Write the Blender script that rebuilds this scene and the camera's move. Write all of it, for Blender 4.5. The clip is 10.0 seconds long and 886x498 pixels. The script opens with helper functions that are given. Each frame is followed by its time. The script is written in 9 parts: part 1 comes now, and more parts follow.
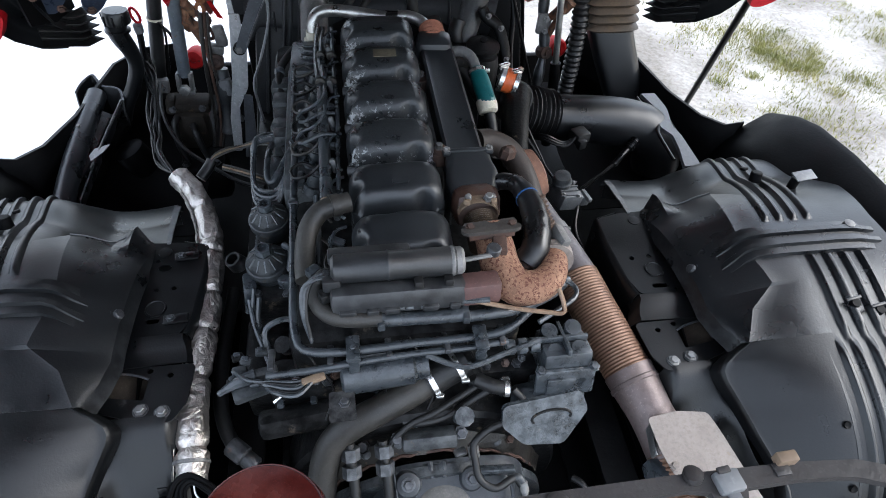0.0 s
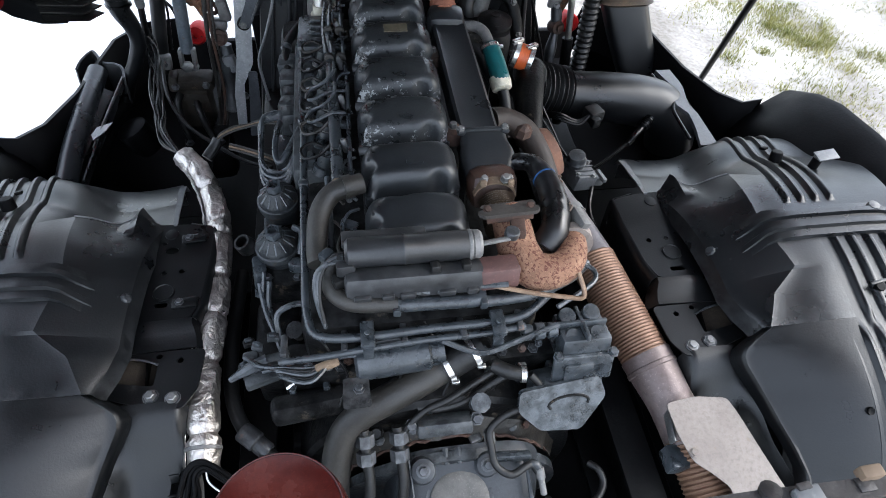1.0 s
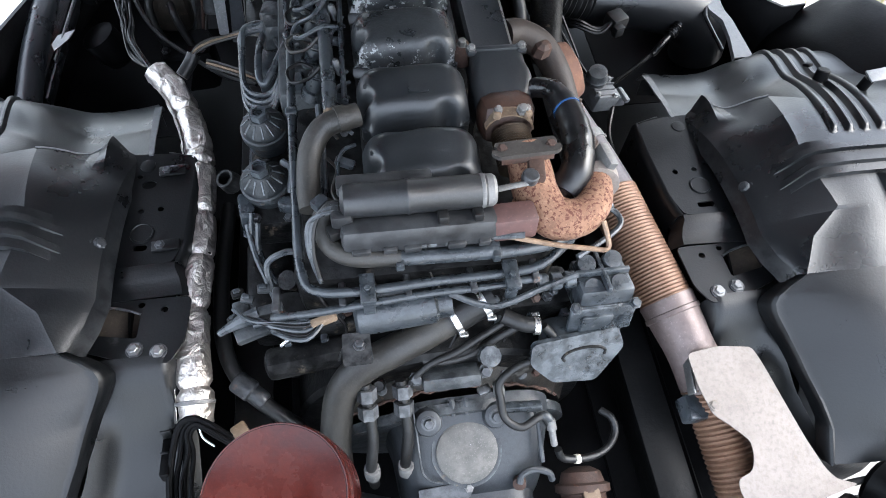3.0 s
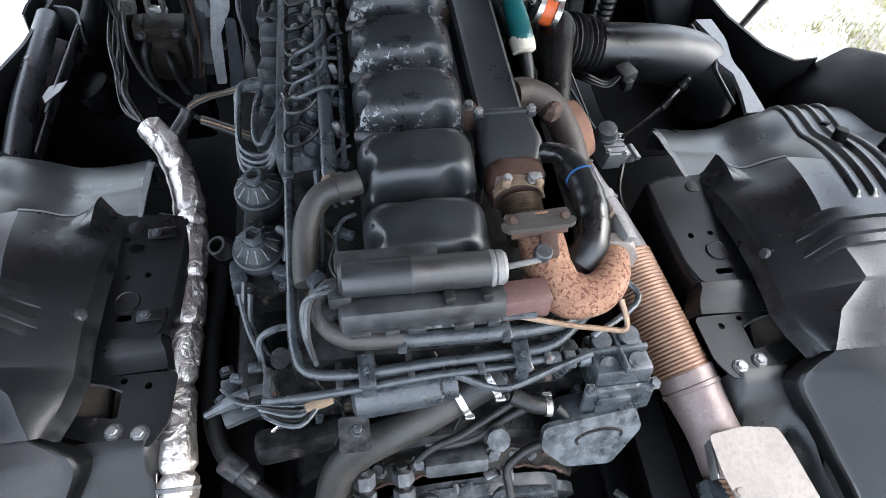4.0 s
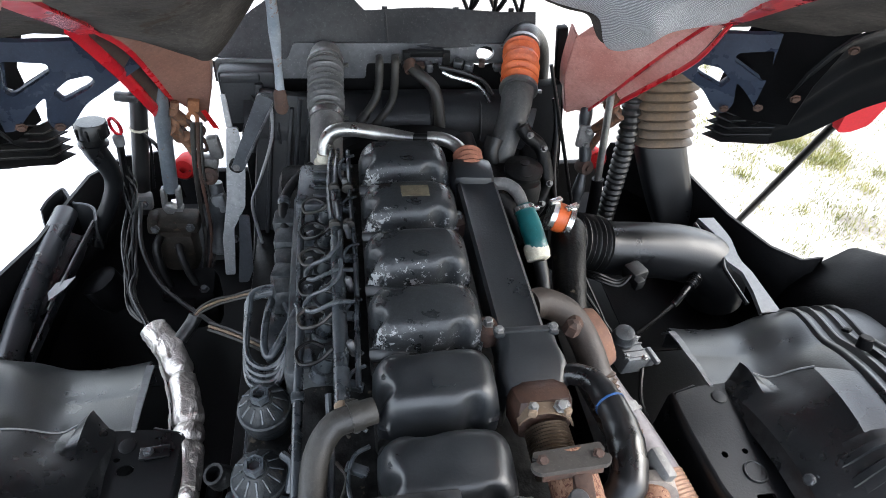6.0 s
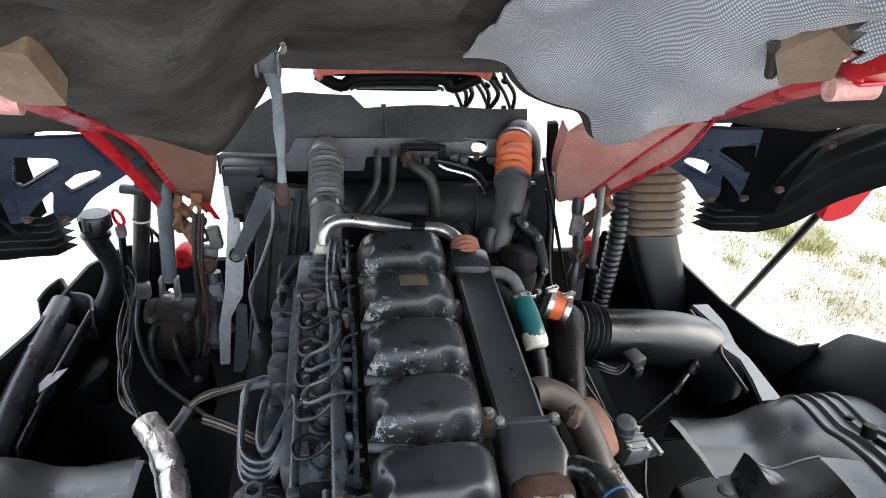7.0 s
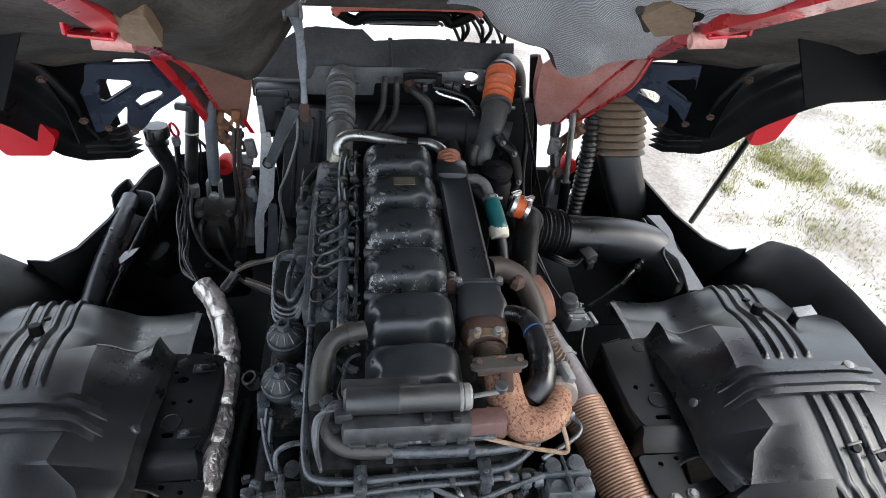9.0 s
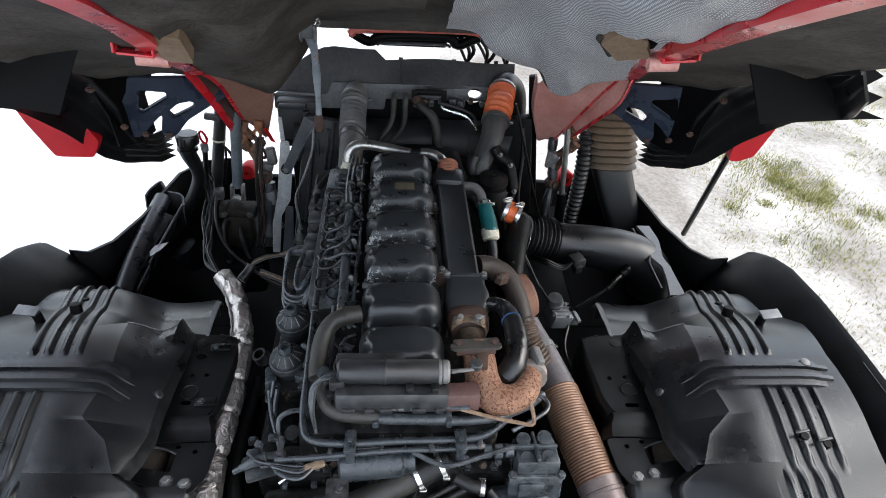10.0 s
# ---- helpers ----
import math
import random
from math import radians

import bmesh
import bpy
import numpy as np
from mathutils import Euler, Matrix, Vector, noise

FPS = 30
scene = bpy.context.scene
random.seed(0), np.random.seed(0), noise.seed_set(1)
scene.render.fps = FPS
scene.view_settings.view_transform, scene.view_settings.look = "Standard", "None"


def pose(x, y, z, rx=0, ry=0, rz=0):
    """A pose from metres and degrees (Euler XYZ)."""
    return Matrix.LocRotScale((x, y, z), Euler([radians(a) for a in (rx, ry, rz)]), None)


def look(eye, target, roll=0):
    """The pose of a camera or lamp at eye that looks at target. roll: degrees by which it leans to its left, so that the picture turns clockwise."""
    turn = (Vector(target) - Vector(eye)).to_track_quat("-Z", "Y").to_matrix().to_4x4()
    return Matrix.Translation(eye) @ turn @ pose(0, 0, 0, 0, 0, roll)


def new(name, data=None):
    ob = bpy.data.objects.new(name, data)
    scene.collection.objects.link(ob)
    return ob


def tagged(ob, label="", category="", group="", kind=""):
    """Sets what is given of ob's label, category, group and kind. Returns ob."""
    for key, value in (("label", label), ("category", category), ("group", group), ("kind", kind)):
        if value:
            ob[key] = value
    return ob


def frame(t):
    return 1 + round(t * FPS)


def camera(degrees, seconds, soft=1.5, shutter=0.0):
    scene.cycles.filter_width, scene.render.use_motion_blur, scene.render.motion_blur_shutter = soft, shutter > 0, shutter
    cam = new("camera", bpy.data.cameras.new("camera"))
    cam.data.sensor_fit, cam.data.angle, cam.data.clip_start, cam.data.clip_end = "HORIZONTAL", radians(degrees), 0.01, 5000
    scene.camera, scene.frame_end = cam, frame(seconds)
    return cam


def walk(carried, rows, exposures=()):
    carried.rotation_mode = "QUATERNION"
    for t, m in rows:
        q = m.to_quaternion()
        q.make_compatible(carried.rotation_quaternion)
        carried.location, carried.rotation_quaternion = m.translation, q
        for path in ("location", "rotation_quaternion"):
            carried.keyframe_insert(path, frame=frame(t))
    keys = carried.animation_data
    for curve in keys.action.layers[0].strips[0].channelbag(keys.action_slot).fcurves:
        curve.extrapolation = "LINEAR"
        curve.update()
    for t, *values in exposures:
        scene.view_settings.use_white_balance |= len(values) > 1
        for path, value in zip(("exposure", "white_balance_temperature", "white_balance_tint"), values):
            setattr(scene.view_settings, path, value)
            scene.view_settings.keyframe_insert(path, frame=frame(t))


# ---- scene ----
cam = camera(70.5, 10.0, soft=0.9)
PATH = [
    (0, (-0.076, -0.929, 2.314), (0.178, 0.391, 0.833), 4.0),
    (0.5, (-0.119, -0.885, 2.303), (0.134, 0.421, 0.809), 4.1),
    (1, (-0.1, -0.895, 2.294), (0.147, 0.372, 0.766), 4.1),
    (1.5, (-0.08, -0.871, 2.264), (0.162, 0.27, 0.639), 4.8),
    (2, (-0.085, -0.835, 2.248), (0.148, 0.178, 0.54), 5.7),
    (3.5, (-0.097, -0.7, 2.24), (0.129, 0.296, 0.521), 5.8),
    (4, (-0.092, -0.649, 2.222), (0.149, 0.429, 0.555), 5.8),
    (4.5, (-0.101, -0.594, 2.222), (0.152, 0.581, 0.624), 5.5),
    (5, (-0.11, -0.556, 2.234), (0.157, 0.725, 0.721), 5.4),
    (5.5, (-0.111, -0.539, 2.237), (0.166, 0.809, 0.786), 5.3),
    (6, (-0.12, -0.53, 2.25), (0.17, 0.921, 0.905), 5.2),
    (7.5, (-0.133, -0.549, 2.267), (0.194, 1.096, 1.176), 4.8),
    (8, (-0.133, -0.601, 2.295), (0.198, 0.973, 1.107), 5.1),
    (8.5, (-0.112, -0.747, 2.382), (0.215, 0.754, 1.102), 5.2),
    (9, (-0.084, -0.891, 2.443), (0.151, 0.6, 1.131), 5.0),
    (9.5, (-0.038, -0.998, 2.498), (0.146, 0.487, 1.172), 5.0),
    (10, (-0.019, -1.061, 2.522), (0.139, 0.471, 1.247), 4.5),
]
walk(cam, [(t, look(eye, target, roll)) for t, eye, target, roll in PATH], [(0.0, 0.82, 6100, 10), (2.0, 1.38, 6150, 10), (3.5, 1.66, 6200, 10), (5.5, 1.62, 6350, 10), (7.5, 1.58, 6600, 10), (8.5, 1.3, 6500, 10), (10.0, 0.82, 6450, 10)])

# ---- sky and sun ----
world = bpy.data.worlds.new("sky")
scene.world = world
world.use_nodes = True
wn, wl = world.node_tree.nodes, world.node_tree.links
sky = wn.new("ShaderNodeTexSky")
sky.sky_type, sky.sun_disc = "NISHITA", False
sky.sun_elevation, sky.sun_rotation = radians(40), radians(96)
sky.air_density, sky.dust_density, sky.ozone_density = 1.2, 3.0, 0.6
cloud = wn.new("ShaderNodeMix")  # an even layer of white cloud before the sky
cloud.data_type = "RGBA"
cloud.inputs[0].default_value = 0.45
cloud.inputs[7].default_value = (9.0, 9.5, 10.2, 1)
wl.new(sky.outputs[0], cloud.inputs[6])
wl.new(cloud.outputs[2], wn["Background"].inputs[0])
wn["Background"].inputs[1].default_value = 0.26
sun_data = bpy.data.lights.new("sun", "SUN")
sun_data.energy, sun_data.angle, sun_data.color = 1.5, radians(40), (0.9, 0.96, 1.0)
sun = new("sun", sun_data)
sun.matrix_world = look((3.08, -0.32, 2.6), (0, 0, 0))

# ---- materials ----


def surf(name, base, other=None, rough=0.5, metal=0.0, scale=12.0, bump=0.15, fine=90.0, chips=None, chip_level=0.62, chip_scale=30.0, chip_rough=0.5, chip_metal=0.0, coat=0.0, spec=0.5, dust=0.3, wear=0.0):
    """A worn surface: two scales of tone, uneven gloss, fine relief, and chips or rust spots of a second colour."""
    m = bpy.data.materials.new(name)
    m.use_nodes = True
    n, l = m.node_tree.nodes, m.node_tree.links
    b = n["Principled BSDF"]
    geo = n.new("ShaderNodeTexCoord")

    def cloud(s, detail=5.0, roughness=0.6):
        t = n.new("ShaderNodeTexNoise")
        t.inputs["Scale"].default_value, t.inputs["Detail"].default_value, t.inputs["Roughness"].default_value = s, detail, roughness
        l.new(geo.outputs["Object"], t.inputs["Vector"])
        return t.outputs["Fac"]

    def mixed(fac, a, c):
        x = n.new("ShaderNodeMix")
        x.data_type = "RGBA"
        l.new(fac, x.inputs[0])
        for v, k in ((a, 6), (c, 7)):
            if isinstance(v, tuple):
                x.inputs[k].default_value = (*v, 1)
            else:
                l.new(v, x.inputs[k])
        return x.outputs[2]

    def ramp(fac, lo, hi, a=0.0, c=1.0):
        x = n.new("ShaderNodeMapRange")
        l.new(fac, x.inputs[0])
        for k, v in zip((1, 2, 3, 4), (lo, hi, a, c)):
            x.inputs[k].default_value = v
        return x.outputs[0]

    other = other or tuple(c * 1.6 + 0.004 for c in base)
    big, small = cloud(scale), cloud(fine, 3.0)
    colour = mixed(ramp(big, 0.35, 0.68), base, other)
    colour = mixed(ramp(small, 0.45, 0.75, 0.0, 0.5), colour, tuple(c * 0.6 for c in base))
    if dust:
        colour = mixed(ramp(cloud(fine * 2.7, 2.0), 0.58, 0.72, 0.0, dust), colour, tuple(c * 1.8 + 0.012 for c in other))
    gloss = ramp(big, 0.3, 0.7, max(rough - 0.12, 0.03), min(rough + 0.12, 1.0))
    shine = None
    if chips:
        spot = ramp(cloud(chip_scale, 8.0, 0.72), chip_level, chip_level + 0.03)
        colour = mixed(spot, colour, chips)
        x = n.new("ShaderNodeMix")
        l.new(spot, x.inputs[0]), l.new(gloss, x.inputs[2])
        x.inputs[3].default_value = chip_rough
        gloss = x.outputs[0]
        shine = ramp(spot, 0, 1, metal, chip_metal)
    if wear:  # paint rubbed pale along the edges
        g = n.new("ShaderNodeNewGeometry")
        x = n.new("ShaderNodeMath")
        x.operation = "MULTIPLY"
        l.new(ramp(g.outputs["Pointiness"], 0.53, 0.62), x.inputs[0]), l.new(ramp(cloud(40.0), 0.4, 0.6), x.inputs[1])
        y = n.new("ShaderNodeMath")
        y.operation, y.inputs[1].default_value = "MULTIPLY", wear
        l.new(x.outputs[0], y.inputs[0])
        colour = mixed(y.outputs[0], colour, tuple(c * 2.2 + 0.05 for c in other))
    l.new(colour, b.inputs["Base Color"])
    l.new(gloss, b.inputs["Roughness"])
    b.inputs["Metallic"].default_value = metal
    if shine:
        l.new(shine, b.inputs["Metallic"])
    b.inputs["Specular IOR Level"].default_value = spec
    b.inputs["Coat Weight"].default_value = coat
    if bump:
        r = n.new("ShaderNodeBump")
        r.inputs["Strength"].default_value, r.inputs["Distance"].default_value = bump, 0.004
        l.new(small, r.inputs["Height"])
        l.new(r.outputs[0], b.inputs["Normal"])
    return m


ENGINE = surf("engine_grey_paint", (0.012, 0.015, 0.018), (0.028, 0.0335, 0.0388), 0.30, 0, 22, 0.25, 150, (0.09, 0.085, 0.075), 0.65, 34, spec=0.55, dust=0.22, wear=0.6)
ENGINE_DIRTY = surf("oily_engine_casting", (0.0095, 0.0114, 0.0135), (0.034, 0.0375, 0.04), 0.42, 0, 16, 0.35, 110, (0.05, 0.037, 0.026), 0.6, 26, spec=0.35, dust=0.22, wear=0.6)
GEAR = surf("gearbox_grey_paint", (0.0135, 0.0158, 0.0186), (0.028, 0.0315, 0.036), 0.5, 0, 14, 0.12, 140, (0.06, 0.05, 0.04), 0.68, 22, spec=0.4, dust=0.25, wear=0.4)
CYLINDER = surf("satin_grey_cylinder", (0.0075, 0.008, 0.009), (0.017, 0.018, 0.0195), 0.4, 0, 14, 0.12, 160, (0.06, 0.055, 0.05), 0.7, 30, spec=0.5, wear=0.5)
# Engine casting blackened for the shade in the gaps, with brown oily spots
ENGINE_BLACK = surf("shade_blackened_casting", (0.0012, 0.0013, 0.0015), (0.0042, 0.0043, 0.0045), 0.42, 0, 16, 0.4, 90, (0.045, 0.036, 0.026), 0.6, 24, spec=0.13, dust=0.15, wear=0.4)
COVER_SMOOTH = surf("black_cover", (0.0078, 0.009, 0.0105), (0.0165, 0.0188, 0.0215), 0.37, 0, 10, 0.08, 240, (0.1, 0.1, 0.1), 0.76, 60, 0.5)
PLASTIC = surf("black_plastic", (0.0025, 0.00285, 0.0034), (0.0051, 0.00565, 0.0064), 0.36, 0, 7, 0.10, 220, (0.02, 0.02, 0.02), 0.66, 9, 0.6, spec=0.36)
DUCT = surf("smooth_black_plastic", (0.00245, 0.0028, 0.0035), (0.00525, 0.00595, 0.007), 0.38, 0, 6, 0.06, 200, spec=0.4, dust=0.15)
ARCH_PLASTIC = surf("dusty_black_plastic", (0.00351, 0.00405, 0.00495), (0.007425, 0.00837, 0.00972), 0.33, 0, 5, 0.10, 220, (0.03, 0.031, 0.031), 0.62, 9, 0.6, spec=0.39, wear=0.4)
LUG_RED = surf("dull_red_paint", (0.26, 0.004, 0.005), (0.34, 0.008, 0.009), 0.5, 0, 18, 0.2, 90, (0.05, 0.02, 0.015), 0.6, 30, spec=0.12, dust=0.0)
# Black plastic with colour and gloss lowered to deepen the shade of hidden places
PLASTIC_DULL = surf("shade_dulled_plastic", (0.00125, 0.0013, 0.0015), (0.003, 0.003, 0.0035), 0.5, 0, 8, 0.15, 160, spec=0.08, dust=0.12)
RUBBER = surf("black_rubber", (0.0034, 0.0035, 0.0038), (0.011, 0.0111, 0.0113), 0.44, 0, 12, 0.25, 90, spec=0.35)
DUSTY_HOSE = surf("dusty_grey_hose", (0.0105, 0.00975, 0.008625), (0.0255, 0.02325, 0.0195), 0.55, 0, 14, 0.25, 110)
DARK_STEEL = surf("dark_steel", (0.014, 0.0155, 0.018), (0.03, 0.032, 0.035), 0.4, 0.15, 12, 0.25, 90, (0.12, 0.06, 0.03), 0.66, 20, wear=0.7)
FRAME_STEEL = surf("chassis_paint", (0.0022, 0.0024, 0.0027), (0.006, 0.006, 0.006), 0.5, 0, 6, 0.3, 60, (0.06, 0.045, 0.03), 0.67, 10, spec=0.13, dust=0.12)
GALVA = surf("galvanised_steel", (0.15, 0.15, 0.15), (0.27, 0.27, 0.265), 0.4, 0.8, 20, 0.2, 80)
STEEL = surf("bright_steel", (0.55, 0.55, 0.54), (0.7, 0.7, 0.68), 0.25, 0.95, 20, 0.1, 80)
BARE = surf("brushed_bare_steel", (0.32, 0.315, 0.30), (0.45, 0.44, 0.42), 0.36, 0.9, 16, 0.12, 90, (0.2, 0.17, 0.14), 0.66, 24)
ALU_DULL = surf("weathered_aluminium", (0.10, 0.10, 0.098), (0.18, 0.175, 0.17), 0.55, 0.35, 16, 0.3, 70, (0.08, 0.07, 0.06), 0.64, 18)
RUST_ELBOW = surf("flaking_rust", (0.14, 0.065, 0.035), (0.235, 0.135, 0.085), 0.85, 0, 22, 0.35, 90, (0.075, 0.022, 0.012), 0.525, 150, 0.9)
RUST = surf("brown_rust", (0.028, 0.015, 0.011), (0.065, 0.032, 0.021), 0.85, 0, 16, 0.5, 60, (0.10, 0.042, 0.024), 0.64, 40, 0.9)
SATIN = surf("satin_black_paint", (0.007, 0.008, 0.0095), (0.015, 0.0165, 0.019), 0.3, 0, 9, 0.1, 160)
RUST_RED = surf("red_primer_rust", (0.06, 0.029, 0.026), (0.095, 0.048, 0.043), 0.6, 0, 16, 0.3, 60)
FLEX = surf("heat_tinted_braid", (0.12, 0.064, 0.040), (0.18, 0.106, 0.068), 0.5, 0.4, 9, 0.2, 200)
PIPE_TINT = surf("heat_tinted_pipe", (0.10, 0.075, 0.07), (0.15, 0.12, 0.115), 0.5, 0.4, 10, 0.2, 70)
PIPE_GREY = surf("purple_grey_pipe", (0.085, 0.078, 0.084), (0.135, 0.122, 0.126), 0.5, 0.45, 10, 0.2, 70)
SHIELD = surf("beige_heat_shield", (0.165, 0.14, 0.122), (0.225, 0.196, 0.175), 0.75, 0.1, 10, 0.3, 120, (0.15, 0.12, 0.095), 0.66, 26, dust=0.08)
TEAL = surf("teal_silicone", (0.002, 0.06, 0.066), (0.004, 0.092, 0.096), 0.35, 0, 20, 0.1, 80)
ORANGE = surf("orange_silicone", (0.45, 0.075, 0.014), (0.55, 0.12, 0.03), 0.5, 0, 18, 0.15, 90, (0.4, 0.1, 0.04), 0.66, 20)
TAPE = surf("cream_tape", (0.4, 0.37, 0.29), (0.55, 0.52, 0.43), 0.7, 0, 30, 0.4, 80)
BLUE = surf("blue_band", (0.02, 0.13, 0.45), (0.03, 0.18, 0.55), 0.5, 0, 20, 0.0)
RED = surf("red_cab_paint", (0.42, 0.008, 0.016), (0.5, 0.014, 0.024), 0.3, 0, 8, 0.03, 200, coat=0.4)
# The cab's red again, darker: shade of the wing corners put into the colour
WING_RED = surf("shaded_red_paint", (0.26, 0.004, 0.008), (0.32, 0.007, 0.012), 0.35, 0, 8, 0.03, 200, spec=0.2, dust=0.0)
PINK = surf("dusty_red_primer", (0.40, 0.165, 0.14), (0.55, 0.30, 0.265), 0.42, 0, 7, 0.1, 120, (0.17, 0.07, 0.045), 0.66, 14)
TAN = surf("tan_block", (0.13, 0.088, 0.055), (0.19, 0.135, 0.09), 0.8, 0, 14, 0.3, 60)
FOAM = surf("dark_foam", (0.022, 0.0195, 0.017), (0.074, 0.067, 0.059), 0.9, 0, 7, 0.5, 60, (0.035, 0.026, 0.018), 0.6, 8, 0.9, spec=0.2)
# One red plastic: lid darker, wall and rim brighter for light showing through
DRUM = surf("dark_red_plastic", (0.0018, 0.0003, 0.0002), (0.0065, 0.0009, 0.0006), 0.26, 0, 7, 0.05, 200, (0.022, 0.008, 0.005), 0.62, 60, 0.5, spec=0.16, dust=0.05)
DRUM_EDGE = surf("lit_through_red_plastic", (0.03, 0.004, 0.003), (0.06, 0.010, 0.006), 0.25, 0, 12, 0.05, 160, spec=0.3)
WIRE = surf("wire_sheath", (0.0012, 0.0012, 0.0014), (0.0032, 0.0032, 0.0036), 0.36, 0, 20, 0.1, 90, spec=0.24, dust=0.06)
CONNECTOR = surf("grey_connector", (0.075, 0.078, 0.082), (0.135, 0.139, 0.143), 0.5, 0, 20, 0.1, 90)


def foil_material():
    """Soft crumpled foil: sharp creases over broad dents."""
    m = bpy.data.materials.new("crumpled_foil")
    m.use_nodes = True
    n, l = m.node_tree.nodes, m.node_tree.links
    b = n["Principled BSDF"]
    b.inputs["Metallic"].default_value = 1.0
    tc = n.new("ShaderNodeTexCoord")
    heights = []
    for scale, detail, distortion in ((19.0, 2.0, 1.6), (62.0, 2.0, 2.2)):
        w = n.new("ShaderNodeTexNoise")
        w.inputs["Scale"].default_value, w.inputs["Detail"].default_value, w.inputs["Distortion"].default_value = scale, detail, distortion
        l.new(tc.outputs["Object"], w.inputs["Vector"])
        k = n.new("ShaderNodeMath")
        k.operation, k.inputs[1].default_value = "SUBTRACT", 0.5
        a = n.new("ShaderNodeMath")
        a.operation = "ABSOLUTE"
        l.new(w.outputs["Fac"], k.inputs[0]), l.new(k.outputs[0], a.inputs[0])
        heights.append(a.outputs[0])
    last = None
    for h, strength in zip(heights, (0.45, 0.22)):
        r = n.new("ShaderNodeBump")
        r.inputs["Strength"].default_value, r.inputs["Distance"].default_value = strength, 0.02
        l.new(h, r.inputs["Height"])
        if last:
            l.new(last, r.inputs["Normal"])
        last = r.outputs[0]
    l.new(last, b.inputs["Normal"])
    c = n.new("ShaderNodeValToRGB")
    c.color_ramp.elements[0].color, c.color_ramp.elements[1].color = (0.58, 0.54, 0.505, 1), (0.26, 0.225, 0.2, 1)
    c.color_ramp.elements[1].position = 0.3
    l.new(heights[0], c.inputs[0]), l.new(c.outputs[0], b.inputs["Base Color"])
    b.inputs["Roughness"].default_value = 0.46
    return m


FOIL = foil_material()


def weave_material():
    """A woven glass-fibre mat: two crossed waves of threads."""
    m = bpy.data.materials.new("woven_heat_mat")
    m.use_nodes = True
    n, l = m.node_tree.nodes, m.node_tree.links
    b = n["Principled BSDF"]
    tc = n.new("ShaderNodeTexCoord")
    waves = []
    for axis in ("X", "Y"):
        w = n.new("ShaderNodeTexWave")
        w.bands_direction, w.inputs["Scale"].default_value, w.inputs["Distortion"].default_value = axis, 76.0, 0.9
        w.inputs["Detail"].default_value, w.inputs["Detail Scale"].default_value = 1.0, 0.4
        l.new(tc.outputs["Object"], w.inputs["Vector"])
        waves.append(w.outputs["Fac"])
    p = n.new("ShaderNodeMath")
    p.operation = "MULTIPLY"
    l.new(waves[0], p.inputs[0]), l.new(waves[1], p.inputs[1])
    d = n.new("ShaderNodeTexNoise")
    d.inputs["Scale"].default_value = 5.0
    l.new(tc.outputs["Object"], d.inputs["Vector"])
    x = n.new("ShaderNodeMix")
    x.data_type = "RGBA"
    x.inputs[6].default_value, x.inputs[7].default_value = (0.26, 0.27, 0.285, 1), (0.74, 0.76, 0.78, 1)
    k = n.new("ShaderNodeMapRange")
    k.inputs[1].default_value, k.inputs[2].default_value = 0.08, 0.5
    l.new(p.outputs[0], k.inputs[0]), l.new(k.outputs[0], x.inputs[0])
    y = n.new("ShaderNodeMix")
    y.data_type, y.blend_type = "RGBA", "MULTIPLY"
    y.inputs[0].default_value = 0.12
    l.new(x.outputs[2], y.inputs[6]), l.new(d.outputs["Fac"], y.inputs[7])
    l.new(y.outputs[2], b.inputs["Base Color"])
    b.inputs["Roughness"].default_value, b.inputs["Metallic"].default_value = 0.4, 0.2
    r = n.new("ShaderNodeBump")
    r.inputs["Strength"].default_value, r.inputs["Distance"].default_value = 0.35, 0.003
    l.new(p.outputs[0], r.inputs["Height"]), l.new(r.outputs[0], b.inputs["Normal"])
    return m


WEAVE = weave_material()


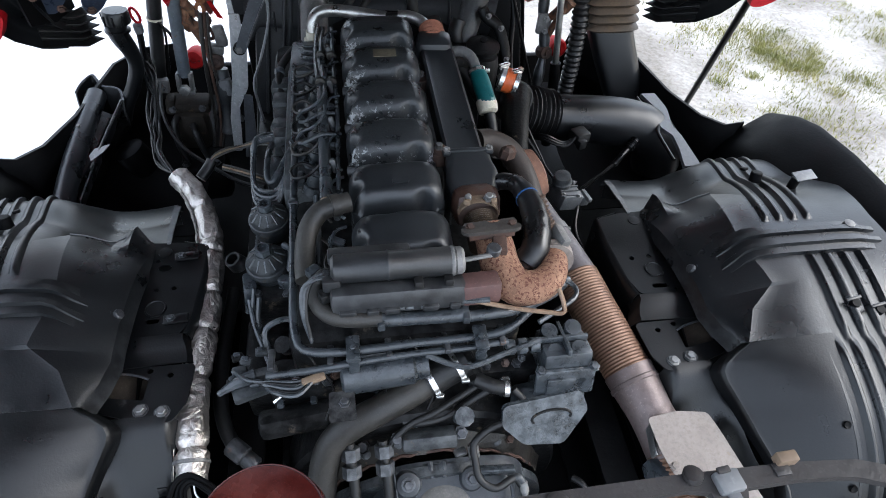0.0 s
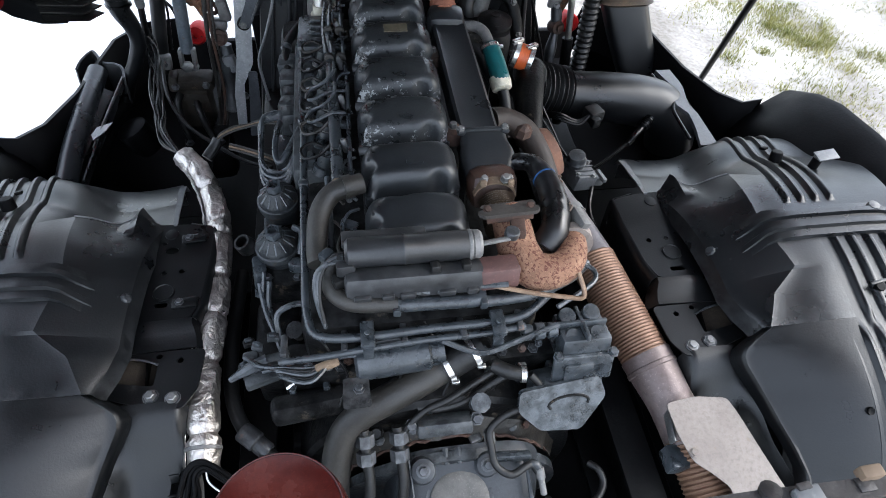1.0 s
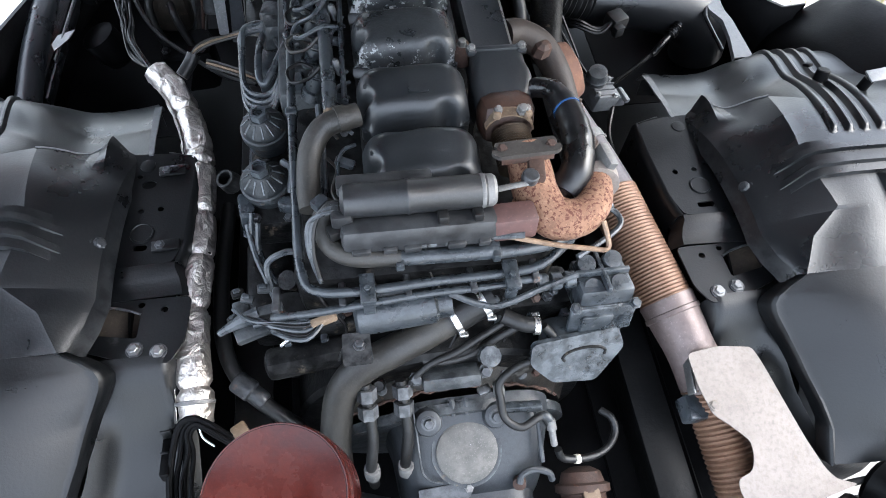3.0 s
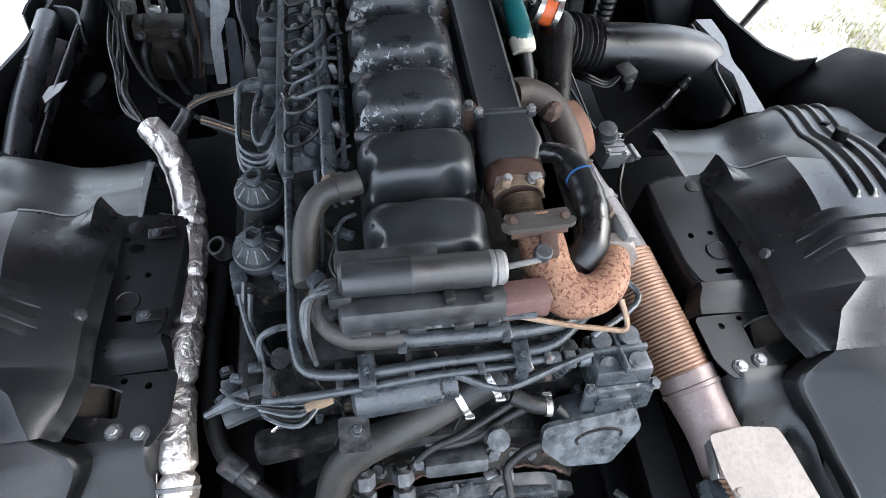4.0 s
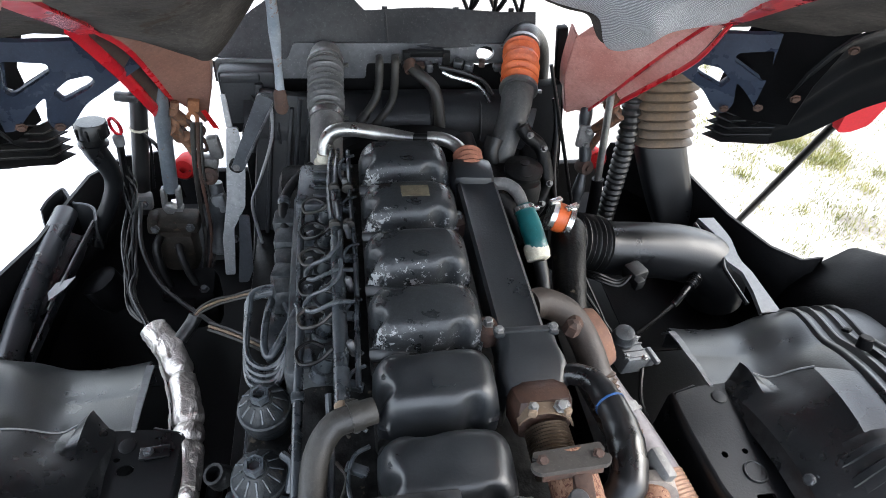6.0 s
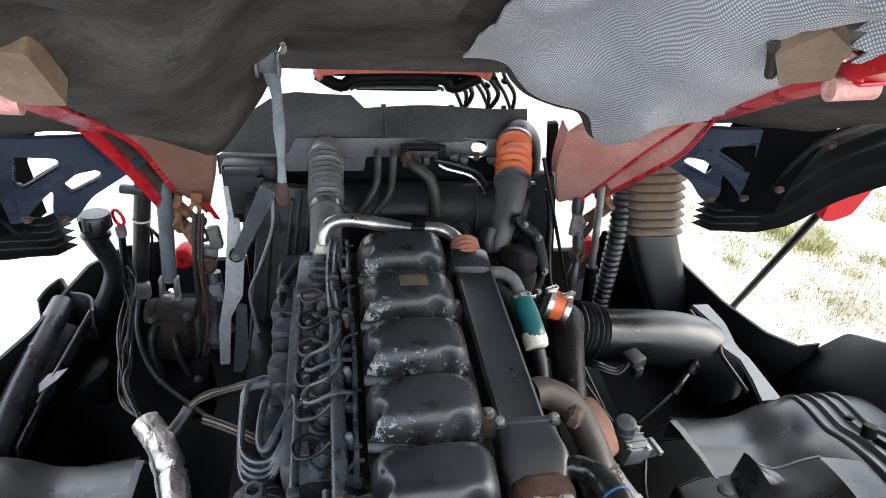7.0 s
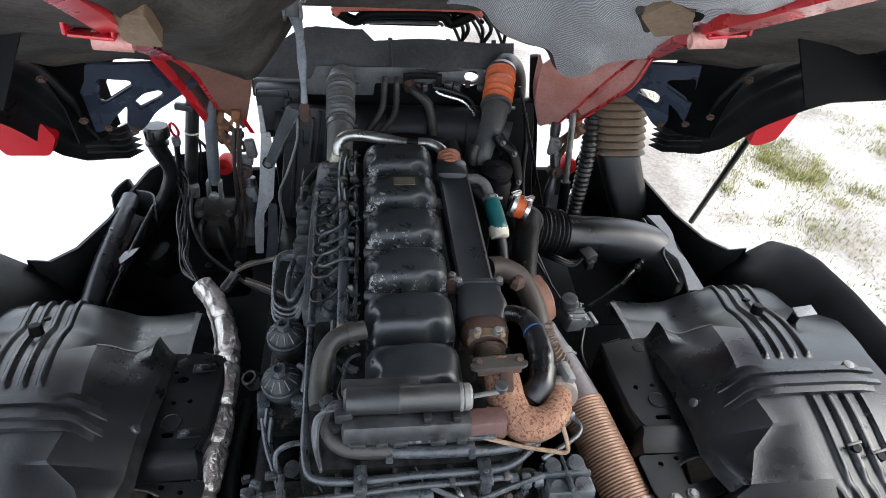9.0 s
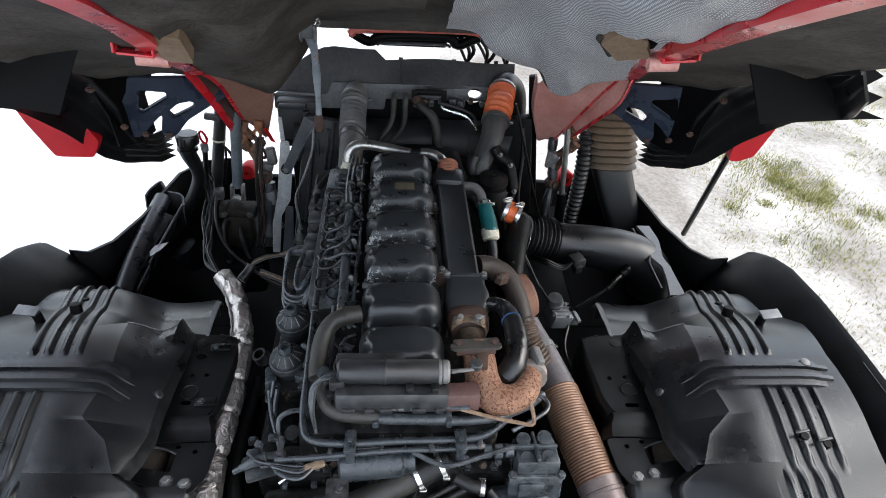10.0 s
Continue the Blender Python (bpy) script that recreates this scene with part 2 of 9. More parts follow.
def cover_material():
    """Black paint, chipped to pale metal along the rear and the fuel-side edge of each cover."""
    m = surf("worn_black_cover", (0.0105, 0.0118, 0.0132), (0.027, 0.030, 0.0328), 0.33, 0, 16, 0.25, 140, spec=0.38)
    n, l = m.node_tree.nodes, m.node_tree.links
    b = n["Principled BSDF"]
    old, gloss = b.inputs["Base Color"].links[0].from_socket, b.inputs["Roughness"].links[0].from_socket
    tc, info = n.new("ShaderNodeTexCoord"), n.new("ShaderNodeObjectInfo")
    xyz, move, w = n.new("ShaderNodeSeparateXYZ"), n.new("ShaderNodeVectorMath"), n.new("ShaderNodeTexNoise")
    l.new(tc.outputs["Object"], xyz.inputs[0]), l.new(tc.outputs["Object"], move.inputs[0])
    big = n.new("ShaderNodeMath")
    big.operation, big.inputs[1].default_value = "MULTIPLY", 9.0
    l.new(info.outputs["Random"], big.inputs[0]), l.new(big.outputs[0], move.inputs[1])
    w.inputs["Scale"].default_value, w.inputs["Detail"].default_value, w.inputs["Roughness"].default_value = 58.0, 9.0, 0.76
    l.new(move.outputs[0], w.inputs["Vector"])
    total = w.outputs["Fac"]
    for axis, lo, hi, gain in (("Y", -0.022, -0.052, 0.155), ("X", -0.045, -0.092, 0.11), ("X", 0.07, 0.095, 0.07), ("Y", 0.040, 0.056, 0.09)):
        r = n.new("ShaderNodeMapRange")
        for k, v in zip((1, 2, 3, 4), (lo, hi, 0.0, gain)):
            r.inputs[k].default_value = v
        l.new(xyz.outputs[axis], r.inputs[0])
        a = n.new("ShaderNodeMath")
        l.new(total, a.inputs[0]), l.new(r.outputs[0], a.inputs[1])
        total = a.outputs[0]
    t = n.new("ShaderNodeMapRange")
    for k, v in zip((1, 2, 3, 4), (0.728, 0.752, 0.0, 1.0)):
        t.inputs[k].default_value = v
    l.new(total, t.inputs[0])
    x = n.new("ShaderNodeMix")
    x.data_type = "RGBA"
    l.new(t.outputs[0], x.inputs[0]), l.new(old, x.inputs[6])
    x.inputs[7].default_value = (0.21, 0.215, 0.22, 1)
    l.new(x.outputs[2], b.inputs["Base Color"])
    y = n.new("ShaderNodeMix")
    l.new(t.outputs[0], y.inputs[0]), l.new(gloss, y.inputs[2])
    y.inputs[3].default_value = 0.55
    l.new(y.outputs[0], b.inputs["Roughness"])
    return m


COVER = cover_material()

# ---- building tools ----
CX = 0.045  # the truck's middle


def part(name, bm, material, parent=None, label="", smooth=True, sharp=38):
    """Links a bmesh as one mesh object, under a thing or a part."""
    me = bpy.data.meshes.new(name)
    bmesh.ops.recalc_face_normals(bm, faces=bm.faces)
    bm.to_mesh(me)
    bm.free()
    me.materials.append(material)
    if smooth:
        me.shade_smooth()
        me.set_sharp_from_angle(angle=radians(sharp))
    ob = new(name, me)
    if parent:
        ob.parent = parent
        if parent.type == "EMPTY":
            ob.matrix_parent_inverse = Matrix.Translation(-parent.location)
        else:
            ob.matrix_parent_inverse = parent.matrix_basis.inverted()
    if label:
        ob["label"] = label
    return ob


def thing(name, label, category, base=(0, 0, 0), group="", kind=""):
    ob = new(name)
    ob.location, ob.empty_display_size = base, 0.05
    return tagged(ob, label, category, group, kind)


def smooth_path(points, steps=6):
    """A Catmull-Rom curve through points."""
    p = [Vector(q) for q in points]
    if len(p) < 3 or steps < 2:
        return p
    p = [2 * p[0] - p[1], *p, 2 * p[-1] - p[-2]]
    out = []
    for a, b, c, d in zip(p, p[1:], p[2:], p[3:]):
        for k in range(steps):
            t = k / steps
            out.append(0.5 * (2 * b + (c - a) * t + (2 * a - 5 * b + 4 * c - d) * t * t + (3 * b - a - 3 * c + d) * t ** 3))
    return out + [p[-2]]


def sweep(bm, path, radius, seg=10, caps=True, flat=1.0):
    """Adds a tube along path; radius is a number or a function of the way along, 0 to 1."""
    p = [Vector(q) for q in path]
    total = sum((b - a).length for a, b in zip(p, p[1:])) or 1.0
    rings, side, gone = [], None, 0.0
    for k, q in enumerate(p):
        tangent = (p[min(k + 1, len(p) - 1)] - p[max(k - 1, 0)]).normalized()
        if side is None:
            side = tangent.orthogonal().normalized()
        side = (side - tangent * side.dot(tangent)).normalized()
        up = tangent.cross(side)
        gone += (q - p[k - 1]).length if k else 0
        r = radius(gone / total) if callable(radius) else radius
        rings.append([bm.verts.new(q + r * (math.cos(2 * math.pi * j / seg) * side + flat * math.sin(2 * math.pi * j / seg) * up)) for j in range(seg)])
    for a, b in zip(rings, rings[1:]):
        for j in range(seg):
            bm.faces.new((a[j], a[(j + 1) % seg], b[(j + 1) % seg], b[j]))
    if caps:
        bm.faces.new(rings[0][::-1])
        bm.faces.new(rings[-1])
    return bm


def tube(points, radius, seg=10, steps=6, caps=True, flat=1.0):
    return sweep(bmesh.new(), smooth_path(points, steps), radius, seg, caps, flat)


def corrugated(points, radius, pitch, depth, seg=16, steps=30):
    """A bellows hose: the radius swings between radius and radius - depth."""
    p = smooth_path(points, steps)
    fine = []
    length = 0.0
    for a, b in zip(p, p[1:]):
        k = max(int((b - a).length / (pitch / 6)), 1)
        fine += [a.lerp(b, i / k) for i in range(k)]
        length += (b - a).length
    fine.append(p[-1])
    return sweep(bmesh.new(), fine, lambda t: radius - depth * (0.5 + 0.5 * math.cos(2 * math.pi * t * length / pitch)), seg)


def block(bm, size, place, turn=(0, 0, 0), bevel=0.006, segments=2):
    """Adds a box with rounded edges."""
    m = pose(*place, *turn) @ Matrix.Diagonal((*size, 1))
    made = bmesh.ops.create_cube(bm, size=1.0, matrix=m)["verts"]
    if bevel:
        edges = list({e for v in made for e in v.link_edges})
        bmesh.ops.bevel(bm, geom=edges, offset=bevel, segments=segments, affect="EDGES", profile=0.5)
    return bm


def box(size, place, turn=(0, 0, 0), bevel=0.006):
    return block(bmesh.new(), size, place, turn, bevel)


def lathe(profile, m, seg=20, bm=None):
    """Turns a profile of (radius, height) round the local z of m."""
    bm = bm or bmesh.new()
    rings = [[bm.verts.new(m @ Vector((r * math.cos(2 * math.pi * j / seg), r * math.sin(2 * math.pi * j / seg), h))) for j in range(seg)] for r, h in profile]
    for a, b in zip(rings, rings[1:]):
        for j in range(seg):
            bm.faces.new((a[j], a[(j + 1) % seg], b[(j + 1) % seg], b[j]))
    bm.faces.new(rings[0][::-1])
    bm.faces.new(rings[-1])
    return bm


def aim(place, toward):
    """A pose at place whose z points along toward."""
    return Matrix.Translation(place) @ Vector(toward).to_track_quat("Z", "Y").to_matrix().to_4x4()


def plate(outline, thickness, m, holes=(), bevel=0.0):
    """A flat plate, cut to outline and with holes, given in the plane of m."""
    bm = bmesh.new()
    edges = []
    for loop in (outline, *holes):
        v = [bm.verts.new((x, y, 0)) for x, y in loop]
        edges += [bm.edges.new((a, b)) for a, b in zip(v, v[1:] + v[:1])]
    bmesh.ops.triangle_fill(bm, edges=edges, use_beauty=True, use_dissolve=False, normal=(0, 0, 1))
    made = bmesh.ops.extrude_face_region(bm, geom=list(bm.faces))
    bmesh.ops.translate(bm, vec=(0, 0, thickness), verts=[g for g in made["geom"] if isinstance(g, bmesh.types.BMVert)])
    bmesh.ops.transform(bm, matrix=m, verts=bm.verts)
    return bm


def rounded(points, r=0.01, k=4):
    """A polygon with its corners rounded."""
    out = []
    p = [Vector((*q, 0)) for q in points]
    for a, b, c in zip(p[-1:] + p[:-1], p, p[1:] + p[:1]):
        cut = min(r, 0.45 * (a - b).length, 0.45 * (c - b).length)
        s, e = b + (a - b).normalized() * cut, b + (c - b).normalized() * cut
        for i in range(k + 1):
            t = i / k
            q = (1 - t) ** 2 * s + 2 * t * (1 - t) * b + t * t * e
            out.append((q.x, q.y))
    return out


def oval(x, y, a, b, k=14):
    return [(x + a * math.cos(2 * math.pi * i / k), y + b * math.sin(2 * math.pi * i / k)) for i in range(k)]


def sheet(rows, thickness, closed=False, opening=None):
    """A sheet with thickness through a grid of points, open where opening() says so."""
    bm = bmesh.new()
    v = [[bm.verts.new(q) for q in row] for row in rows]
    for a, b in zip(v, v[1:]):
        for j in range(len(a) - (0 if closed else 1)):
            quad = (a[j], a[(j + 1) % len(a)], b[(j + 1) % len(a)], b[j])
            if not (opening and opening((quad[0].co + quad[2].co) / 2)):
                bm.faces.new(quad)
    bmesh.ops.remove_doubles(bm, verts=bm.verts, dist=0.0001)
    bmesh.ops.recalc_face_normals(bm, faces=bm.faces)
    if thickness:
        bmesh.ops.solidify(bm, geom=list(bm.faces), thickness=thickness)
    return bm


def bolt(parent, place, toward=(0, 0, 1), r=0.009, h=0.007, material=None, name="bolt", label=""):
    bm = lathe([(r * 1.45, 0), (r * 1.45, 0.002), (r * 1.0, 0.0022), (r * 1.0, h), (r * 0.85, h + 0.001)], aim(place, toward), 6)
    return part(name, bm, material or GALVA, parent, label, smooth=False)


def clamp(parent, place, toward, r, material=None, width=0.012, label="steel hose clamp"):
    """A band clamp with its screw."""
    bm = lathe([(r, -width / 2), (r + 0.002, -width / 2), (r + 0.002, width / 2), (r, width / 2)], aim(place, toward), 24)
    m = aim(place, toward)
    block(bm, (0.016, 0.009, 0.008), m @ Vector((r + 0.005, 0, 0)), (0, 0, 0), 0.001, 1)
    return part("clamp", bm, material or STEEL, parent, label)


# ---- ground ----


def ground_material():
    m = bpy.data.materials.new("sandy_ground")
    m.use_nodes = True
    n, l = m.node_tree.nodes, m.node_tree.links
    b = n["Principled BSDF"]
    tc = n.new("ShaderNodeTexCoord")

    def cloud(s, d):
        t = n.new("ShaderNodeTexNoise")
        t.inputs["Scale"].default_value, t.inputs["Detail"].default_value = s, d
        l.new(tc.outputs["Object"], t.inputs["Vector"])
        return t.outputs["Fac"]

    r = n.new("ShaderNodeValToRGB")
    l.new(cloud(1.3, 8), r.inputs[0])
    r.color_ramp.elements[0].position, r.color_ramp.elements[0].color = 0.36, (0.19, 0.172, 0.15, 1)
    r.color_ramp.elements[1].position, r.color_ramp.elements[1].color = 0.62, (0.42, 0.40, 0.37, 1)
    x = n.new("ShaderNodeMix")
    x.data_type, x.blend_type, x.inputs[0].default_value = "RGBA", "MULTIPLY", 0.45
    l.new(r.outputs[0], x.inputs[6])
    g = n.new("ShaderNodeValToRGB")
    l.new(cloud(38, 4), g.inputs[0])
    g.color_ramp.elements[0].position, g.color_ramp.elements[0].color = 0.35, (0.45, 0.43, 0.4, 1)
    g.color_ramp.elements[1].position = 0.6
    l.new(g.outputs[0], x.inputs[7])
    # a pale concrete apron on the fuel side, sand on the other
    sep, step, slab = n.new("ShaderNodeSeparateXYZ"), n.new("ShaderNodeMapRange"), n.new("ShaderNodeMix")
    l.new(tc.outputs["Object"], sep.inputs[0]), l.new(sep.outputs[0], step.inputs[0])
    for k, v in zip((1, 2, 3, 4), (-0.2, 0.2, 0.0, 1.0)):
        step.inputs[k].default_value = v
    slab.data_type = "RGBA"
    s = n.new("ShaderNodeValToRGB")
    l.new(cloud(2.2, 6), s.inputs[0])
    s.color_ramp.elements[0].position, s.color_ramp.elements[0].color = 0.3, (0.43, 0.435, 0.45, 1)
    s.color_ramp.elements[1].position, s.color_ramp.elements[1].color = 0.7, (0.50, 0.505, 0.52, 1)
    l.new(step.outputs[0], slab.inputs[0]), l.new(s.outputs[0], slab.inputs[6]), l.new(x.outputs[2], slab.inputs[7])
    l.new(slab.outputs[2], b.inputs["Base Color"])
    b.inputs["Roughness"].default_value = 0.95
    p = n.new("ShaderNodeBump")
    p.inputs["Strength"].default_value, p.inputs["Distance"].default_value = 0.6, 0.03
    l.new(cloud(14, 6), p.inputs["Height"]), l.new(p.outputs[0], b.inputs["Normal"])
    return m


def make_ground():
    bm = bmesh.new()
    size = [-400, -60, -20, -8, -4, -2, 0, 1, 2, 3, 4, 5, 6, 8, 12, 20, 60, 400]
    v = [[bm.verts.new((x, y, 0.05 * noise.noise((x * 0.4, y * 0.4, 0)) if abs(x) < 15 and abs(y) < 15 else 0)) for x in size] for y in size]
    for a, b in zip(v, v[1:]):
        for j in range(len(a) - 1):
            bm.faces.new((a[j], a[j + 1], b[j + 1], b[j]))
    tagged(part("ground", bm, ground_material()), "pale sandy ground with tyre tracks and grass", "ground", kind="structure")


make_ground()


def make_grass():
    """Tufts of short grass, thick along two strips beside the sandy track."""
    rnd = random.Random(4)
    verts, faces = [], []
    clumps = []
    for _ in range(480):
        y = rnd.uniform(0.3, 10.0)
        strip = 4.6 + 0.12 * y if rnd.random() < 0.5 else 2.6 + 0.10 * y if rnd.random() < 0.5 else rnd.uniform(1.9, 9.0)
        clumps.append((strip + rnd.gauss(0, 0.3), y, rnd.uniform(0.04, 0.13)))
    for _ in range(230):  # broken band of tufts near the truck
        u = rnd.uniform(0.0, 1.0)
        x, y = (2.4 + 2.0 * u + rnd.gauss(0, 0.25), 2.95 - 0.5 * u + rnd.gauss(0, 0.28)) if rnd.random() < 0.6 else (rnd.uniform(2.3, 5.0), rnd.uniform(1.8, 4.6))
        if noise.noise((x * 1.6, y * 1.6, 4.0)) > -0.12:
            clumps.append((x, y, rnd.uniform(0.03, 0.10)))
    for cx, cy, spread in clumps:
        for _ in range(190):
            x, y = cx + rnd.gauss(0, spread), cy + rnd.gauss(0, spread)
            h, a, w = rnd.uniform(0.015, 0.055), rnd.uniform(0, 6.283), rnd.uniform(0.003, 0.0065)
            lean = rnd.uniform(0.005, 0.045)
            dx, dy = math.cos(a), math.sin(a)
            k = len(verts)
            z = 0.05 * noise.noise((x * 0.4, y * 0.4, 0)) - 0.02
            verts += [(x - dy * w, y + dx * w, z), (x + dy * w, y - dx * w, z), (x + dx * lean, y + dy * lean, z + h)]
            faces.append((k, k + 1, k + 2))
    me = bpy.data.meshes.new("grass")
    me.from_pydata(verts, [], faces)
    m = surf("grass_blades", (0.13, 0.145, 0.03), (0.31, 0.285, 0.10), 0.8, 0, 3, 0.0)
    me.materials.append(m)
    tagged(new("grass", me), "sparse tufts of short green and yellow grass", "grass", kind="stuff")


make_grass()

# ---- chassis ----


def make_chassis():
    t = thing("chassis_frame", "black painted steel truck chassis frame with cross members", "chassis", (CX, 0, 0.6))
    for s in (-1, 1):
        x = CX + s * 0.40
        r = part("side_rail", box((0.012, 3.6, 0.26), (x + s * 0.03, -0.2, 0.86), bevel=0.003), FRAME_STEEL, t)
        for z in (0.986, 0.734):
            part("rail_flange", box((0.075, 3.6, 0.012), (x, -0.2, z), bevel=0.003), FRAME_STEEL, r)
    for y in (1.15, -1.35):
        part("cross_member", box((0.8, 0.16, 0.2), (CX, y, 0.82), bevel=0.02), FRAME_STEEL, t)
    part("cross_beam", tube([(-0.32, -0.66, 0.96), (0.35, -0.66, 0.96)], 0.035, 12, 1), FRAME_STEEL, t)
    # cab bearing behind the gearbox, on the exhaust side
    b = part("cab_bearing_beam", tube([(0.44, -0.80, 1.02), (0.56, -0.755, 1.04), (0.66, -0.725, 1.05), (0.74, -0.70, 1.06)], lambda q: 0.020 + 0.022 * q, 16, 5), FRAME_STEEL, t)
    part("bearing_eye", lathe([(0.044, -0.06), (0.052, -0.05), (0.052, 0.05), (0.044, 0.06), (0.024, 0.061), (0.020, 0.03)], aim((0.84, -0.688, 1.055), (0.35, -0.75, 0.55)), 30), FRAME_STEEL, t)
    part("bearing_web", box((0.26, 0.012, 0.04), (0.80, -0.640, 1.03), (0, -3, 3), 0.004), FRAME_STEEL, b)


make_chassis()


def make_near_strip():
    """A slim moulded strip on a tall post between the camera's place and the gearbox."""
    t = thing("cable_strip", "slim dark brown plastic strip with clips on a steel post", "strip", (0.30, -0.90, 0.98))
    dark = surf("brown_black_plastic", (0.012, 0.010, 0.010), (0.022, 0.019, 0.018), 0.6, 0, 20, 0.2, 120)
    top = [(-0.06, -0.806), (0.02, -0.8045), (0.10, -0.8035), (0.17, -0.8045), (0.21, -0.8075), (0.235, -0.816), (0.245, -0.83), (0.25, -0.86)]
    low = [(0.238, -0.862), (0.232, -0.838), (0.222, -0.824), (0.203, -0.8175), (0.17, -0.815), (0.135, -0.816), (0.126, -0.84), (0.118, -0.84), (0.112, -0.816), (0.10, -0.8135), (0.02, -0.8155), (-0.06, -0.817)]
    part("strip", plate(top + low, 0.006, Matrix.Translation((0, 0, 1.955))), dark, t)
    part("knob", lathe([(0.006, 0), (0.006, 0.004), (0.003, 0.005)], aim((0.105, -0.806, 1.96), (0, 0.3, 1)), 12), dark, t)
    c = part("clip", box((0.016, 0.013, 0.006), (0.124, -0.812, 1.963), (0, 0, 6), 0.0015), CONNECTOR, t, "grey plastic clip")
    part("clip_arm", box((0.008, 0.034, 0.004), (0.127, -0.833, 1.960), (0, 0, 8), 0.001), CONNECTOR, c)
    part("clip_slot", box((0.008, 0.004, 0.002), (0.122, -0.806, 1.9665), (0, 0, 6), 0.0006), dark, c)
    g = part("peg", box((0.013, 0.007, 0.008), (0.164, -0.803, 1.964), (0, 0, 2), 0.0012), TAN, t, "brown peg")
    part("peg_foot", box((0.010, 0.008, 0.003), (0.160, -0.808, 1.961), (0, 0, 2), 0.0008), dark, g)
    part("lug", lathe([(0.007, 0), (0.007, 0.005), (0.005, 0.006)], aim((0.022, -0.812, 1.958), (0, 0, 1)), 14), dark, t)
    part("post", tube([(0.245, -0.855, 1.955), (0.27, -0.88, 1.90), (0.30, -0.90, 1.70), (0.40, -0.90, 1.30), (0.445, -0.90, 0.99)], 0.010, 10, 4), FRAME_STEEL, t)


make_near_strip()


def make_underbody():
    t = thing("underbody_tray", "added dark sheets that keep the bay black, with front axle and tyres", "tray", (CX, 0.0, 0.0))
    # dark sheets added under and around the engine so that its gaps stay black
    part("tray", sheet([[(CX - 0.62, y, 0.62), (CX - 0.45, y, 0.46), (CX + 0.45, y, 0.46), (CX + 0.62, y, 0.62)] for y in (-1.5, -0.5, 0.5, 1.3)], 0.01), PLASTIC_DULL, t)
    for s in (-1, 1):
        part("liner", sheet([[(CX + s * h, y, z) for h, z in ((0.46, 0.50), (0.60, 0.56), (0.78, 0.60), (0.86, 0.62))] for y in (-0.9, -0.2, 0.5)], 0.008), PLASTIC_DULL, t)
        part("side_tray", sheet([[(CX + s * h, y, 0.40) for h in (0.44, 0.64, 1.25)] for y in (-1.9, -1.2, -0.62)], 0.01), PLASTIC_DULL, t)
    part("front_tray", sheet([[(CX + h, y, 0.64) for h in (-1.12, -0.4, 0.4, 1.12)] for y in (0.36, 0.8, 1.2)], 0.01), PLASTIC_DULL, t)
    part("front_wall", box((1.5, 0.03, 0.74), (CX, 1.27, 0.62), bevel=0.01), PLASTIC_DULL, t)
    part("axle", tube([(CX - 1.0, -0.08, 0.50), (CX - 0.5, -0.08, 0.42), (CX + 0.5, -0.08, 0.42), (CX + 1.0, -0.08, 0.50)], 0.06, 12, 4), FRAME_STEEL, t)
    for s in (-1, 1):
        w = part("tyre", lathe([(0.30, -0.14), (0.46, -0.14), (0.50, -0.10), (0.505, 0.10), (0.46, 0.14), (0.30, 0.14)], aim((CX + s * 0.98, -0.08, 0.505), (1, 0, 0)), 40), RUBBER, t, "black truck tyre")
        part("rim", lathe([(0.10, -0.10), (0.28, -0.08), (0.30, -0.12), (0.30, 0.12), (0.28, 0.08), (0.10, 0.02)], aim((CX + s * 0.98, -0.08, 0.505), (1, 0, 0)), 30), ALU_DULL, w)


make_underbody()

# ---- wheel arches ----
YC, ZC, RA = -0.08, 0.77, 0.535  # the arch's axis and radius


def ease(x, lo, hi):
    t = min(1.0, max(0.0, (x - lo) / (hi - lo)))
    return t * t * (3 - 2 * t)


def arch_round(a):
    """The arch's radius at an angle: nearly round over the wheel, drawn out to front and rear."""
    return RA + (0.058 * ease(a, 34, 50) if a > 0 else 0.075 * ease(-a, 16, 56))


def arch_skew(a):
    """How far the front ribs have drifted outwards at an angle."""
    return 0.0019 * (a - 7) if a > 7 else 0.0


def arch_rib(h, a):
    """Raised ribs along the arch, fading at their ends."""
    if a > 0:
        fade = min(1, max(0, (a - 7.0) / 1.2)) * min(1, max(0, (62 - a) / 10))
        rows = (0.822, 0.858, 0.894, 0.930)
    else:
        fade = min(1, max(0, (-4.5 - a) / 0.8))
        rows = (0.868, 0.908, 0.948, 0.988) if a > -26 else (0.842, 0.876, 0.914, 0.952)
        fade *= 1 - 0.75 * ease(a, -30, -26) * ease(-a, 22, 26)
    d = min(abs(h - arch_skew(a) - c) for c in rows) / 0.0115
    return 0.011 * fade * ease(1 - d, 0.0, 0.75)


